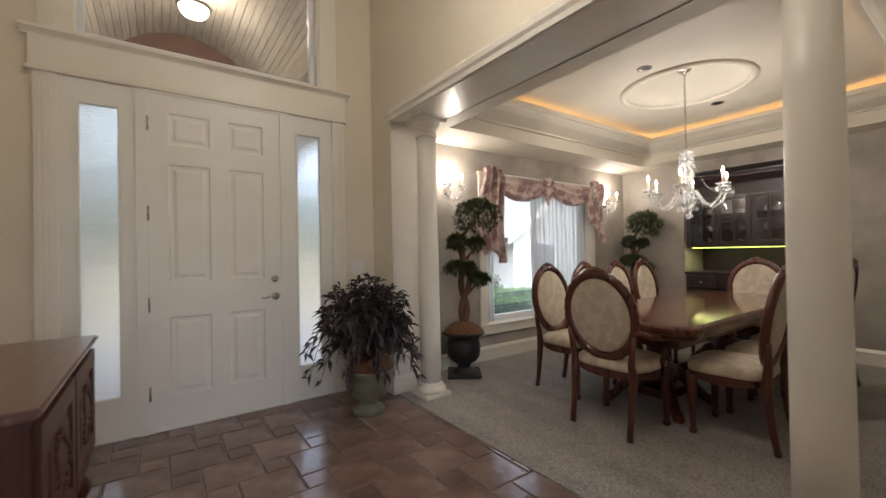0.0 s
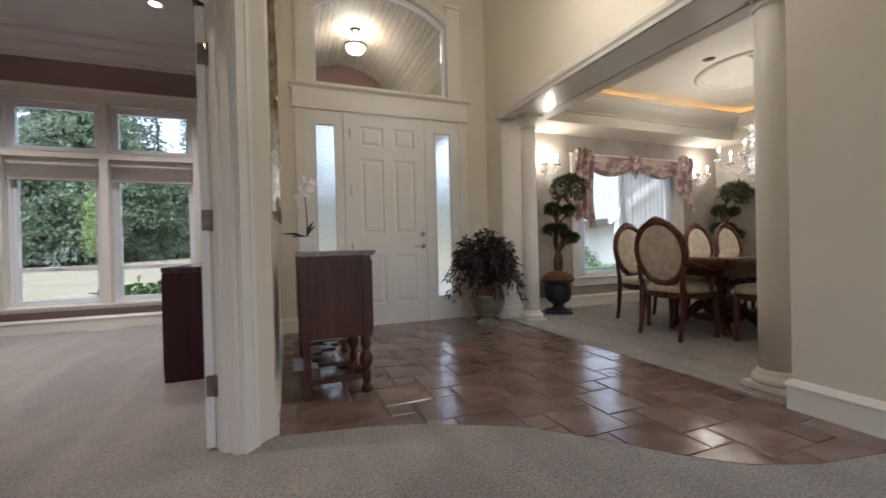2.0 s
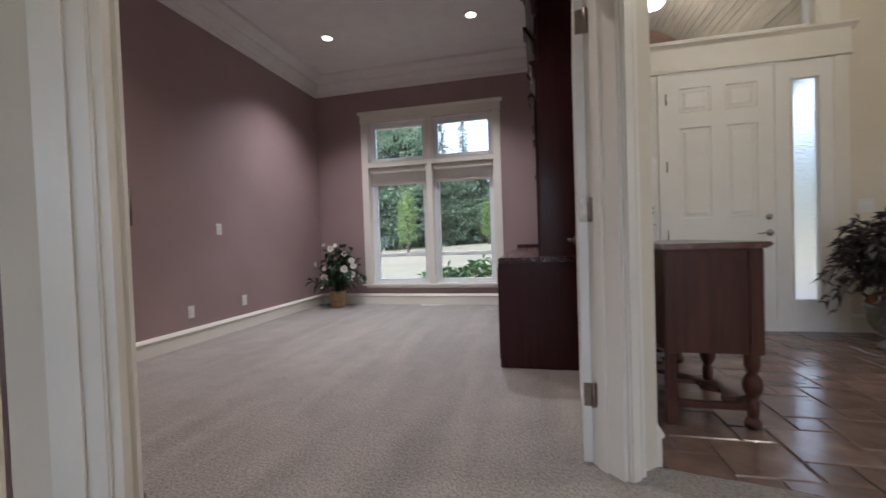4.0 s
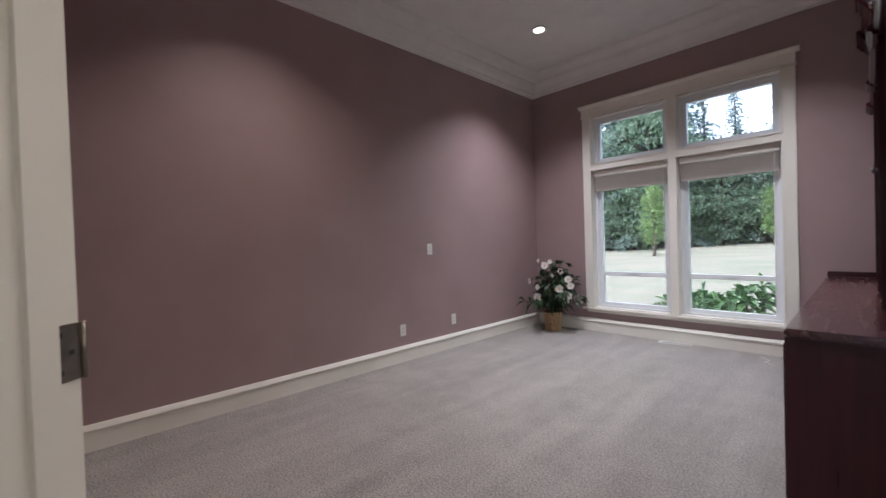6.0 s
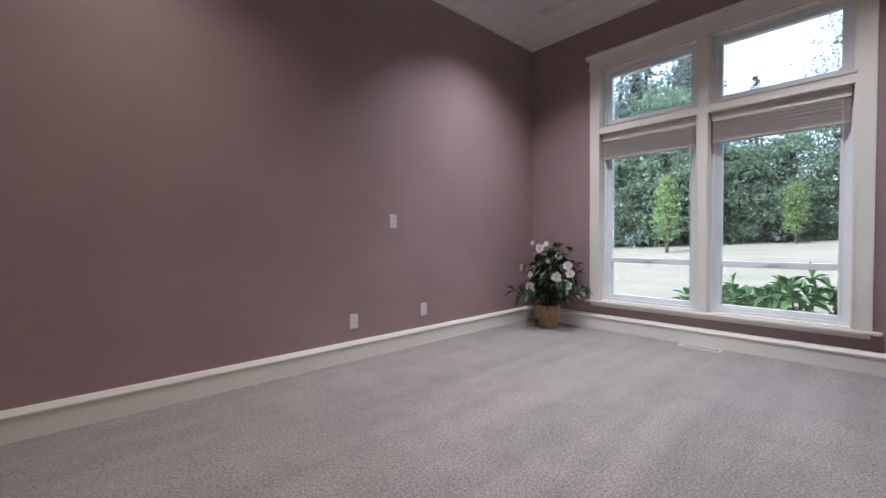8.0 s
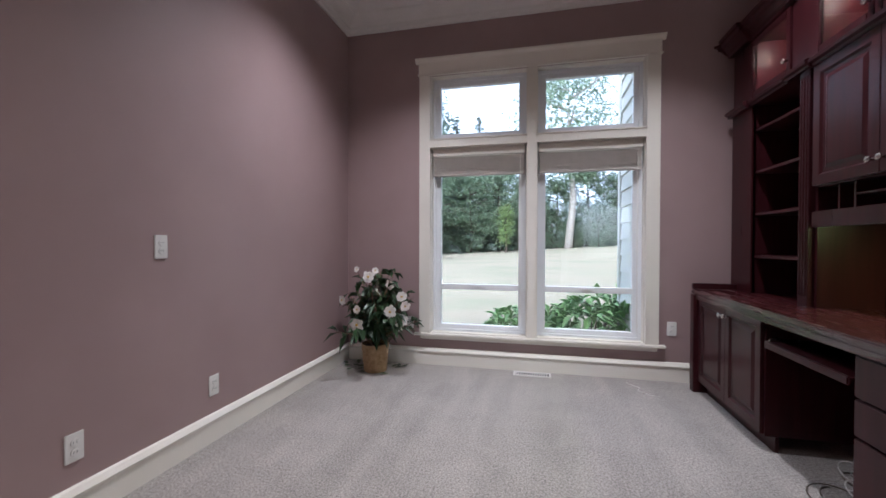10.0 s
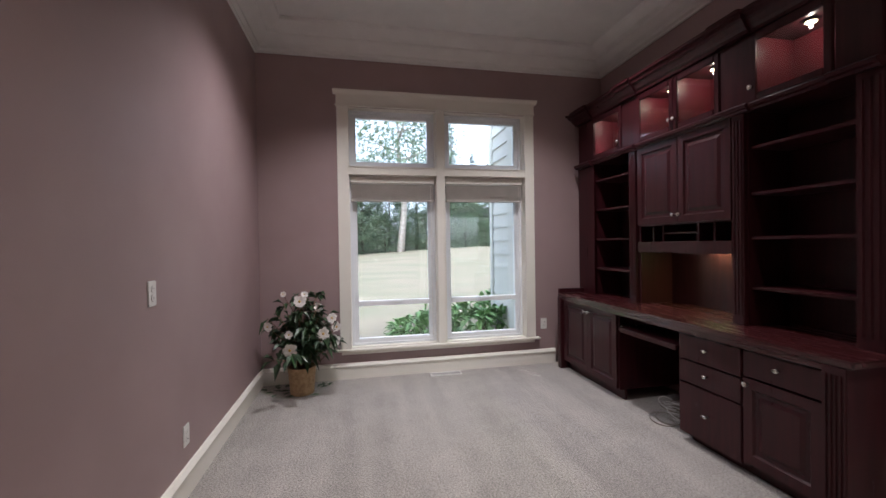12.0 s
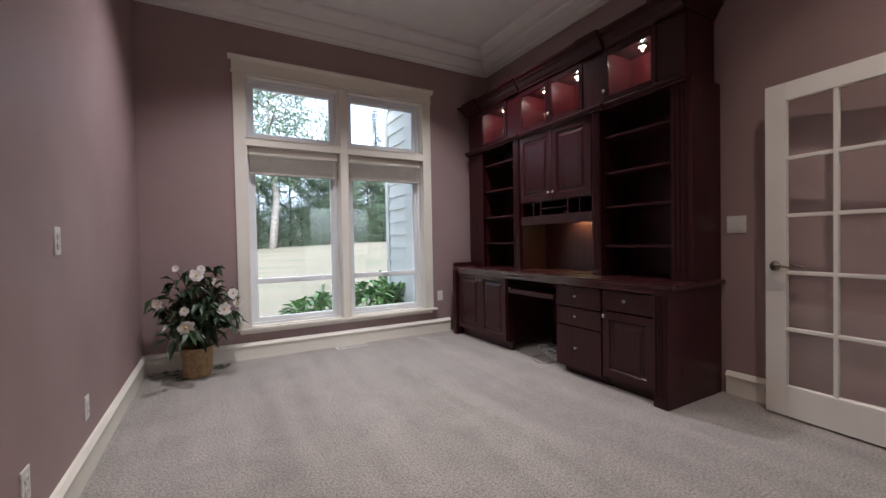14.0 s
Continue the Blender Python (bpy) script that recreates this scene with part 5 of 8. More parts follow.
def topiary(place, turn, label, seed):
    """A twisted-trunk topiary with leaf pads in a black pedestal urn."""
    ob = thing("topiary_tree", label, "potted tree", place, turn, "topiary trees")
    rng = random.Random(seed)
    bm = bmesh.new()
    rbox(bm, -0.17, 0.17, -0.17, 0.17, 0.0, 0.035, 0.006)
    lathe(bm, [(0.13, 0.035), (0.12, 0.05), (0.075, 0.075), (0.065, 0.10), (0.085, 0.125), (0.13, 0.15), (0.165, 0.20), (0.175, 0.28), (0.165, 0.34), (0.16, 0.39), (0.185, 0.41), (0.215, 0.425), (0.22, 0.44), (0.20, 0.45), (0.18, 0.43), (0.02, 0.41)], 36)
    part("urn", bm, M_BLACK, ob, "matt black pedestal urn")
    bm = bmesh.new()
    lathe(bm, [(0.20, 0.415), (0.195, 0.455), (0.16, 0.50), (0.10, 0.535), (0.03, 0.55)], 28, None, 0, lambda a, z: 1 + 0.08 * math.sin(5 * a + 30 * z) + 0.05 * math.sin(11 * a))
    part("moss", bm, M_MOSS, ob, "brown coir moss dome")
    bm = bmesh.new()
    for ph, r0 in ((0.0, 0.034), (2.6, 0.028)):
        pts = []
        for i in range(26):
            t = i / 25
            a = ph + t * 6.0
            w = 0.075 * math.sin(math.pi * min(1, t * 1.25)) * (1 - 0.5 * t)
            pts.append((w * math.cos(a) - 0.03 * t + 0.05 * math.sin(3 * t), w * 0.6 * math.sin(a), 0.52 + 0.90 * t))
        tube(bm, pts, [r0 * (1.15 - 0.4 * i / 25) for i in range(26)], 9)
    pads = ((0.17, 0.0, 1.62, 0.24, 0.18), (-0.04, 0.03, 1.36, 0.10, 0.075), (0.15, 0.02, 1.34, 0.08, 0.05), (-0.02, 0.0, 1.09, 0.17, 0.065), (0.17, -0.03, 0.98, 0.10, 0.045))
    for x, y, z, r, h in pads[1:]:
        tube(bm, [(0.0, 0.0, z - 0.20), (x * 0.5, y * 0.5, z - 0.11), (x, y, z - 0.02)], [0.018, 0.013, 0.008], 7)
    tube(bm, [(-0.02, 0, 1.40), (0.08, 0, 1.52), (0.17, 0, 1.64)], [0.02, 0.014, 0.008], 7)
    part("trunk", bm, M_BARK, ob, "twisted bare brown trunk")
    for x, y, z, r, h in pads:
        bm = bmesh.new()
        sprig_ball(bm, rng, (x, y, z), (r, r, h), int(330 * r / 0.2), 5, 0.066, 0.013, 0.05, 0.45)
        part("leaf_pad", bm, M_LEAF_O, ob)
    return ob


topiary((2.36, 3.53, 0.004), -36, "twisted topiary tree in a black urn by the dining window", 3)
topiary((5.45, 3.42, 0.004), -30, "twisted topiary tree in a black urn in the dining room corner", 8)


def foyer_bush(place):
    ob = thing("potted_bush", "bushy purple-green plant in a weathered celadon pedestal pot beside the column", "potted plant", place)
    rng = random.Random(11)
    bm = bmesh.new()
    lathe(bm, [(0.125, 0.0), (0.13, 0.02), (0.11, 0.04), (0.075, 0.06), (0.065, 0.085), (0.09, 0.11), (0.14, 0.14), (0.17, 0.19), (0.185, 0.25), (0.19, 0.30), (0.205, 0.315), (0.205, 0.345), (0.19, 0.355), (0.175, 0.34), (0.02, 0.32)], 36, None, 0, lambda a, z: 1 + (0.02 * math.sin(14 * a) if 0.12 < z < 0.3 else 0))
    part("pot", bm, M_CELADON, ob, "weathered celadon pedestal pot")
    bm = bmesh.new()
    lathe(bm, [(0.185, 0.33), (0.19, 0.365), (0.16, 0.42), (0.09, 0.45), (0.02, 0.455)], 24, None, 0, lambda a, z: 1 + 0.06 * math.sin(6 * a + 20 * z))
    part("moss", bm, M_MOSS, ob, "reddish coir moss")
    stems, leaves = bmesh.new(), bmesh.new()
    for k in range(46):
        a = rng.uniform(0, 2 * math.pi)
        reach, top = rng.uniform(0.08, 0.40), rng.uniform(0.62, 1.04)
        tip = Vector((reach * math.cos(a), reach * math.sin(a), top - 0.5 * reach))
        mid = Vector((tip.x * 0.4, tip.y * 0.4, top * 0.86))
        end = Vector((tip.x * 1.25, tip.y * 1.25, tip.z - rng.uniform(0.05, 0.32)))
        root = Vector((0.04 * math.cos(a), 0.04 * math.sin(a), 0.43))
        pts = [root, (root + mid) / 2 + Vector((0, 0, 0.05)), mid, tip, end]
        tube(stems, pts, [0.006, 0.005, 0.004, 0.003, 0.002], 5)
        for i in range(20):
            t = rng.uniform(0.32, 1.0) * 3.999
            p = pts[int(t)].lerp(pts[int(t) + 1], t % 1)
            out = Vector((p.x, p.y, 0.0))
            e = (out.normalized() * 0.7 + rand_dir(rng) * 0.9 - Vector((0, 0, 0.25))).normalized()
            leaf(leaves, p, e, rng.uniform(0.07, 0.12), rng.uniform(0.026, 0.04), 0.35)
    sprig_ball(leaves, rng, (0, 0, 0.78), (0.35, 0.35, 0.29), 330, 4, 0.085, 0.030, 0.35, 0.2)
    part("branchwork", stems, M_BARK, ob)
    part("foliage", leaves, M_LEAF_P, ob, "glossy purple-green drooping leaves")
    return ob


foyer_bush((1.17, 3.26, -0.001))


def bloom(bm_p, bm_s, at, way, size, rng, n=7):
    way = way.normalized()
    s = way.orthogonal().normalized()
    u = way.cross(s)
    for ring_n, k, lift in ((n, 1.0, 0.25), (n - 1, 0.7, 0.6)):
        for i in range(ring_n):
            a = 2 * math.pi * (i + rng.uniform(-0.15, 0.15)) / ring_n + k
            d = s * math.cos(a) + u * math.sin(a)
            t = s * -math.sin(a) + u * math.cos(a)
            L, W = size * k * rng.uniform(0.85, 1.1), size * k * 0.42
            pts = [at, at + d * L * 0.45 + t * W + way * lift * L * 0.35, at + d * L * 0.9 + t * W * 0.6 + way * lift * L * 0.5, at + d * L + way * lift * L * 0.42,
                   at + d * L * 0.9 - t * W * 0.6 + way * lift * L * 0.5, at + d * L * 0.45 - t * W + way * lift * L * 0.35, at + d * L * 0.55 + way * lift * L * 0.15]
            vs = [bm_p.verts.new(p) for p in pts]
            for q in range(6):
                bm_p.faces.new((vs[q], vs[(q + 1) % 6], vs[6])).smooth = True
    one = bmesh.new()
    bmesh.ops.create_icosphere(one, subdivisions=1, radius=size * 0.2)
    join(bm_s, one, Matrix.Translation(at + way * size * 0.2))


def camellia(place):
    ob = thing("potted_camellia", "white-flowered camellia in a woven basket in the study corner", "potted plant", place)
    rng = random.Random(21)
    bm = bmesh.new()
    rows = 14
    prof = []
    for i in range(rows + 1):
        z = 0.245 * i / rows
        prof += [(0.100 + 0.022 * i / rows, z), (0.106 + 0.022 * i / rows, z + 0.008)]
    prof += [(0.115, 0.255), (0.105, 0.22), (0.01, 0.21)]
    lathe(bm, prof, 56, None, 0, lambda a, z: 1 + 0.022 * math.sin(28 * a + math.pi * round(z * 57)))
    part("basket", bm, M_WICKER, ob, "woven tan wicker basket")
    bm = bmesh.new()
    lathe(bm, [(0.11, 0.215), (0.10, 0.232), (0.02, 0.238)], 20)
    part("soil", bm, M_BARK, ob)
    stems, leaves = bmesh.new(), bmesh.new()
    tips = []
    for k in range(46):
        a = rng.uniform(0, 2 * math.pi)
        reach, top = rng.uniform(0.05, 0.37), rng.uniform(0.42, 0.93)
        reach *= 1.25 - 0.55 * (top - 0.45) / 0.48
        tip = Vector((reach * math.cos(a), reach * math.sin(a), top))
        pts = [Vector((0.02 * math.cos(a), 0.02 * math.sin(a), 0.23)), Vector((tip.x * 0.25, tip.y * 0.25, 0.23 + 0.5 * (top - 0.23))), tip]
        tube(stems, pts, [0.007, 0.005, 0.003], 6)
        tips.append(tip)
        for i in range(14):
            t = rng.uniform(0.40, 1.0) * 1.999
            p = pts[int(t)].lerp(pts[int(t) + 1], t % 1)
            e = (Vector((p.x, p.y, 0.02)).normalized() * 0.8 + rand_dir(rng) * 0.8).normalized()
            leaf(leaves, p, e, rng.uniform(0.095, 0.145), rng.uniform(0.045, 0.068), 0.4)
    part("branchwork", stems, M_BARK, ob)
    part("foliage", leaves, M_LEAF_D, ob, "glossy dark green leaves")
    petals = (( 0.02, -0.20, 0.88, 0.06), (-0.13, -0.12, 0.94, 0.03), (0.28, -0.08, 0.70, 0.055), (0.21, -0.18, 0.58, 0.06), (0.30, -0.14, 0.50, 0.065), (0.32, -0.10, 0.62, 0.05), (-0.06, -0.26, 0.47, 0.065),
              (-0.26, -0.14, 0.66, 0.045), (-0.07, -0.24, 0.60, 0.04), (0.05, -0.12, 0.93, 0.035), (0.16, -0.05, 0.80, 0.045), (0.27, -0.1, 0.42, 0.03))
    for x, y, z, s in petals:
        bp, bs = bmesh.new(), bmesh.new()
        bloom(bp, bs, Vector((x, y, z)), Vector((x * 0.6, y - 0.25, (z - 0.6) * 0.3)), s * 0.98, rng)
        fl = part("flower", bp, M_PETAL, ob, "open white camellia flower")
        part("stamens", bs, M_STAMEN, fl)
        bm = bmesh.new()
        tube(bm, [(x * 0.3, y * 0.3, z - 0.2), (x * 0.8, y * 0.8, z - 0.07), (x, y, z)], [0.004, 0.003, 0.002], 5)
        part("twig", bm, M_BARK, fl)
    bm = bmesh.new()
    for _ in range(26):
        a, r = rng.uniform(0, 6.28), rng.uniform(0.10, 0.33)
        leaf(bm, Vector((r * math.cos(a), 0.6 * r * math.sin(a) + 0.05, 0.006 + rng.uniform(0, 0.01))), Vector((math.cos(a * 3), math.sin(a * 3), 0.05)), 0.09, 0.045, 0.0, 0.05)
    tagged(part("fallen_leaves", bm, M_LEAF_D), "fallen dark camellia leaves around the basket", "leaves", "", "stuff").matrix_basis = pose(*place)
    return ob


camellia((-4.46, 4.99, 0.0))


def orchid(place):
    ob = thing("potted_orchid", "white orchid in a square white pot on the sideboard", "potted plant", place)
    rng = random.Random(4)
    bm = bmesh.new()
    rbox(bm, -0.058, 0.058, -0.058, 0.058, 0.0, 0.105, 0.008)
    part("pot", bm, M_PLATE, ob, "square white ceramic pot")
    bm = bmesh.new()
    rbox(bm, -0.05, 0.05, -0.05, 0.05, 0.104, 0.108, 0.001)
    part("moss", bm, M_MOSS, ob)
    bm = bmesh.new()
    tube(bm, [(0.0, 0, 0.10), (0.005, 0, 0.25), (-0.005, 0.005, 0.38), (-0.015, 0, 0.46), (0.01, -0.02, 0.54)], [0.004, 0.004, 0.003, 0.003, 0.002], 6)
    part("stem", bm, M_LEAF_D, ob)
    for i, (dx, dy, dz, ln) in enumerate(((-0.9, -0.2, 0.25, 0.19), (0.35, -0.25, 1.0, 0.15), (0.5, 0.3, 0.8, 0.13), (-0.7, -0.6, 0.1, 0.15))):
        bm = bmesh.new()
        leaf(bm, Vector((0, 0, 0.105)), Vector((dx, dy, dz)), ln, 0.045, 0.12, 0.2)
        leaf(bm, Vector((0, 0, 0.103)), Vector((dx, dy, dz)), ln * 0.98, 0.043, 0.12, 0.2)
        part("leaf", bm, M_LEAF_D, ob)
    for x, y, z in ((0.0, -0.02, 0.53), (-0.035, -0.015, 0.47), (0.03, -0.02, 0.46), (-0.06, -0.01, 0.40), (0.0, -0.03, 0.42), (0.045, -0.02, 0.52), (-0.02, 0.02, 0.45), (-0.045, 0.0, 0.35)):
        bp, bs = bmesh.new(), bmesh.new()
        bloom(bp, bs, Vector((x, y, z)), Vector((0.5 + x * 3, -1, 0.1)), 0.032, rng, 5)
        part("flower", bp, M_PETAL, ob, "white orchid flower")
        bs.free()
    return ob


orchid((-0.83, 2.30, 0.903))


# ---- sideboard and mirror in the foyer ----
M_WALNUT = mat("worn_walnut", (0.056, 0.019, 0.012), (0.088, 0.032, 0.019), scale=4, rough=0.42, bump=0.12, bscale=40, stretch=(7, 7, 0.7), coat=0.03, detail=8, spec=0.25)
M_WALNUT_T = mat("waxed_walnut_top", (0.10, 0.042, 0.028), (0.15, 0.070, 0.045), scale=3, rough=0.24, bump=0.06, bscale=30, stretch=(7, 0.7, 7), coat=0.3, detail=8)


def sideboard(place):
    """Front looks along +x; local y from the near end."""
    ob = thing("sideboard", "dark walnut sideboard with carved front, turned legs and serpentine stretchers", "sideboard", place)
    D, L, Z0, Z1 = 0.425, 1.15, 0.365, 0.872
    bm = bmesh.new()
    rbox(bm, 0.0, D, 0.02, L - 0.02, Z0, Z1, 0.005)
    body = part("body", bm, M_WALNUT, ob)
    bm = bmesh.new()
    rbox(bm, -0.02, D + 0.03, -0.02, L + 0.02, Z1 + 0.008, Z1 + 0.030, 0.008)
    rbox(bm, -0.01, D + 0.015, -0.005, L + 0.005, Z1, Z1 + 0.009, 0.003)
    part("top", bm, M_WALNUT_T, ob, "waxed walnut top")
    bm = bmesh.new()
    for xa, xb in ((0.0, 0.05), (D - 0.06, D)):
        bm = bmesh.new()
        rbox(bm, xa, xb, 0.008, 0.022, Z0, Z1, 0.004)
        part("corner_stile", bm, M_WALNUT, body)
    for k in range(2):
        y0 = 0.06 + k * 0.55
        bm = bmesh.new()
        m = pose(D, 0, 0, 0, 0, 90)
        panelled_face(bm, y0, y0 + 0.53, Z0 + 0.03, Z1 - 0.03, -0.016, [(y0 + 0.07, y0 + 0.46, Z0 + 0.10, Z1 - 0.10)], 0.015)
        bm.transform(m)
        dr = part("carved_door", bm, M_WALNUT, ob)
        bm = bmesh.new()
        rng = random.Random(k)
        for i in range(26):
            one = bmesh.new()
            bmesh.ops.create_icosphere(one, subdivisions=1, radius=0.016)
            u = i / 26 * 2 * math.pi
            join(bm, one, pose(D + 0.014, y0 + 0.265 + 0.14 * math.cos(u) * (0.7 + 0.3 * math.cos(3 * u)), (Z0 + Z1) / 2 + 0.11 * math.sin(u)) @ Matrix.Diagonal((0.6, 1.5, 1.0, 1)))
        tagged(part("carving", bm, M_WALNUT, dr), kind="stuff")
    turned = [(0.020, 0.0), (0.034, 0.012), (0.038, 0.03), (0.028, 0.052), (0.020, 0.06), (0.026, 0.066), (0.028, 0.10), (0.028, 0.135), (0.018, 0.145), (0.028, 0.165), (0.040, 0.19), (0.043, 0.22), (0.034, 0.25), (0.020, 0.27), (0.028, 0.285), (0.034, 0.31), (0.034, 0.365)]
    for y in (0.045, L / 2, L - 0.045):
        bm = bmesh.new()
        lathe(bm, turned, 24, pose(D - 0.04, y, 0))
        part("turned_leg", bm, M_WALNUT, ob)
    for y in (0.045, L - 0.045):
        bm = bmesh.new()
        rbox(bm, 0.008, 0.052, y - 0.022, y + 0.022, 0.0, Z0, 0.004)
        part("back_leg", bm, M_WALNUT, ob)
        bm = bmesh.new()
        rbox(bm, 0.052, D - 0.066, y - 0.016, y + 0.016, 0.09, 0.125, 0.004)
        part("end_stretcher", bm, M_WALNUT, ob)
    # pierced serpentine stretchers from the middle of the back to the ends of the front
    for ya, yb in ((0.09, L / 2), (L - 0.09, L / 2)):
        bm = bmesh.new()
        left, right = [], []
        a, b = Vector((D - 0.06, ya, 0.13)), Vector((0.06, yb, 0.13))
        d = (b - a).normalized()
        s = Vector((-d.y, d.x, 0))
        for i in range(37):
            t = i / 36
            w = 0.040 + 0.028 * math.sin(t * 8 * math.pi)
            o = 0.022 * math.sin(t * 4 * math.pi + 0.7)
            c = a.lerp(b, t) + s * o
            left.append(c + s * w), right.append(c - s * w)
        for i in range(36):
            lo = [bm.verts.new(p + Vector((0, 0, z))) for z in (-0.012, 0.012) for p in (left[i], left[i + 1], right[i + 1], right[i])]
            for q in ((0, 1, 2, 3), (7, 6, 5, 4), (0, 4, 5, 1), (2, 6, 7, 3)):
                bm.faces.new([lo[j] for j in q])
        bmesh.ops.remove_doubles(bm, verts=bm.verts[:], dist=0.0002)
        part("serpentine_stretcher", bm, M_WALNUT, ob)
    return ob


sideboard((-0.905, 1.64, -0.001))

M_SILVERGILT = mat("antique_silver_gilt", (0.50, 0.46, 0.38), (0.30, 0.25, 0.17), scale=18, rough=0.3, metal=1.0, bump=0.5, bscale=60, bdist=0.003)
M_MIRROR = mat("mirror_glass", (0.88, 0.88, 0.86), (0.88, 0.88, 0.86), rough=0.02, metal=1.0, bump=0, rvar=0.0)
mr_ = thing("wall_mirror", "tall mirror in an ornate silver-gilt frame above the sideboard", "mirror", (-1.05, 0, 0))
bm = bmesh.new()
Y0, Y1, ZB, ZT, W = 1.74, 2.70, 1.15, 2.48, 0.075
MOLD = [(0.0, 0.0), (0.03, 0.0), (0.045, 0.012), (0.036, 0.03), (0.048, 0.05), (0.03, 0.07), (0.0, 0.075)]
for y0, y1, z0, z1 in ((Y0, Y0 + W, ZB, ZT), (Y1 - W, Y1, ZB, ZT), (Y0 + W, Y1 - W, ZB, ZB + W), (Y0 + W, Y1 - W, ZT - W, ZT)):
    rbox(bm, 0.002, 0.026, y0, y1, z0, z1, 0.004)
    if y1 - y0 < z1 - z0:
        rbox(bm, 0.024, 0.042, y0 + 0.018, y0 + 0.034, z0, z1, 0.006), rbox(bm, 0.024, 0.036, y1 - 0.022, y1 - 0.008, z0, z1, 0.005)
    else:
        rbox(bm, 0.024, 0.042, y0, y1, z0 + 0.018, z0 + 0.034, 0.006), rbox(bm, 0.024, 0.036, y0, y1, z1 - 0.022, z1 - 0.008, 0.005)
part("frame", bm, M_SILVERGILT, mr_)
bm = bmesh.new()
rng = random.Random(2)
for y, z in ((Y0 + 0.03, ZB + 0.03), (Y1 - 0.03, ZB + 0.03), (Y0 + 0.03, ZT - 0.03), (Y1 - 0.03, ZT - 0.03), ((Y0 + Y1) / 2, ZT + 0.03), ((Y0 + Y1) / 2, ZB + 0.02), (Y0 + 0.03, 1.82), (Y1 - 0.03, 1.82)):
    for i in range(9):
        one = bmesh.new()
        bmesh.ops.create_icosphere(one, subdivisions=1, radius=0.020)
        join(bm, one, pose(0.036, y + rng.uniform(-0.06, 0.06), z + rng.uniform(-0.05, 0.05), rng.uniform(0, 90)) @ Matrix.Diagonal((0.6, 1.4, 0.8, 1)))
tagged(part("corner_carving", bm, M_SILVERGILT, mr_), "carved leaf ornaments", kind="stuff")
bm = bmesh.new()
rbox(bm, 0.003, 0.014, Y0 + W - 0.002, Y1 - W + 0.002, ZB + W - 0.002, ZT - W + 0.002, 0.003)
part("glass", bm, M_MIRROR, mr_, "clear bevelled mirror glass")


# ---- dining room ----
M_MAHOG = mat("carved_mahogany", (0.058, 0.012, 0.007), (0.105, 0.026, 0.014), scale=6, rough=0.30, bump=0.15, bscale=60, stretch=(3, 3, 1), coat=0.3, detail=8)
M_MAHOG_TOP = mat("polished_mahogany_top", (0.12, 0.024, 0.011), (0.20, 0.050, 0.021), scale=3, rough=0.10, bump=0.02, bscale=20, stretch=(0.6, 6, 6), coat=0.8, detail=9, rvar=0.03)
M_DAMASK = mat("cream_damask", (0.60, 0.52, 0.40), (0.50, 0.425, 0.32), scale=14, rough=0.75, bump=0.2, bscale=300, bdist=0.0006, lo=0.46, hi=0.54, detail=2.5, sheen=0.3)
M_CRYSTAL = glass("cut_crystal", (1.0, 1.0, 1.0), 0.02, 0, ior=1.50)
M_CRYSTAL.node_tree.nodes["Principled BSDF"].inputs["Transmission Weight"].default_value = 0.94
M_CANDLE = mat("ivory_candle_sleeve", (0.80, 0.74, 0.60), (0.76, 0.70, 0.56), rough=0.5, bump=0)


def ellipse_ring(bm, rx, rz, rad, seg=56, m=None, ribs=0, depth=1.0):
    """A ring in the local x-z plane; ribs give a carved rope edge."""
    sec = 10
    grid = []
    for i in range(seg):
        a = 2 * math.pi * i / seg
        c = Vector((rx * math.cos(a), 0, rz * math.sin(a)))
        out = Vector((math.cos(a) / rx, 0, math.sin(a) / rz)).normalized()
        k = 1.0 + (0.10 * (1 if i % 2 else -1) if ribs else 0)
        row = []
        for j in range(sec):
            b = 2 * math.pi * j / sec
            p = c + out * (rad * math.cos(b) * (k if math.cos(b) > 0 else 1)) + Vector((0, rad * depth * math.sin(b), 0))
            row.append(bm.verts.new(p if m is None else m @ p))
        grid.append(row)
    for i in range(seg):
        for j in range(sec):
            bm.faces.new((grid[i][j], grid[(i + 1) % seg][j], grid[(i + 1) % seg][(j + 1) % sec], grid[i][(j + 1) % sec])).smooth = True


def pad_disc(bm, rx, rz, thick, m, seg=40):
    """A domed oval cushion in the local x-z plane."""
    for s in (-1, 1):
        prev = None
        for k, h in ((1.0, 0.0), (0.97, 0.45), (0.88, 0.75), (0.65, 0.93), (0.3, 1.0)):
            row = [bm.verts.new(m @ Vector((rx * k * math.cos(2 * math.pi * i / seg), s * thick * h, rz * k * math.sin(2 * math.pi * i / seg)))) for i in range(seg)]
            if prev:
                for i in range(seg):
                    bm.faces.new((prev[i], prev[(i + 1) % seg], row[(i + 1) % seg], row[i])).smooth = True
            prev = row
        bm.faces.new(prev).smooth = True
    bmesh.ops.remove_doubles(bm, verts=bm.verts[:], dist=0.0002)


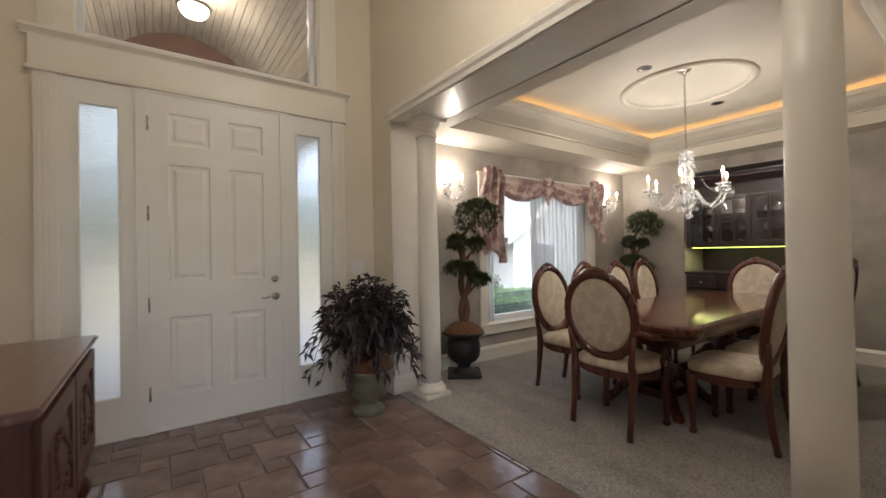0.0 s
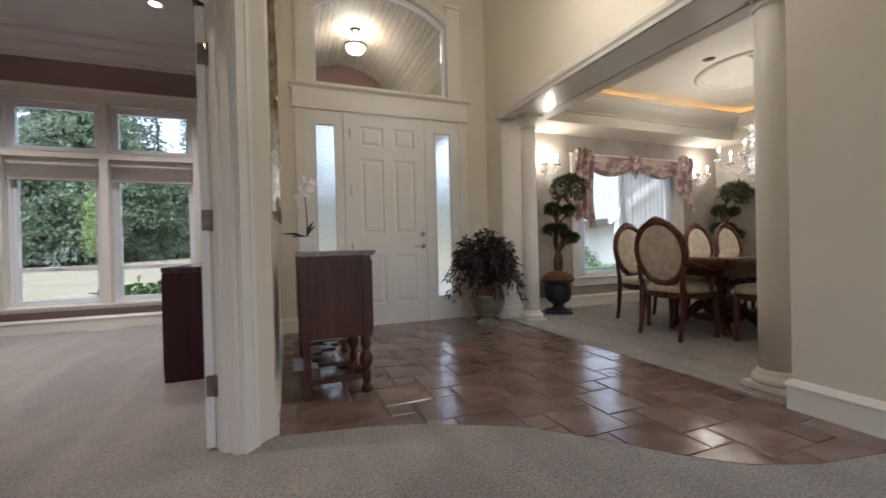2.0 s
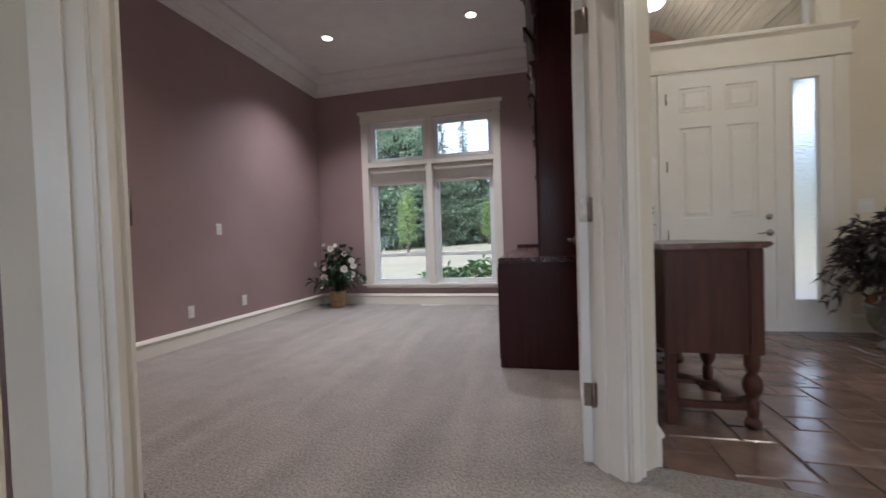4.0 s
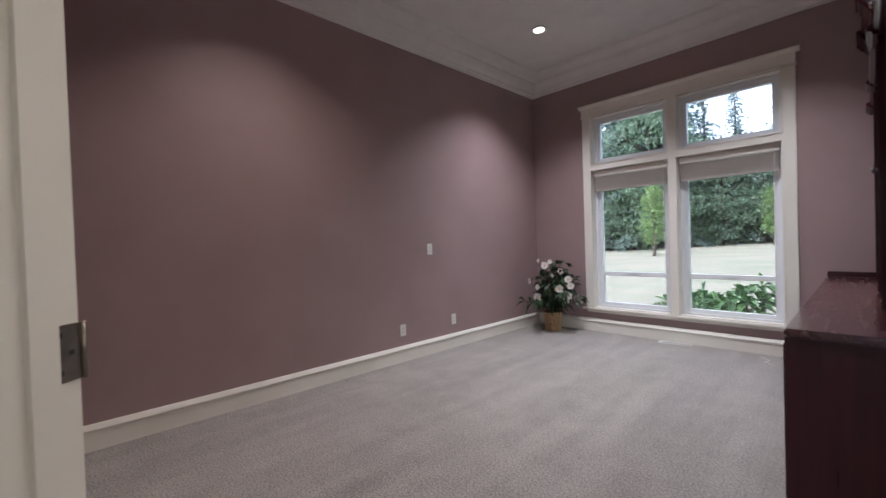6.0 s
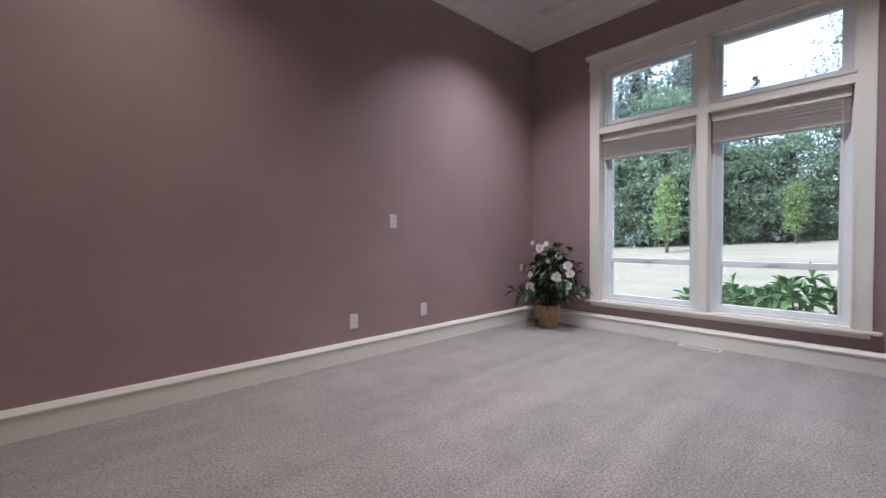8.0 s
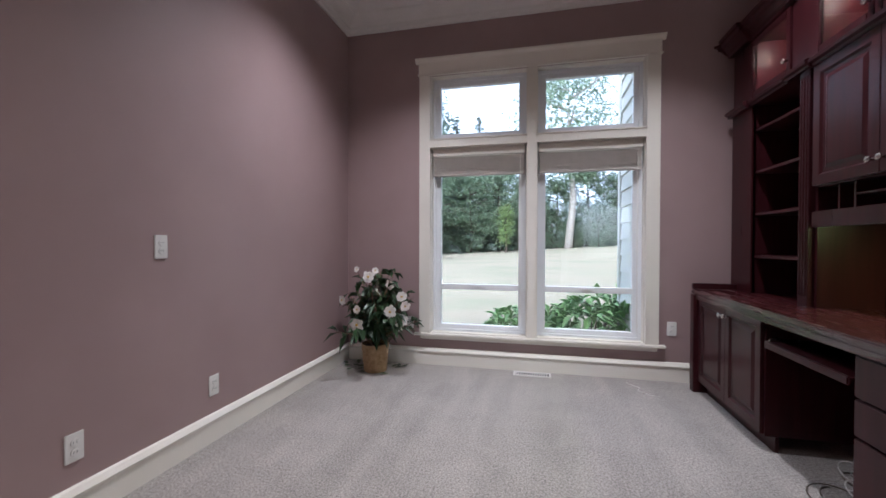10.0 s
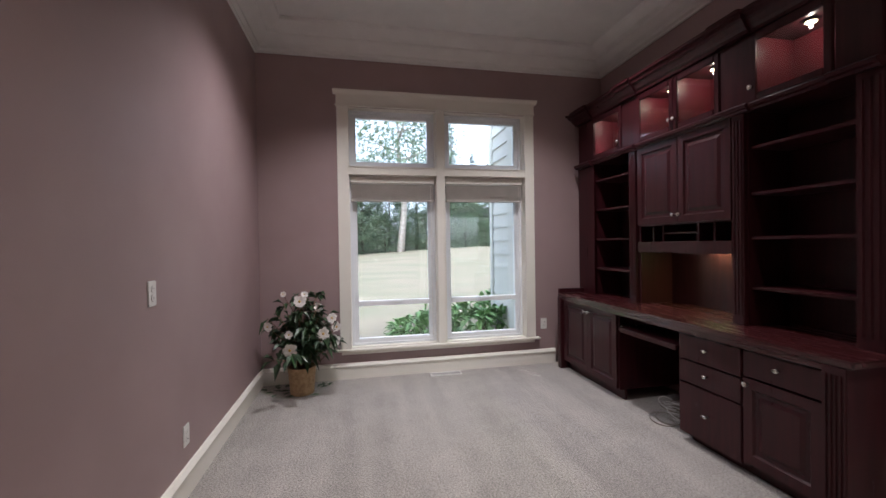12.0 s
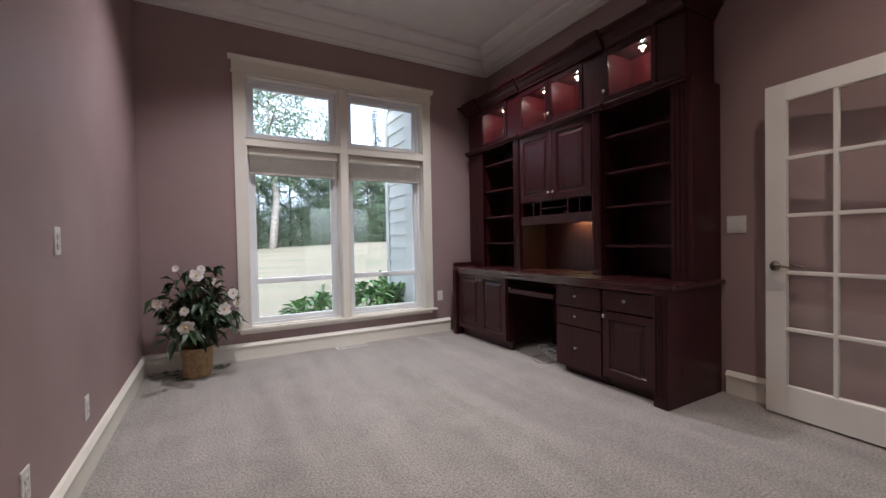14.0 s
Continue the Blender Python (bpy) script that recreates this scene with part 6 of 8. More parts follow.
def dining_chair(arms):
    """Faces +y; the back is behind at -y; origin on the floor under the seat's middle."""
    w = 0.27 if arms else 0.245
    ob = thing("dining_armchair" if arms else "dining_chair", "carved mahogany oval-back %s with cream damask upholstery" % ("armchair" if arms else "side chair"), "chair", group="chairs round the dining table")
    back = pose(0, -0.235, 0.80, 9)
    bm = bmesh.new()
    ellipse_ring(bm, w - 0.012, 0.295, 0.032, 64, back, ribs=1, depth=0.85)
    bf = part("back_frame", bm, M_MAHOG, ob, "oval mahogany frame with rope carving")
    bm = bmesh.new()
    for i in range(15):
        t = (i - 7) / 7
        one = bmesh.new()
        bmesh.ops.create_icosphere(one, subdivisions=1, radius=0.022 + 0.014 * (1 - t * t))
        join(bm, one, back @ pose(0.125 * t, 0.0, 0.300 - 0.045 * t * t + 0.022 * (1 - abs(t))) @ Matrix.Diagonal((1.2, 0.75, 0.85, 1)))
    tagged(part("crest_carving", bm, M_MAHOG, bf), kind="stuff")
    bm = bmesh.new()
    pad_disc(bm, w - 0.035, 0.270, 0.022, back)
    part("backrest", bm, M_DAMASK, ob, "cream damask oval back panel")
    # seat
    outline = []
    for i in range(40):
        a = 2 * math.pi * i / 40
        c, s = math.cos(a), math.sin(a)
        x = w * math.copysign(abs(c) ** 0.55, c) * (1.0 + 0.06 * s)
        y = 0.235 * math.copysign(abs(s) ** 0.55, s) + 0.01
        outline.append((x, y))
    bm = bmesh.new()
    prev = None
    for k, z in ((0.965, 0.425), (1.0, 0.44), (1.0, 0.462), (0.97, 0.485), (0.86, 0.502), (0.55, 0.515), (0.2, 0.518)):
        row = [bm.verts.new((x * k, y * k, z)) for x, y in outline]
        if prev:
            for i in range(40):
                bm.faces.new((prev[i], prev[(i + 1) % 40], row[(i + 1) % 40], row[i])).smooth = True
        else:
            bm.faces.new(row[::-1])
        prev = row
    bm.faces.new(prev).smooth = True
    part("seat", bm, M_DAMASK, ob, "cream damask seat cushion")
    bm = bmesh.new()
    lo = [(x * 0.99, y * 0.99, 0.368 + 0.022 * abs(math.sin(2.0 * i / 40 * 2 * math.pi))) for i, (x, y) in enumerate(outline)]
    ringa, ringb = [bm.verts.new(p) for p in lo], [bm.verts.new((x, y, 0.43)) for x, y in outline]
    ringc, ringd = [bm.verts.new((x * 0.88, y * 0.88, 0.43)) for x, y in outline], [bm.verts.new((p[0] * 0.88, p[1] * 0.88, p[2])) for p in lo]
    for i in range(40):
        j = (i + 1) % 40
        for a, b in ((ringa, ringb), (ringb, ringc), (ringc, ringd), (ringd, ringa)):
            bm.faces.new((a[i], a[j], b[j], b[i]))
    part("seat_frame", bm, M_MAHOG, ob)
    for s in (-1, 1):
        bm = bmesh.new()
        x, y = s * (w - 0.035), 0.19
        lathe(bm, [(0.020, 0.0), (0.026, 0.008), (0.026, 0.03), (0.017, 0.045), (0.017, 0.06), (0.023, 0.075), (0.021, 0.09), (0.022, 0.16), (0.027, 0.27), (0.031, 0.30), (0.024, 0.315), (0.033, 0.335), (0.033, 0.40)], 16, pose(x, y, 0))
        part("leg", bm, M_MAHOG, ob)
        bm = bmesh.new()
        pts = [(s * (w - 0.05), -0.265, 0.0), (s * (w - 0.05), -0.245, 0.12), (s * (w - 0.045), -0.225, 0.28), (s * (w - 0.045), -0.215, 0.40), (s * (w - 0.05), -0.225, 0.50), (s * (w - 0.035), -0.232, 0.58), (s * (w - 0.02), -0.238, 0.68)]
        tube(bm, pts, [0.021, 0.021, 0.025, 0.029, 0.025, 0.020, 0.016], 8)
        part("leg", bm, M_MAHOG, ob)
        if arms:
            bm = bmesh.new()
            tube(bm, [(s * (w - 0.01), -0.235, 0.72), (s * (w + 0.03), -0.12, 0.675), (s * (w + 0.045), 0.0, 0.66), (s * (w + 0.04), 0.10, 0.665), (s * (w + 0.03), 0.145, 0.645)], [0.019, 0.021, 0.024, 0.026, 0.022], 9)
            tube(bm, [(s * (w + 0.035), 0.13, 0.655), (s * (w + 0.03), 0.09, 0.59), (s * (w + 0.02), 0.06, 0.52), (s * (w - 0.005), 0.075, 0.45), (s * (w - 0.015), 0.09, 0.40)], [0.021, 0.019, 0.018, 0.020, 0.020], 9)
            part("arm", bm, M_MAHOG, ob, "scrolled mahogany arm")
    return ob


arm = dining_chair(True)
arm.matrix_basis = pose(2.55, 1.92, 0.004, 0, 0, -90)
copy_thing(arm, pose(5.10, 1.92, 0.004, 0, 0, 90))
side = dining_chair(False)
side.matrix_basis = pose(2.88, 2.57, 0.004, 0, 0, 180)
for x, y, a in ((3.47, 2.58, 179), (4.05, 2.57, 181), (4.63, 2.58, 180), (2.98, 1.34, 3), (3.54, 1.31, 0), (4.10, 1.32, -2), (4.66, 1.31, 1)):
    copy_thing(side, pose(x, y, 0.004, 0, 0, a))


def dining_table(x0, x1, y0, y1):
    ob = thing("dining_table", "long polished mahogany table with carved edge on two pedestals", "table", ((x0 + x1) / 2, (y0 + y1) / 2, 0.004))
    hx, hy = (x1 - x0) / 2, (y1 - y0) / 2

    def outline(inset):
        pts = []
        r, n = 0.16, 7
        for cx, cy, a0 in ((hx - r, hy - r, 0), (-hx + r, hy - r, 90), (-hx + r, -hy + r, 180), (hx - r, -hy + r, 270)):
            for i in range(n):
                a = radians(a0 + 90 * i / (n - 1))
                k = r - inset
                k *= 1 - 0.10 * math.sin(2 * (a - radians(a0))) ** 2
                pts.append((cx + k * math.cos(a), cy + k * math.sin(a)))
        return pts

    bm = bmesh.new()
    prev = None
    prof = [(0.05, 0.655), (0.035, 0.665), (0.028, 0.690), (0.008, 0.70), (0.0, 0.712), (0.0, 0.735), (0.010, 0.745), (0.018, 0.75), (0.030, 0.757)]
    n = len(outline(0))
    for ins, z in prof:
        row = [bm.verts.new((x, y, z)) for x, y in outline(ins)]
        if prev:
            for i in range(n):
                bm.faces.new((prev[i], prev[(i + 1) % n], row[(i + 1) % n], row[i])).material_index = 0
        else:
            bm.faces.new(row[::-1])
        prev = row
    bm.faces.new(prev).material_index = 1
    part("tabletop", bm, (M_MAHOG, M_MAHOG_TOP), ob, "polished mahogany top with gadrooned edge")
    bm = bmesh.new()
    for side_ in (-1, 1):
        for i in range(int(2 * (hx - 0.17) / 0.03)):
            x = -hx + 0.17 + 0.03 * i
            one = bmesh.new()
            bmesh.ops.create_icosphere(one, subdivisions=1, radius=0.0105)
            join(bm, one, pose(x, side_ * (hy - 0.006), 0.742) @ Matrix.Diagonal((1.1, 0.8, 0.8, 1)))
        for i in range(int(2 * (hy - 0.17) / 0.03)):
            y = -hy + 0.17 + 0.03 * i
            one = bmesh.new()
            bmesh.ops.create_icosphere(one, subdivisions=1, radius=0.0105)
            join(bm, one, pose(side_ * (hx - 0.006), y, 0.742) @ Matrix.Diagonal((0.8, 1.1, 0.8, 1)))
    part("gadroon_edge", bm, mat("worn_gilt_edge", (0.16, 0.075, 0.035), (0.10, 0.04, 0.02), scale=30, rough=0.3, bump=0.1), ob)
    bm = bmesh.new()
    wall_mesh(bm, -hx + 0.16, hx - 0.16, 0.575, 0.654, -hy + 0.15, -hy + 0.175, [], on_y), wall_mesh(bm, -hx + 0.16, hx - 0.16, 0.575, 0.654, hy - 0.175, hy - 0.15, [], on_y)
    wall_mesh(bm, -hy + 0.175, hy - 0.175, 0.575, 0.654, -hx + 0.16, -hx + 0.185, [], on_x), wall_mesh(bm, -hy + 0.175, hy - 0.175, 0.575, 0.654, hx - 0.185, hx - 0.16, [], on_x)
    part("apron", bm, (M_MAHOG, M_MAHOG, M_MAHOG), ob)
    for cx in (-hx * 0.52, hx * 0.52):
        bm = bmesh.new()
        lathe(bm, [(0.10, 0.17), (0.13, 0.20), (0.145, 0.26), (0.12, 0.33), (0.075, 0.36), (0.095, 0.38), (0.08, 0.42), (0.09, 0.50), (0.13, 0.56), (0.15, 0.60), (0.20, 0.62), (0.20, 0.654)], 28, pose(cx, 0, 0), 0, lambda a, z: 1 + (0.05 * math.sin(9 * a) if 0.2 < z < 0.34 else 0))
        ped = part("pedestal", bm, M_MAHOG, ob)
        for k in range(4):
            a = radians(45 + 90 * k)
            c, s = math.cos(a), math.sin(a)
            bm = bmesh.new()
            tube(bm, [(cx + r * c, s * r, z) for r, z in ((0.06, 0.26), (0.16, 0.25), (0.26, 0.16), (0.34, 0.075), (0.40, 0.045), (0.43, 0.05))], [0.05, 0.05, 0.042, 0.036, 0.044, 0.03], 10)
            part("foot", bm, M_MAHOG, ped)
        bm = bmesh.new()
        rbox(bm, cx - 0.17, cx + 0.17, -0.17, 0.17, 0.10, 0.165, 0.02)
        part("plinth", bm, M_MAHOG, ped)
    return ob


dining_table(2.47, 5.06, 1.39, 2.44)


# china hutch in the recess
M_DARKWOOD = mat("dark_espresso_wood", (0.016, 0.006, 0.005), (0.028, 0.011, 0.009), scale=5, rough=0.32, bump=0.08, stretch=(7, 7, 0.7), coat=0.3)
hu = thing("china_hutch", "dark built-in china hutch with glazed doors and a lit counter", "china cabinet", (5.84, 2.88, 0.0), -90)
HW = 1.52
bm = bmesh.new()
carcass(bm, 0.0, HW, 0.004, 0.90, 0.56)
part("base_body", bm, M_DARKWOOD, hu)
for k in range(4):
    x0, x1 = 0.02 + k * 0.37, 0.02 + (k + 1) * 0.37
    bm = bmesh.new()
    panelled_face(bm, x0 + 0.004, x1 - 0.004, 0.10, 0.70, -0.02, [(x0 + 0.06, x1 - 0.06, 0.16, 0.64)], 0.019)
    part("door", bm, M_DARKWOOD, hu)
    bm = bmesh.new()
    rbox(bm, x0 + 0.004, x1 - 0.004, -0.02, -0.001, 0.72, 0.88, 0.004)
    dr = part("drawer", bm, M_DARKWOOD, hu)
    knob(dr, (x0 + x1) / 2, -0.02, 0.80)
bm = bmesh.new()
rbox(bm, -0.01, HW + 0.01, -0.035, 0.58, 0.902, 0.935, 0.006)
part("counter", bm, M_DARKWOOD, hu)
bm = bmesh.new()
rbox(bm, 0.0, HW, 0.55, 0.565, 0.937, 1.285, 0.002)
part("back_panel", bm, M_DARKWOOD, hu)
bm = bmesh.new()
for xa in (0.0, 0.38, 0.76, 1.14, HW - 0.02):
    box(bm, xa, xa + 0.02, 0.06, 0.565, 1.29, 2.05)
box(bm, 0.0, HW, 0.06, 0.565, 1.27, 1.29), box(bm, 0.0, HW, 0.06, 0.565, 2.05, 2.07), box(bm, 0.02, HW - 0.02, 0.55, 0.565, 1.29, 2.05)
part("upper_body", bm, M_DARKWOOD, hu)
for k in range(4):
    x0, x1 = k * 0.38 + 0.004, (k + 1) * 0.38 - 0.004
    bm = bmesh.new()
    f = 0.05
    for a, b, c, d in ((x0, x0 + f, 1.295, 1.93), (x1 - f, x1, 1.295, 1.93), (x0 + f, x1 - f, 1.295, 1.345), (x0 + f, x1 - f, 1.88, 1.93)):
        rbox(bm, a, b, 0.035, 0.058, c, d, 0.004)
    dr = part("glass_door", bm, M_DARKWOOD, hu)
    bm = bmesh.new()
    xm = (x0 + x1) / 2
    rbox(bm, xm - 0.008, xm + 0.008, 0.038, 0.056, 1.345, 1.88, 0.003), rbox(bm, x0 + f, xm - 0.008, 0.038, 0.056, 1.60, 1.616, 0.003), rbox(bm, xm + 0.008, x1 - f, 0.038, 0.056, 1.60, 1.616, 0.003)
    part("muntin", bm, M_DARKWOOD, dr)
    bm = bmesh.new()
    box(bm, x0 + f - 0.003, x1 - f + 0.003, 0.045, 0.049, 1.343, 1.882)
    part("pane", bm, M_CABGLASS, dr).visible_shadow = False
    for z in (1.48, 1.70):
        bm = bmesh.new()
        box(bm, x0 + 0.02, x1 - 0.02, 0.09, 0.545, z, z + 0.008)
        part("glass_shelf", bm, M_CABGLASS, hu)
bm = bmesh.new()
rbox(bm, 0.0, HW, 0.04, 0.06, 1.935, 2.07, 0.003)
extrude_profile(bm, [(p, q * 1.2) for p, q in COR], (0.0, 0.06, 2.07), (HW, 0.06, 2.07), (0, -1, 0))
part("cornice", bm, M_DARKWOOD, hu)
bm = bmesh.new()
box(bm, 0.06, HW - 0.06, 0.075, 0.09, 1.258, 1.2685)
part("counter_light", bm, glow("green_gold_strip", (0.75, 0.85, 0.12), 1.3), hu, "thin lit strip under the glazed doors")
strip = new("counter_strip_lamp", bpy.data.lights.new("counter_strip_lamp", "AREA"))
strip.data.shape, strip.data.size, strip.data.size_y, strip.data.energy, strip.data.color = 'RECTANGLE', 1.4, 0.03, 1.2, (1.0, 0.9, 0.35)
strip.matrix_world = pose(5.94, 2.12, 1.25, 0, 0, 90)
point_lamp("hutch_bulb", (6.15, 2.43, 1.98), 1.2, radius=0.02), point_lamp("hutch_bulb", (6.15, 1.93, 1.98), 1.2, radius=0.02)
bm = bmesh.new()
rng = random.Random(9)
for k in range(4):
    for z in (1.295, 1.488, 1.708):
        for i in range(4):
            r, h = rng.uniform(0.02, 0.04), rng.uniform(0.05, 0.11)
            lathe(bm, [(r * 0.6, 0), (r, h * 0.4), (r * 0.9, h)], 10, pose(0.10 + k * 0.38 + i * 0.065, 0.25 + 0.1 * (i % 2), z + 0.001))
tagged(part("glassware", bm, M_CRYSTAL), "clear glassware on the shelves of the hutch", "glassware", "", "stuff").matrix_basis = pose(5.84, 2.88, 0, 0, 0, -90)


# crystal lights
def drop(bm, at, size, tall=1.8):
    one = bmesh.new()
    bmesh.ops.create_icosphere(one, subdivisions=1, radius=size)
    join(bm, one, Matrix.Translation(at) @ Matrix.Diagonal((0.75, 0.75, tall, 1)))


def candle_arm(parent, a, reach, base_z, cup_z, centre, drops=10, root=0.03):
    c, s = math.cos(a), math.sin(a)
    cx, cy = centre
    bm = bmesh.new()
    tube(bm, [(cx + r * c, cy + r * s, z) for r, z in ((root, base_z + 0.06), (root + reach * 0.18, base_z + 0.08), (root + reach * 0.38, base_z - 0.02), (root + reach * 0.62, base_z - 0.06), (root + reach * 0.86, base_z - 0.01), (root + reach, cup_z))], [0.010, 0.011, 0.012, 0.012, 0.010, 0.009], 8)
    arm_ob = part("arm", bm, M_CRYSTAL, parent, "curved cut-crystal arm")
    x, y = cx + (root + reach) * c, cy + (root + reach) * s
    bm = bmesh.new()
    lathe(bm, [(0.012, 0.0), (0.030, 0.008), (0.050, 0.022), (0.052, 0.028), (0.02, 0.022), (0.016, 0.03)], 18, pose(x, y, cup_z), 0, lambda t, z: 1 + 0.07 * math.cos(9 * t))
    part("drip_pan", bm, M_CRYSTAL, arm_ob)
    bm = bmesh.new()
    lathe(bm, [(0.011, 0.0), (0.011, 0.075), (0.008, 0.080)], 12, pose(x, y, cup_z + 0.03))
    part("candle", bm, M_CANDLE, arm_ob, "ivory candle sleeve")
    bm = bmesh.new()
    lathe(bm, [(0.005, 0.0), (0.010, 0.014), (0.009, 0.024), (0.004, 0.042), (0.001, 0.050)], 12, pose(x, y, cup_z + 0.111))
    part("flame_bulb", bm, M_BULB, arm_ob, "lit flame-shaped bulb")
    bm = bmesh.new()
    for i in range(drops):
        t = 2 * math.pi * i / drops
        px, py = x + 0.048 * math.cos(t), y + 0.048 * math.sin(t)
        drop(bm, Vector((px, py, cup_z + 0.005)), 0.005, 1.0), drop(bm, Vector((px, py, cup_z - 0.022)), 0.008, 2.2)
    for i in range(12):
        r = root + reach * (0.1 + 0.85 * i / 11)
        drop(bm, Vector((cx + r * c, cy + r * s, base_z + 0.02 - 0.085 * math.sin(math.pi * i / 11))), 0.006, 1.2)
    tagged(part("crystal_drops", bm, M_CRYSTAL, arm_ob), kind="stuff")
    return x, y


ch = thing("chandelier", "lit crystal chandelier with candle arms hanging on a chain", "chandelier", (DOME[0], DOME[1], 0))
ch.matrix_basis = pose(DOME[0], DOME[1], -0.014) @ Matrix.Scale(1.07, 4)
bm = bmesh.new()
pr = [(0.004, 1.475), (0.020, 1.485), (0.028, 1.505), (0.015, 1.53), (0.030, 1.545), (0.060, 1.565), (0.070, 1.59), (0.040, 1.62), (0.028, 1.64), (0.050, 1.665), (0.055, 1.70), (0.030, 1.73), (0.022, 1.76), (0.045, 1.79), (0.060, 1.83), (0.050, 1.87), (0.026, 1.90), (0.030, 1.93), (0.055, 1.955), (0.06, 1.97), (0.025, 1.985), (0.02, 2.01), (0.05, 2.05), (0.035, 2.055), (0.012, 2.03)]
lathe(bm, pr, 20, None, 0, lambda a, z: 1 + 0.06 * math.cos(10 * a))
part("baluster", bm, M_CRYSTAL, ch, "cut-crystal stem")
bm = bmesh.new()
tube(bm, [(0, 0, 1.50), (0, 0, 2.06)], 0.006, 8)
part("rod", bm, M_NICKEL, ch)
bm = bmesh.new()
for i in range(21):
    a = 0 if i % 2 else math.pi / 2
    z = 2.075 + 0.034 * i
    tube(bm, [(0.008 * math.cos(a) * math.cos(t), 0.008 * math.sin(a) * math.cos(t), z + 0.022 * math.sin(t)) for t in (2 * math.pi * k / 10 for k in range(11))], 0.0022, 5)
part("chain", bm, M_NICKEL, ch)
bm = bmesh.new()
lathe(bm, [(0.055, 2.786), (0.06, 2.775), (0.05, 2.76), (0.015, 2.75), (0.01, 2.73)], 20)
part("ceiling_rose", bm, M_NICKEL, ch)
for k in range(6):
    a = radians(15 + 60 * k)
    x, y = candle_arm(ch, a, 0.29, 1.61, 1.69, (0, 0), 9)
    bm = bmesh.new()
    for i in range(16):
        t = i / 15
        r = 0.06 + (0.30 - 0.06) * t
        drop(bm, Vector((r * math.cos(a), r * math.sin(a), 1.95 - 0.25 * t - 0.11 * math.sin(math.pi * t))), 0.0065, 1.0)
    tagged(part("bead_swag", bm, M_CRYSTAL, ch), kind="stuff")
bm = bmesh.new()
for rr_, z, n in ((0.075, 1.56, 12), (0.06, 1.66, 10), (0.06, 1.94, 12), (0.035, 1.50, 8), (0.055, 2.03, 10)):
    for i in range(n):
        a = 2 * math.pi * i / n
        drop(bm, Vector((rr_ * math.cos(a), rr_ * math.sin(a), z - 0.025)), 0.009, 2.3)
drop(bm, Vector((0, 0, 1.462)), 0.016, 1.1)
tagged(part("hanging_prisms", bm, M_CRYSTAL, ch), kind="stuff")
for k in range(3):
    a = radians(15 + 120 * k)
    point_lamp("chandelier_bulbs", (DOME[0] + 0.34 * math.cos(a), DOME[1] + 0.34 * math.sin(a), 1.995), 4.6, (1.0, 0.86, 0.68), 0.012)


def sconce(place):
    ob = thing("wall_sconce", "lit two-candle crystal wall sconce beside the dining window", "wall sconce", place, group="dining sconces")
    bm = bmesh.new()
    lathe(bm, [(0.055, 0.0), (0.05, 0.012), (0.025, 0.02), (0.015, 0.06)], 20, pose(0, 0, 0, 90))
    part("backplate", bm, M_NICKEL, ob)
    for a in (-135, -45):
        candle_arm(ob, radians(a), 0.12, -0.03, 0.03, (0, -0.05), 9, 0.02)
    bm = bmesh.new()
    for i in range(26):
        a = math.pi + math.pi * i / 25
        drop(bm, Vector((0.10 * math.cos(a), -0.04 + 0.07 * math.sin(a), -0.06 - 0.05 * (1 - abs(math.cos(a))))), 0.009, 2.2)
    for i in range(8):
        drop(bm, Vector((0.02 * math.cos(i), -0.06, -0.10 - 0.012 * i)), 0.011, 1.4)
    tagged(part("hanging_prisms", bm, M_CRYSTAL, ob), kind="stuff")
    point_lamp("sconce_bulbs", (place[0], place[1] - 0.15, place[2] + 0.21), 3.6, (1.0, 0.84, 0.64), 0.018)
    return ob


sconce((2.38, 3.80, 1.93))
sconce((5.33, 3.80, 1.93))


# ---- dining window, sheers and valance ----
dw = thing("window_3", "white cased picture window with a deep sill behind sheer curtains", "window", kind="structure")
bm = bmesh.new()
for x0, x1 in ((2.82, 2.93), (4.93, 5.04)):
    rbox(bm, x0, x1, 3.775, 3.802, 0.423, 2.059, 0.004)
rbox(bm, 2.82, 5.04, 3.775, 3.802, 2.06, 2.16, 0.004), rbox(bm, 2.80, 5.06, 3.76, 3.802, 2.16, 2.20, 0.006)
rbox(bm, 2.82, 5.04, 3.772, 3.802, 0.30, 0.40, 0.004)
part("casing", bm, M_WHITE, dw)
bm = bmesh.new()
rbox(bm, 2.80, 5.06, 3.75, 4.20, 0.40, 0.422, 0.006)
part("sill", bm, M_WHITE, dw)
bm = bmesh.new()
for x0, x1, z0, z1 in ((2.935, 3.0, 0.425, 2.055), (4.86, 4.925, 0.425, 2.055), (3.0, 4.86, 0.425, 0.49), (3.0, 4.86, 1.99, 2.055), (3.90, 3.95, 0.49, 1.99)):
    rbox(bm, x0, x1, 3.91, 3.97, z0, z1, 0.004)
fr3 = part("window_frame", bm, M_VINYL, dw)
for x0, x1 in ((3.0, 3.90), (3.95, 4.86)):
    bm = bmesh.new()
    box(bm, x0, x1, 3.938, 3.944, 0.49, 1.99)
    part("pane", bm, M_GLASS, fr3).visible_shadow = False


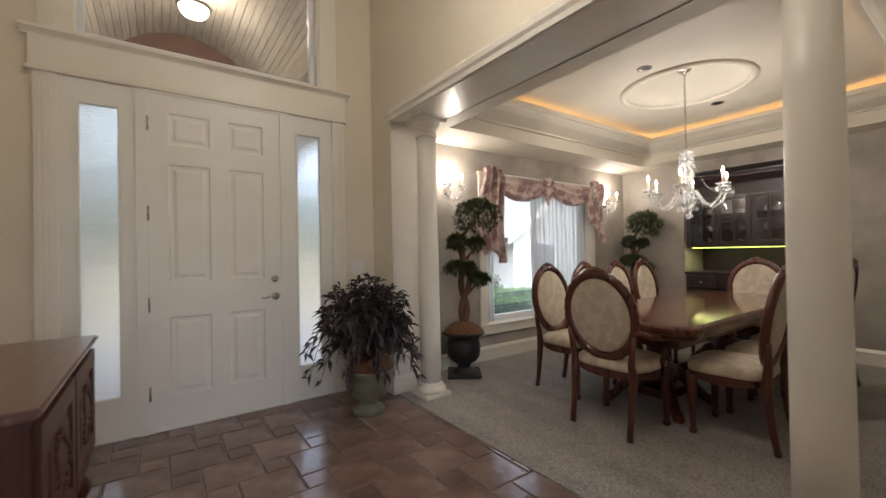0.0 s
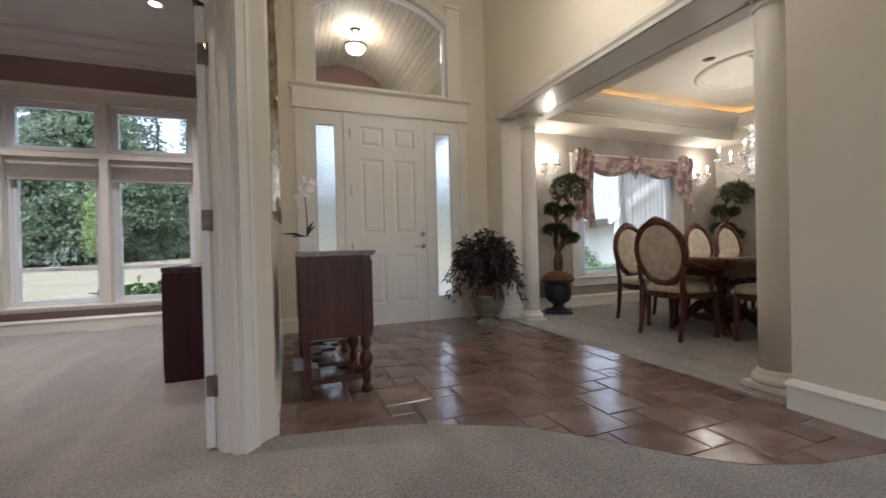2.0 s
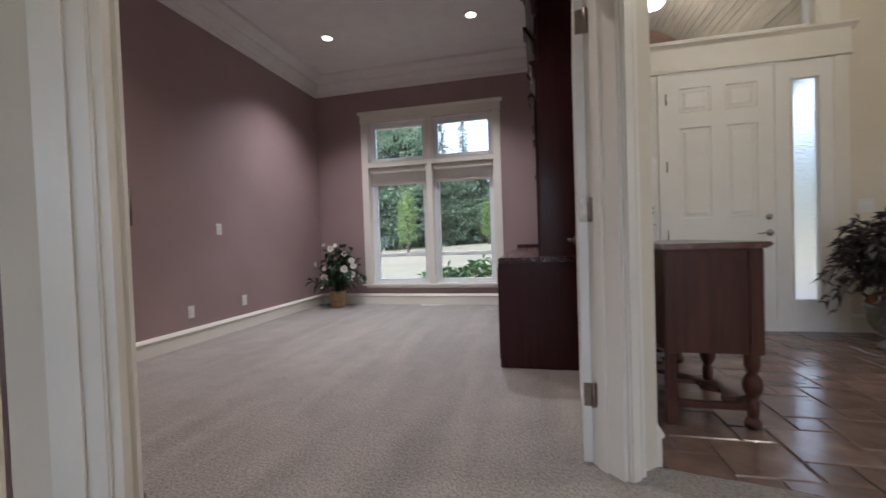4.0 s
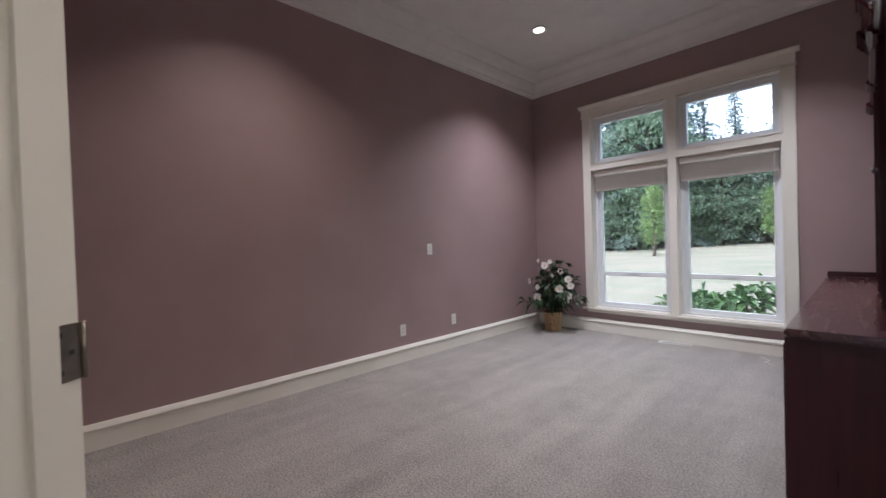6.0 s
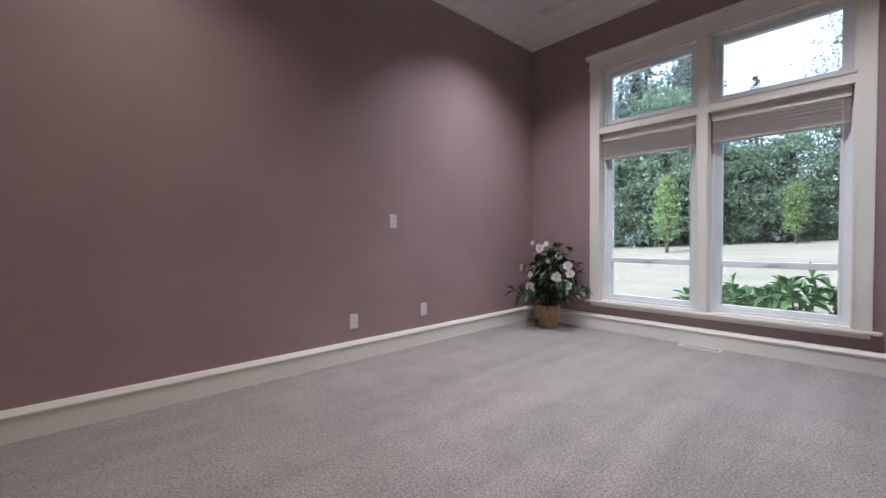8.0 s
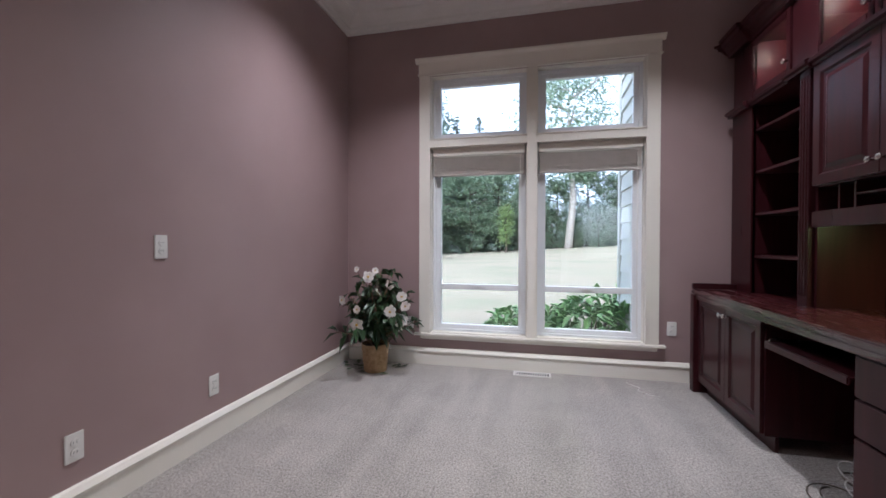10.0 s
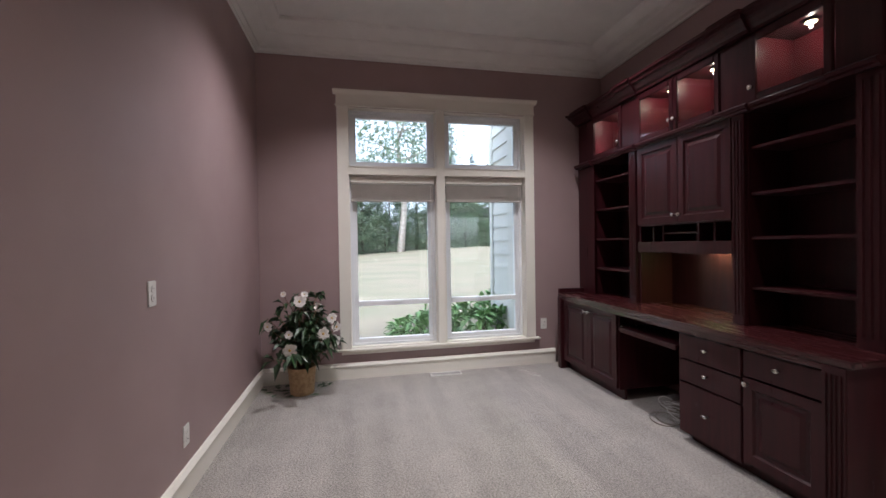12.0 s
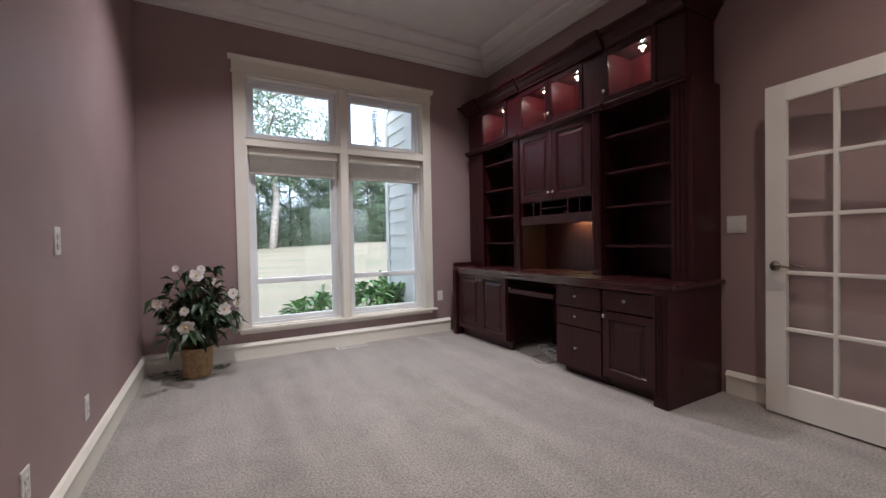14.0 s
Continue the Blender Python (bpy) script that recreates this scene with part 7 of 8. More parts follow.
def sheer_material():
    m = bpy.data.materials.new("white_sheer_voile")
    m.use_nodes = True
    n, l = m.node_tree.nodes, m.node_tree.links
    n.remove(n["Principled BSDF"])
    a, b, c, m1, m2 = (n.new("ShaderNode" + k) for k in ("BsdfTransparent", "BsdfTranslucent", "BsdfDiffuse", "MixShader", "MixShader"))
    for s in (b, c):
        s.inputs["Color"].default_value = (0.86, 0.86, 0.86, 1)
    m1.inputs[0].default_value, m2.inputs[0].default_value = 0.5, 0.82
    l.new(b.outputs[0], m1.inputs[1]), l.new(c.outputs[0], m1.inputs[2])
    tc, w, mr = (n.new("ShaderNode" + k) for k in ("TexCoord", "TexNoise", "MapRange"))
    w.inputs["Scale"].default_value = 220
    mr.inputs["To Min"].default_value, mr.inputs["To Max"].default_value = 0.62, 0.92
    l.new(tc.outputs["Object"], w.inputs["Vector"]), l.new(w.outputs["Fac"], mr.inputs["Value"]), l.new(mr.outputs["Result"], m2.inputs[0])
    l.new(a.outputs[0], m2.inputs[1]), l.new(m1.outputs[0], m2.inputs[2])
    l.new(m2.outputs[0], n["Material Output"].inputs["Surface"])
    return m


M_SHEER = sheer_material()


def sheer(x0, x1, z0, z1, y, waves, label, seed):
    rng = random.Random(seed)
    ob = thing("sheer_curtain", label, "curtain", group="sheer curtains")
    bm = bmesh.new()
    nx, nz = max(24, int((x1 - x0) * 130)), 14
    ph = [rng.uniform(0, 6) for _ in range(4)]
    grid = []
    for j in range(nz + 1):
        v = j / nz
        row = []
        for i in range(nx + 1):
            u = i / nx
            a = 2 * math.pi * waves * u + 0.5 * math.sin(5 * u + ph[0])
            o = 0.022 * math.sin(a) + 0.008 * math.sin(2.3 * a + ph[1] + v)
            row.append(bm.verts.new((x0 + (x1 - x0) * u + 0.006 * math.sin(a * 1.7 + 3 * v), y + o * (0.6 + 0.5 * (1 - v)), z0 + (z1 - z0) * v)))
        grid.append(row)
    for j in range(nz):
        for i in range(nx):
            bm.faces.new((grid[j][i], grid[j][i + 1], grid[j + 1][i + 1], grid[j + 1][i])).smooth = True
    part("panel", bm, M_SHEER, ob, "translucent white voile panel")
    bm = bmesh.new()
    tube(bm, [(x0 - 0.02, y, z1 + 0.004), (x1 + 0.02, y, z1 + 0.004)], 0.008, 8)
    part("rod", bm, M_WHITE, ob)
    return ob


sheer(3.78, 4.92, 0.43, 2.03, 3.865, 13, "white sheer curtain drawn across part of the dining window", 1)
sheer(2.945, 3.09, 0.43, 2.03, 3.865, 3, "white sheer curtain gathered at the edge of the dining window", 2)


def chintz_material():
    m = bpy.data.materials.new("floral_chintz")
    m.use_nodes = True
    n, l = m.node_tree.nodes, m.node_tree.links
    b = n["Principled BSDF"]
    tc, big, small, r1, r2, mix = (n.new("ShaderNode" + k) for k in ("TexCoord", "TexNoise", "TexVoronoi", "ValToRGB", "ValToRGB", "Mix"))
    big.inputs["Scale"].default_value, big.inputs["Detail"].default_value = 9, 6
    small.inputs["Scale"].default_value = 16
    r1.color_ramp.elements[0].position, r1.color_ramp.elements[1].position = 0.44, 0.58
    r1.color_ramp.elements[0].color, r1.color_ramp.elements[1].color = (0.13, 0.045, 0.06, 1), (0.64, 0.55, 0.48, 1)
    r2.color_ramp.elements[0].position, r2.color_ramp.elements[1].position = 0.12, 0.30
    r2.color_ramp.elements[0].color, r2.color_ramp.elements[1].color = (0.15, 0.07, 0.09, 1), (0.55, 0.40, 0.36, 1)
    mix.data_type = 'RGBA'
    mix.inputs[0].default_value = 0.4
    l.new(tc.outputs["Object"], big.inputs["Vector"]), l.new(tc.outputs["Object"], small.inputs["Vector"])
    l.new(big.outputs["Fac"], r1.inputs["Fac"]), l.new(small.outputs["Distance"], r2.inputs["Fac"])
    l.new(r1.outputs["Color"], mix.inputs[6]), l.new(r2.outputs["Color"], mix.inputs[7])
    l.new(mix.outputs[2], b.inputs["Base Color"])
    b.inputs["Roughness"].default_value, b.inputs["Sheen Weight"].default_value = 0.55, 0.3
    return m


M_CHINTZ = chintz_material()
va = thing("window_valance", "floral chintz swag valance with knot and hanging tails", "valance")


def swag(x0, x1, ztop, sag, seed):
    rng = random.Random(seed)
    bm = bmesh.new()
    nu, nv = 40, 18
    grid = []
    for j in range(nv + 1):
        v = j / nv
        row = []
        for i in range(nu + 1):
            u = i / nu
            hang = sag * (0.35 + 0.65 * (1 - (2 * u - 1) ** 2)) * v
            fold = 0.020 * math.sin(v * 5.2 * math.pi + 1.4 * math.sin(3 * u + seed)) * (0.4 + 0.6 * math.sin(math.pi * u))
            row.append(bm.verts.new((x0 + (x1 - x0) * u, 3.735 - 0.03 * math.sin(math.pi * v) - fold, ztop - hang - 0.01 * math.sin(7 * u + seed) * v)))
        grid.append(row)
    for j in range(nv):
        for i in range(nu):
            bm.faces.new((grid[j][i], grid[j][i + 1], grid[j + 1][i + 1], grid[j + 1][i])).smooth = True
    return bm


def tail(x0, x1, ztop, drop_a, drop_b, seed, wide=1.0):
    bm = bmesh.new()
    nu, nv = 34, 22
    grid = []
    for j in range(nv + 1):
        v = j / nv
        row = []
        for i in range(nu + 1):
            u = i / nu
            length = drop_a + (drop_b - drop_a) * u + 0.05 * math.sin(9 * u)
            pinch = 0.75 + 0.30 * min(1, 2.2 * v) * wide
            row.append(bm.verts.new(((x0 + x1) / 2 + (x1 - x0) * (u - 0.5) * pinch + 0.02 * math.sin(6 * v + seed), 3.715 - 0.030 * math.sin(u * 6.5 * math.pi) - 0.012 * math.sin(5 * v + 8 * u) - 0.03 * math.sin(math.pi * min(1, 4 * v)), ztop + 0.05 * math.sin(math.pi * u) * (1 - v) - length * v)))
        grid.append(row)
    for j in range(nv):
        for i in range(nu):
            bm.faces.new((grid[j][i], grid[j][i + 1], grid[j + 1][i + 1], grid[j + 1][i])).smooth = True
    return bm


for x0, x1, s in ((3.02, 3.95, 1), (3.97, 4.90, 2)):
    part("swag", swag(x0, x1, 2.17, 0.30, s), M_CHINTZ, va)
bm = swag(3.86, 4.06, 2.22, 0.36, 4)
part("knot", bm, M_CHINTZ, va)
part("tail", tail(2.76, 3.14, 2.22, 0.92, 1.06, 1), M_CHINTZ, va)
part("tail", tail(4.78, 5.14, 2.22, 0.45, 0.84, 2), M_CHINTZ, va)
bm = bmesh.new()
for x in (2.95, 3.96, 4.97):
    lathe(bm, [(0.03, 0.0), (0.032, 0.05), (0.02, 0.07)], 14, pose(x, 3.775, 2.13, 90))
part("holdback", bm, M_WHITE, va)

# chandelier high in the foyer, of which only the lower lamps come into view
fc = thing("foyer_chandelier", "brass and crystal chandelier hanging high in the foyer", "chandelier", (0.62, 1.45, 0))
bm = bmesh.new()
lathe(bm, [(0.01, 2.96), (0.05, 2.98), (0.02, 3.02), (0.06, 3.08), (0.03, 3.15), (0.02, 3.4), (0.01, 5.2)], 20)
part("stem", bm, mat("polished_brass", (0.65, 0.42, 0.14), (0.55, 0.34, 0.10), scale=20, rough=0.2, metal=1.0, bump=0), fc)
for k in range(6):
    candle_arm(fc, radians(60 * k), 0.30, 3.02, 3.10, (0, 0), 9)
point_lamp("foyer_bulbs", (0.62, 1.45, 3.12), 20, (1.0, 0.84, 0.62), 0.18)

for ob in bpy.data.objects:
    if ob.type == 'MESH' and M_CRYSTAL.name in ob.data.materials:
        ob.visible_shadow = False


# ---- outdoors ----
M_GRASS = mat("dry_summer_lawn", (0.20, 0.168, 0.115), (0.135, 0.133, 0.078), scale=0.35, rough=0.95, bump=0.8, bscale=14, bdist=0.03, detail=9, lo=0.4, hi=0.75, stretch=(1, 2.2, 1))
M_TRUNK = mat("conifer_bark", (0.10, 0.07, 0.05), (0.06, 0.04, 0.03), scale=6, rough=0.9, bump=0.5)
M_PALEBARK = mat("pale_birch_bark", (0.42, 0.38, 0.33), (0.30, 0.26, 0.22), scale=6, rough=0.85, bump=0.4)
# needle and broad leaf colours are greyed and paled in place of distant haze
M_FIR = mat("fir_needles", (0.17, 0.21, 0.175), (0.23, 0.27, 0.22), scale=1.2, rough=0.7, bump=0, vary=0.35, island=True)
M_BROAD = mat("broad_green_leaf", (0.175, 0.235, 0.15), (0.24, 0.30, 0.19), scale=1.5, rough=0.6, bump=0, vary=0.35, island=True)
M_YOUNG = mat("fresh_yellow_green_leaf", (0.22, 0.30, 0.11), (0.29, 0.37, 0.15), scale=2, rough=0.55, bump=0, vary=0.3, island=True)
M_HYD = mat("purple_hydrangea", (0.36, 0.16, 0.34), (0.50, 0.30, 0.46), scale=8, rough=0.7, bump=0, vary=0.3, island=True)


def thin_leaf(m, share=0.6):
    """Lets part of the light through, as thin leaves do."""
    n, l = m.node_tree.nodes, m.node_tree.links
    b, out = n["Principled BSDF"], n["Material Output"]
    tr, mx = n.new("ShaderNodeBsdfTranslucent"), n.new("ShaderNodeMixShader")
    l.new(b.inputs["Base Color"].links[0].from_socket, tr.inputs["Color"])
    mx.inputs["Fac"].default_value = share
    l.new(b.outputs["BSDF"], mx.inputs[1])
    l.new(tr.outputs["BSDF"], mx.inputs[2])
    l.new(mx.outputs["Shader"], out.inputs["Surface"])


for m in (M_FIR, M_BROAD, M_YOUNG):
    thin_leaf(m)


def ground_z(x, y):
    d = max(0.0, y - 6.0)
    rise = 0.030 * min(d, 42) + 0.034 * max(-2.0, min(x + 14, 26)) * min(1.0, d / 24)
    return -0.35 + rise + 0.06 * math.sin(x * 0.35) * math.sin(y * 0.27) * min(1, d / 6)


bm = bmesh.new()
gx = [-400, -150, -80] + [-50 + 2.5 * i for i in range(49)] + [110, 200, 450]
gy = [-400, -100, -20, 5.6] + [6 + 2.0 * i for i in range(26)] + [70, 110, 220, 450]
grid = [[bm.verts.new((x, y, ground_z(x, y) if y > 5.5 else -0.35)) for x in gx] for y in gy]
for j in range(len(gy) - 1):
    for i in range(len(gx) - 1):
        bm.faces.new((grid[j][i], grid[j][i + 1], grid[j + 1][i + 1], grid[j + 1][i])).smooth = True
setting("ground", bm, M_GRASS, "dry pale lawn rising gently towards the woods", "lawn")


def conifer(h, r, seed, tiers=44):
    rng = random.Random(seed)
    ob = thing("conifer", "tall dark green conifer at the edge of the lawn", "tree", group="trees beyond the lawn")
    bm = bmesh.new()
    tube(bm, [(0, 0, -0.3), (0.02 * h * 0.1, 0, h * 0.4), (0, 0, h)], [h * 0.022, h * 0.014, 0.02], 8)
    part("trunk", bm, M_TRUNK, ob)
    bm = bmesh.new()
    for t in range(tiers):
        z = h * (0.05 + 0.94 * t / tiers)
        rad = r * (1 - (t / tiers) ** 1.25) + 0.22
        n = 9 if t < tiers * 0.7 else 7
        for k in range(n):
            a = rng.uniform(0, 6.283)
            L = rad * rng.uniform(0.55, 1.15)
            d = Vector((math.cos(a), math.sin(a), 0))
            s = Vector((-d.y, d.x, 0))
            steps = max(3, int(L / 0.32))
            for q in range(steps):
                f = (q + 0.6) / steps
                p = d * L * f + Vector((0, 0, z - 0.28 * L * f * f + rng.uniform(-0.08, 0.08)))
                w = (0.55 - 0.25 * f) * (0.35 + 0.18 * L)
                for m in range(4):
                    e = (d * rng.uniform(0.2, 1.0) + s * rng.choice((-1, 1)) * rng.uniform(0.3, 1.0) - Vector((0, 0, rng.uniform(0.0, 0.6)))).normalized()
                    leaf(bm, p, e, w * rng.uniform(0.8, 1.4), w * 0.42, 0.3)
    part("crown", bm, M_FIR, ob, "drooping dark needle sprays")
    return ob


def broadleaf(h, seed, material, name="tree", label="leafy green tree at the edge of the lawn", bark=M_TRUNK, clumps=60, leaf_l=0.34, low=0.15, spread=0.38, group="trees beyond the lawn", per=26):
    rng = random.Random(seed)
    ob = thing(name, label, "tree", group=group)
    bm = bmesh.new()
    tube(bm, [(0, 0, -0.3), (0.03 * h, 0, h * 0.3), (0.0, 0.02 * h, h * 0.6), (0, 0, h * 0.92)], [h * 0.024, h * 0.018, h * 0.011, 0.02], 8)
    crowns = []
    for k in range(9):
        a, z = k * 2.4, h * (low + 0.2 + 0.06 * k)
        e = Vector((math.cos(a) * h * spread * 0.7, math.sin(a) * h * spread * 0.7, z + h * 0.12))
        tube(bm, [(0, 0, z), (e.x * 0.5, e.y * 0.5, z + h * 0.05), e], [h * 0.009, h * 0.006, 0.015], 6)
    part("trunk", bm, bark, ob)
    bm = bmesh.new()
    for k in range(clumps):
        v = rng.random()
        z = h * (low + (1 - low) * v)
        wr = h * spread * math.sin(math.pi * (0.12 + 0.80 * v)) ** 0.8 * rng.uniform(0.35, 1.05)
        a = rng.uniform(0, 6.283)
        c = (wr * math.cos(a), wr * math.sin(a), z)
        rr = h * rng.uniform(0.06, 0.11)
        sprig_ball(bm, rng, c, (rr, rr, rr * 0.7), per // 2, 2, leaf_l, leaf_l * 0.55, 0.25, 0.2)
    part("crown", bm, material, ob, "uneven leafy crown")
    return ob


def at(x, y, turn=0.0, s=1.0, lift=0.0):
    return pose(x, y, ground_z(x, y) + lift, 0, 0, turn) @ Matrix.Scale(s, 4)


def plant_copy(ob, m):
    c = copy_thing(ob, m)
    c.matrix_basis = m
    return c


rng = random.Random(77)
fir_a, fir_b = conifer(15, 3.4, 1), conifer(12, 3.0, 2)
oak_a = broadleaf(9, 3, M_BROAD, clumps=190, per=54, leaf_l=0.25, low=0.06)
oak_b = broadleaf(12, 4, M_BROAD, bark=M_PALEBARK, label="tall open-crowned tree with a pale bare trunk", clumps=210, low=0.36, spread=0.36, leaf_l=0.24, per=50)
fir_a.matrix_basis, fir_b.matrix_basis = at(-12.6, 29, 0), at(-15.5, 27.5, 40)
oak_a.matrix_basis, oak_b.matrix_basis = at(-11, 27.5, 0), at(-0.9, 31, 0)
for x, y, s in ((-14.0, 31, 1.1), (-11.2, 32, 1.0), (-17.5, 29, 1.0), (-9.0, 32, 0.78), (-7.2, 31.5, 0.8), (-5.8, 33, 0.62), (3.8, 34, 0.72), (6.2, 36, 0.75), (9, 37, 0.8), (-20, 26, 1.0), (-24, 25, 1.1), (12, 37, 0.8), (16, 38, 0.9), (21, 38, 1.0), (26, 37, 0.9), (-16, 33, 1.2), (-13.2, 28.5, 1.0), (-10.4, 30, 0.95), (-12.0, 33.5, 1.25)):
    plant_copy(rng.choice((fir_a, fir_b)), at(x, y, rng.uniform(0, 360), s * rng.uniform(0.9, 1.1)))
for x, y, s in ((-22, 24, 0.6), (-19, 25, 0.62), (-16.5, 25.8, 0.6), (-14, 26.6, 0.62), (-12, 27.5, 0.6), (-9.5, 28.6, 0.62), (-7.6, 29.5, 0.6), (-5.6, 30.5, 0.6), (-3.6, 31.5, 0.58), (-1.6, 33, 0.6), (0.6, 33.2, 0.58), (2.6, 33, 0.6), (4.8, 33.5, 0.62), (7, 34, 0.62), (9.5, 34.5, 0.62), (12, 35, 0.65), (15, 35.5, 0.7), (18, 36, 0.7), (22, 36, 0.75), (-26, 23, 0.6), (-4.6, 33, 0.75), (27, 36, 0.8)):
    plant_copy(oak_a, at(x, y, rng.uniform(0, 360), s * rng.uniform(0.9, 1.12)))
young = broadleaf(3.4, 6, M_YOUNG, label="slender young tree with fresh yellow-green leaves on the lawn", clumps=70, leaf_l=0.12, low=0.20, spread=0.15, group="young trees", per=40)
young.matrix_basis = at(-8.8, 21.5, 0)
plant_copy(young, at(-5.0, 28.5, 80, 0.9))
# hedge of dense shrubs below the trees
for k in range(26):
    x = -26 + 1.6 * k
    y = 22.6 + 0.42 * (x + 26) + rng.uniform(-0.6, 0.6)
    plant_copy(oak_a, at(x, min(y, 32.0), rng.uniform(0, 360), 0.34 * rng.uniform(0.8, 1.25), -0.6))


def shrub(name, label, material, h, r, n, leaf_l, leaf_w, seed, category="shrub", flowers=0):
    rng = random.Random(seed)
    ob = thing(name, label, category)
    bm = bmesh.new()
    for k in range(14):
        a = rng.uniform(0, 6.28)
        tube(bm, [(0, 0, -0.1), (r * 0.4 * math.cos(a), r * 0.4 * math.sin(a), h * 0.5), (r * 0.8 * math.cos(a), r * 0.8 * math.sin(a), h * 0.85)], [0.012, 0.009, 0.005], 5)
    part("branchwork", bm, M_TRUNK, ob)
    bm = bmesh.new()
    sprig_ball(bm, rng, (0, 0, h * 0.55), (r, r, h * 0.5), n, 4, leaf_l, leaf_w, 0.3, 0.35)
    part("foliage", bm, material, ob)
    for k in range(flowers):
        d = rand_dir(rng, 0.5)
        bm = bmesh.new()
        c = Vector((d.x * r, d.y * r, h * 0.55 + d.z * h * 0.5))
        sprig_ball(bm, rng, c, (0.09, 0.09, 0.07), 26, 3, 0.04, 0.035, 0.0, 0.2)
        part("flower_head", bm, M_HYD, ob, "purple mophead flower")
    return ob


M_RHODO = mat("rhododendron_leaf", (0.15, 0.28, 0.09), (0.23, 0.38, 0.14), scale=4, rough=0.4, bump=0, vary=0.35, island=True)
s1 = shrub("laurel_shrub", "broad-leaved green shrub below the study window", M_RHODO, 0.95, 0.55, 130, 0.20, 0.075, 31)
s1.matrix_basis = pose(-2.45, 6.15, -0.38)
plant_copy(s1, pose(-3.15, 6.35, -0.42, 0, 0, 90) @ Matrix.Scale(0.9, 4))
plant_copy(s1, pose(-1.6, 6.9, -0.3, 0, 0, 200))
hy = shrub("hydrangea_bush", "hydrangea bush with purple flower heads outside the dining window", M_BROAD, 1.5, 0.75, 260, 0.15, 0.10, 33, flowers=16)
hy.matrix_basis = pose(7.0, 8.6, -0.3) @ Matrix.Scale(0.7, 4)
M_BOX = mat("clipped_box_leaf", (0.10, 0.19, 0.05), (0.15, 0.26, 0.08), scale=6, rough=0.6, bump=0, vary=0.3, island=True)
for k, (y, z) in enumerate(((6.4, 0.55), (7.6, 0.62))):
    hb = thing("box_hedge", "low clipped box hedge outside the dining window", "hedge", (5.6 + 0.6 * k, y, -0.32), group="box hedges")
    bm = bmesh.new()
    rng2 = random.Random(40 + k)
    for _ in range(2600):
        p = Vector((rng2.uniform(-2.2, 2.2), rng2.choice((-0.25, 0.25, rng2.uniform(-0.25, 0.25))), rng2.uniform(0.05, z)))
        if abs(p.y) < 0.24:
            p.z = z
        leaf(bm, p, rand_dir(rng2, 0.3), 0.055, 0.032, 0.1)
    part("foliage", bm, M_BOX, hb)
    bm = bmesh.new()
    rbox(bm, -2.15, 2.15, -0.22, 0.22, 0.0, z - 0.03, 0.06)
    part("core", bm, M_FIR, hb)

# the house's projecting bay beside the study window
bay = thing("wall_bay", "pale lap-sided bay beside the study window", "wall", kind="structure")
bm = bmesh.new()
box(bm, -2.06, -1.0, 5.48, 6.50, -0.4, 5.0)
part("core", bm, SIDING, bay)
M_LAP = mat("lap_board_paint", (0.63, 0.63, 0.58), (0.60, 0.60, 0.55), scale=3, rough=0.6, bump=0.1)
bm = bmesh.new()
rbox(bm, -2.10, -2.06, 6.41, 6.52, -0.4, 5.0, 0.004), rbox(bm, -2.10, -2.06, 5.48, 5.82, -0.4, 5.0, 0.004)
part("corner_board", bm, M_LAP, bay)
for k in range(30):
    z = -0.38 + 0.178 * k
    bm = bmesh.new()
    prism(bm, [(-2.062, z), (-2.092, z), (-2.070, z + 0.185), (-2.062, z + 0.185)], 5.825, 6.405, lambda a, b, d: Vector((a, d, b)))
    part("siding_board", bm, M_LAP, bay)

# the garage wing seen from the dining room
wing = thing("garage_wing", "pale house wing with a gabled roof and small window", "house", (1.25, 0, -0.5))
bm = bmesh.new()
prism(bm, [(8.6, -0.4), (15.6, -0.4), (15.6, 2.45), (12.1, 4.7), (8.6, 2.45)], 10.2, 16.0, on_y)
part("wall", bm, SIDING, wing)
bm = bmesh.new()
prism(bm, [(8.0, 2.08), (12.1, 4.75), (12.1, 4.95), (7.9, 2.22)], 9.7, 16.4, on_y)
prism(bm, [(16.2, 2.08), (12.1, 4.75), (12.1, 4.95), (16.3, 2.22)], 9.7, 16.4, on_y)
rf = part("roof", bm, mat("grey_shingle", (0.30, 0.29, 0.28), (0.22, 0.21, 0.2), scale=8, rough=0.9, bump=0.5), wing)
bm = bmesh.new()
prism(bm, [(7.88, 2.02), (12.1, 4.72), (12.1, 5.0), (7.86, 2.28)], 9.62, 9.72, on_y)
part("bargeboard", bm, M_WHITE, rf)
bm = bmesh.new()
rbox(bm, 9.5, 10.8, 10.14, 10.21, 0.9, 2.1, 0.01)
w_ = part("window", bm, M_VINYL, wing)
bm = bmesh.new()
box(bm, 9.6, 10.7, 10.13, 10.139, 1.0, 2.0)
part("pane", bm, mat("far_window_glass", (0.12, 0.14, 0.15), (0.16, 0.18, 0.19), rough=0.1, bump=0), w_)

# ---- foyer tiles, a pinwheel of large and small squares ----
rng = random.Random(12)
BIG, SMALL, GAP = 0.305, 0.1525, 0.0045
tile_meshes = {}


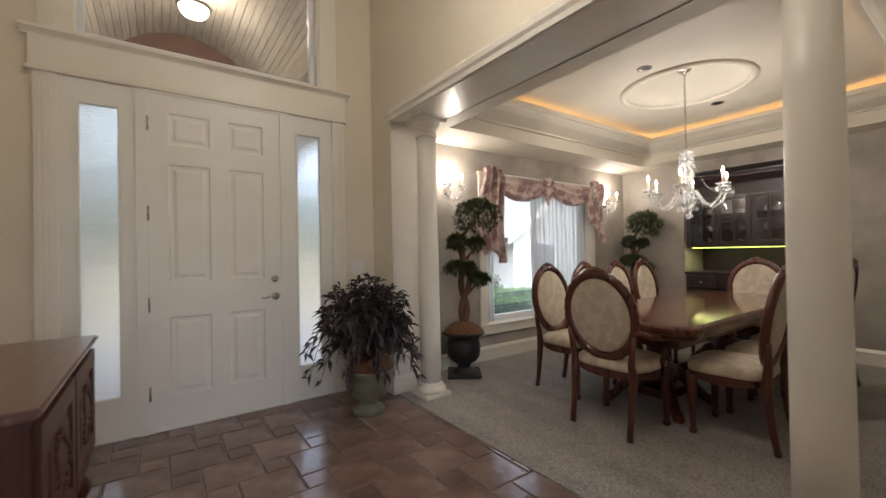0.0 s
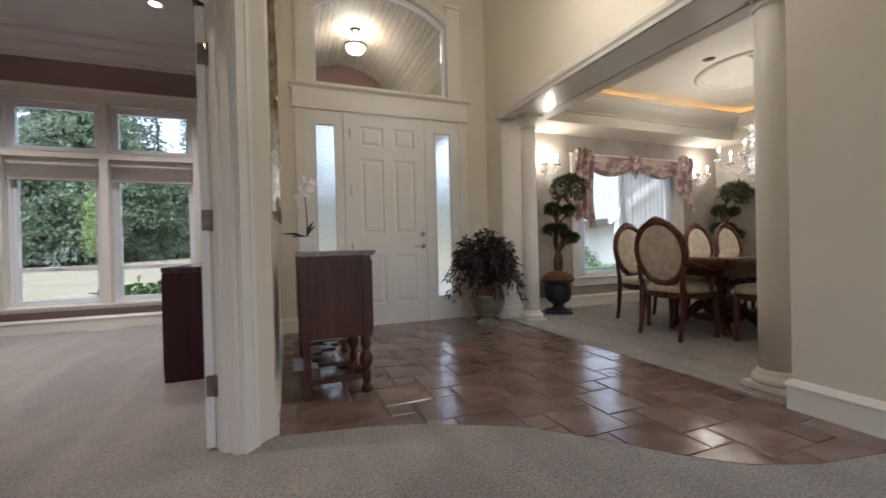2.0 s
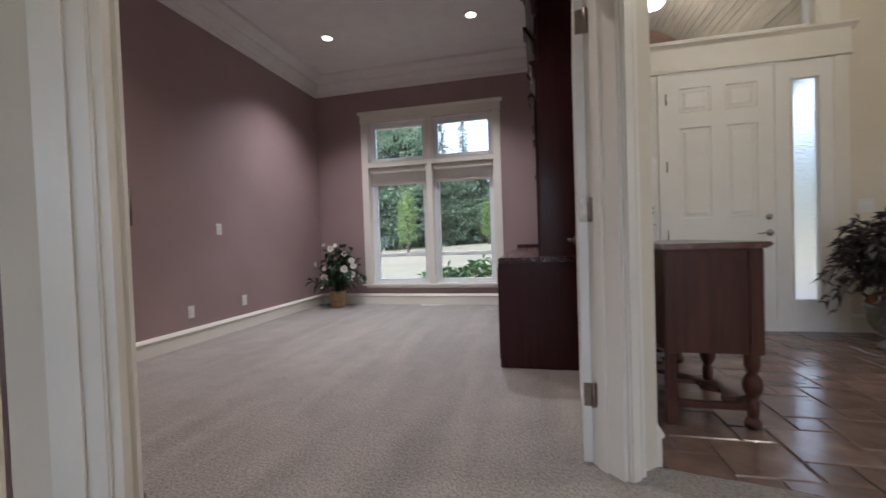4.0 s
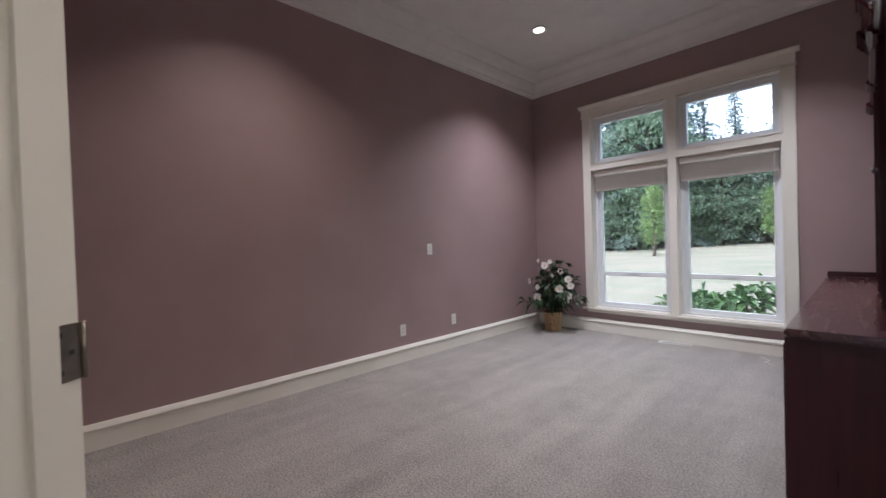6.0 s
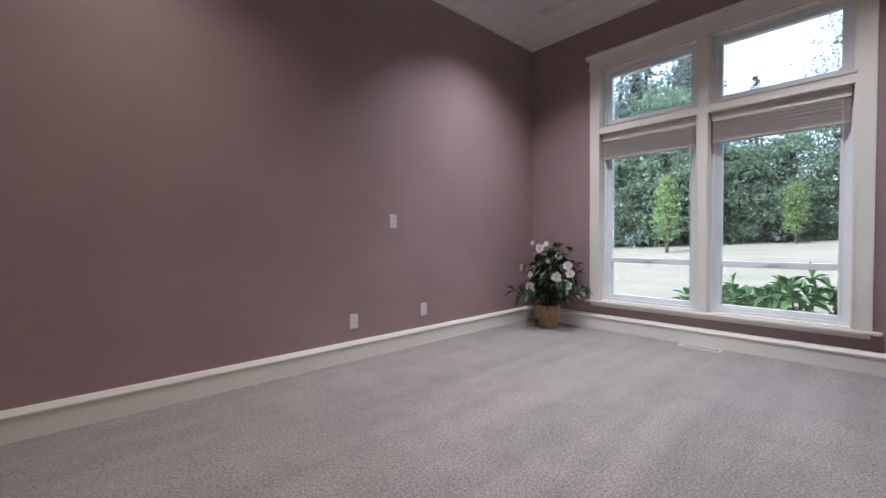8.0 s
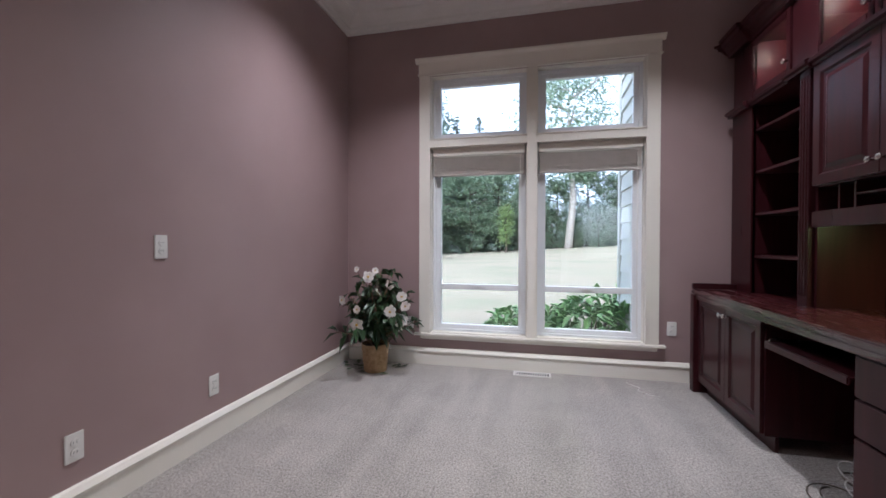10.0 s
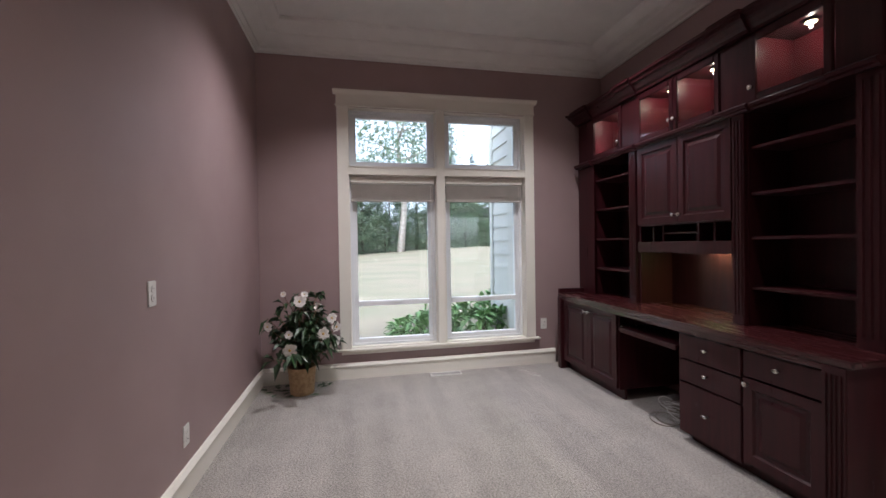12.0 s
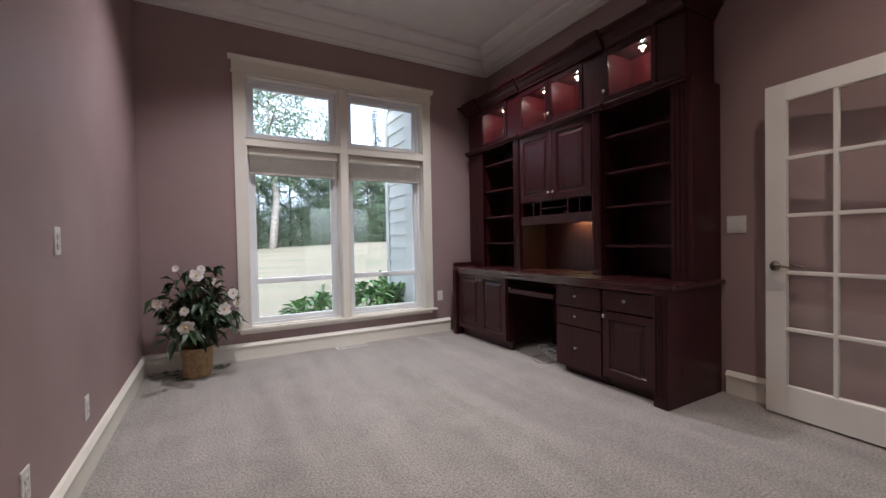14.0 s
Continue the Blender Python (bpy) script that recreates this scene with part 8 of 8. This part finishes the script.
def tile_mesh(w, h):
    """A slab with eased edges, shared between tiles of one size."""
    key = (round(w, 4), round(h, 4))
    if key not in tile_meshes:
        bm = bmesh.new()
        c = 0.006
        r0 = [bm.verts.new((x, y, -0.010)) for x, y in ((0, 0), (w, 0), (w, h), (0, h))]
        r1 = [bm.verts.new((x, y, -0.004)) for x, y in ((0, 0), (w, 0), (w, h), (0, h))]
        r2 = [bm.verts.new((x, y, 0.0)) for x, y in ((c, c), (w - c, c), (w - c, h - c), (c, h - c))]
        for lo, hi in ((r0, r1), (r1, r2)):
            for i in range(4):
                bm.faces.new((lo[i], lo[(i + 1) % 4], hi[(i + 1) % 4], hi[i]))
        bm.faces.new(r2)
        tile_meshes[key] = finish(bm)
    return tile_meshes[key]


def finish(bm):
    bmesh.ops.recalc_face_normals(bm, faces=bm.faces[:])
    me = bpy.data.meshes.new("tile")
    bm.to_mesh(me)
    bm.free()
    me.materials.append(M_TILE)
    return me


def lay(x0, y0, s):
    xa, xb, ya, yb = max(x0 + GAP, -1.048), min(x0 + s - GAP, 1.541), y0 + GAP, min(y0 + s - GAP, 3.834)
    if xb - xa < 0.02 or yb - ya < 0.02:
        return
    n = 6
    xs_ = [xa + (xb - xa) * i / n for i in range(n + 1)]
    edge = [curve_y(x) + 0.004 for x in xs_]
    if min(edge) > yb - 0.02:
        return
    if max(edge) <= ya:
        ob = new("tile", tile_mesh(xb - xa, yb - ya))
        ob.location = (xa, ya, rng.uniform(-0.001, 0.0008))
        ob.rotation_euler = (rng.uniform(-0.003, 0.003), rng.uniform(-0.003, 0.003), 0)
    else:
        bm = bmesh.new()
        prism(bm, [(x, min(max(ya, e), yb - 0.004)) for x, e in zip(xs_, edge)] + [(xb, yb), (xa, yb)], -0.010, 0.0, lambda a, b, d: Vector((a - xa, b - ya, d)))
        ob = new("tile", finish(bm))
        ob.location = (xa, ya, 0)
    ob.parent = floor_foyer


for i in range(-14, 15):
    for j in range(-14, 18):
        px, py = -0.17 + i * BIG - j * SMALL, 1.55 + i * SMALL + j * BIG
        if -1.4 < px < 1.6 and -0.4 < py < 3.9:
            lay(px, py, BIG)
            lay(px + BIG, py, SMALL)
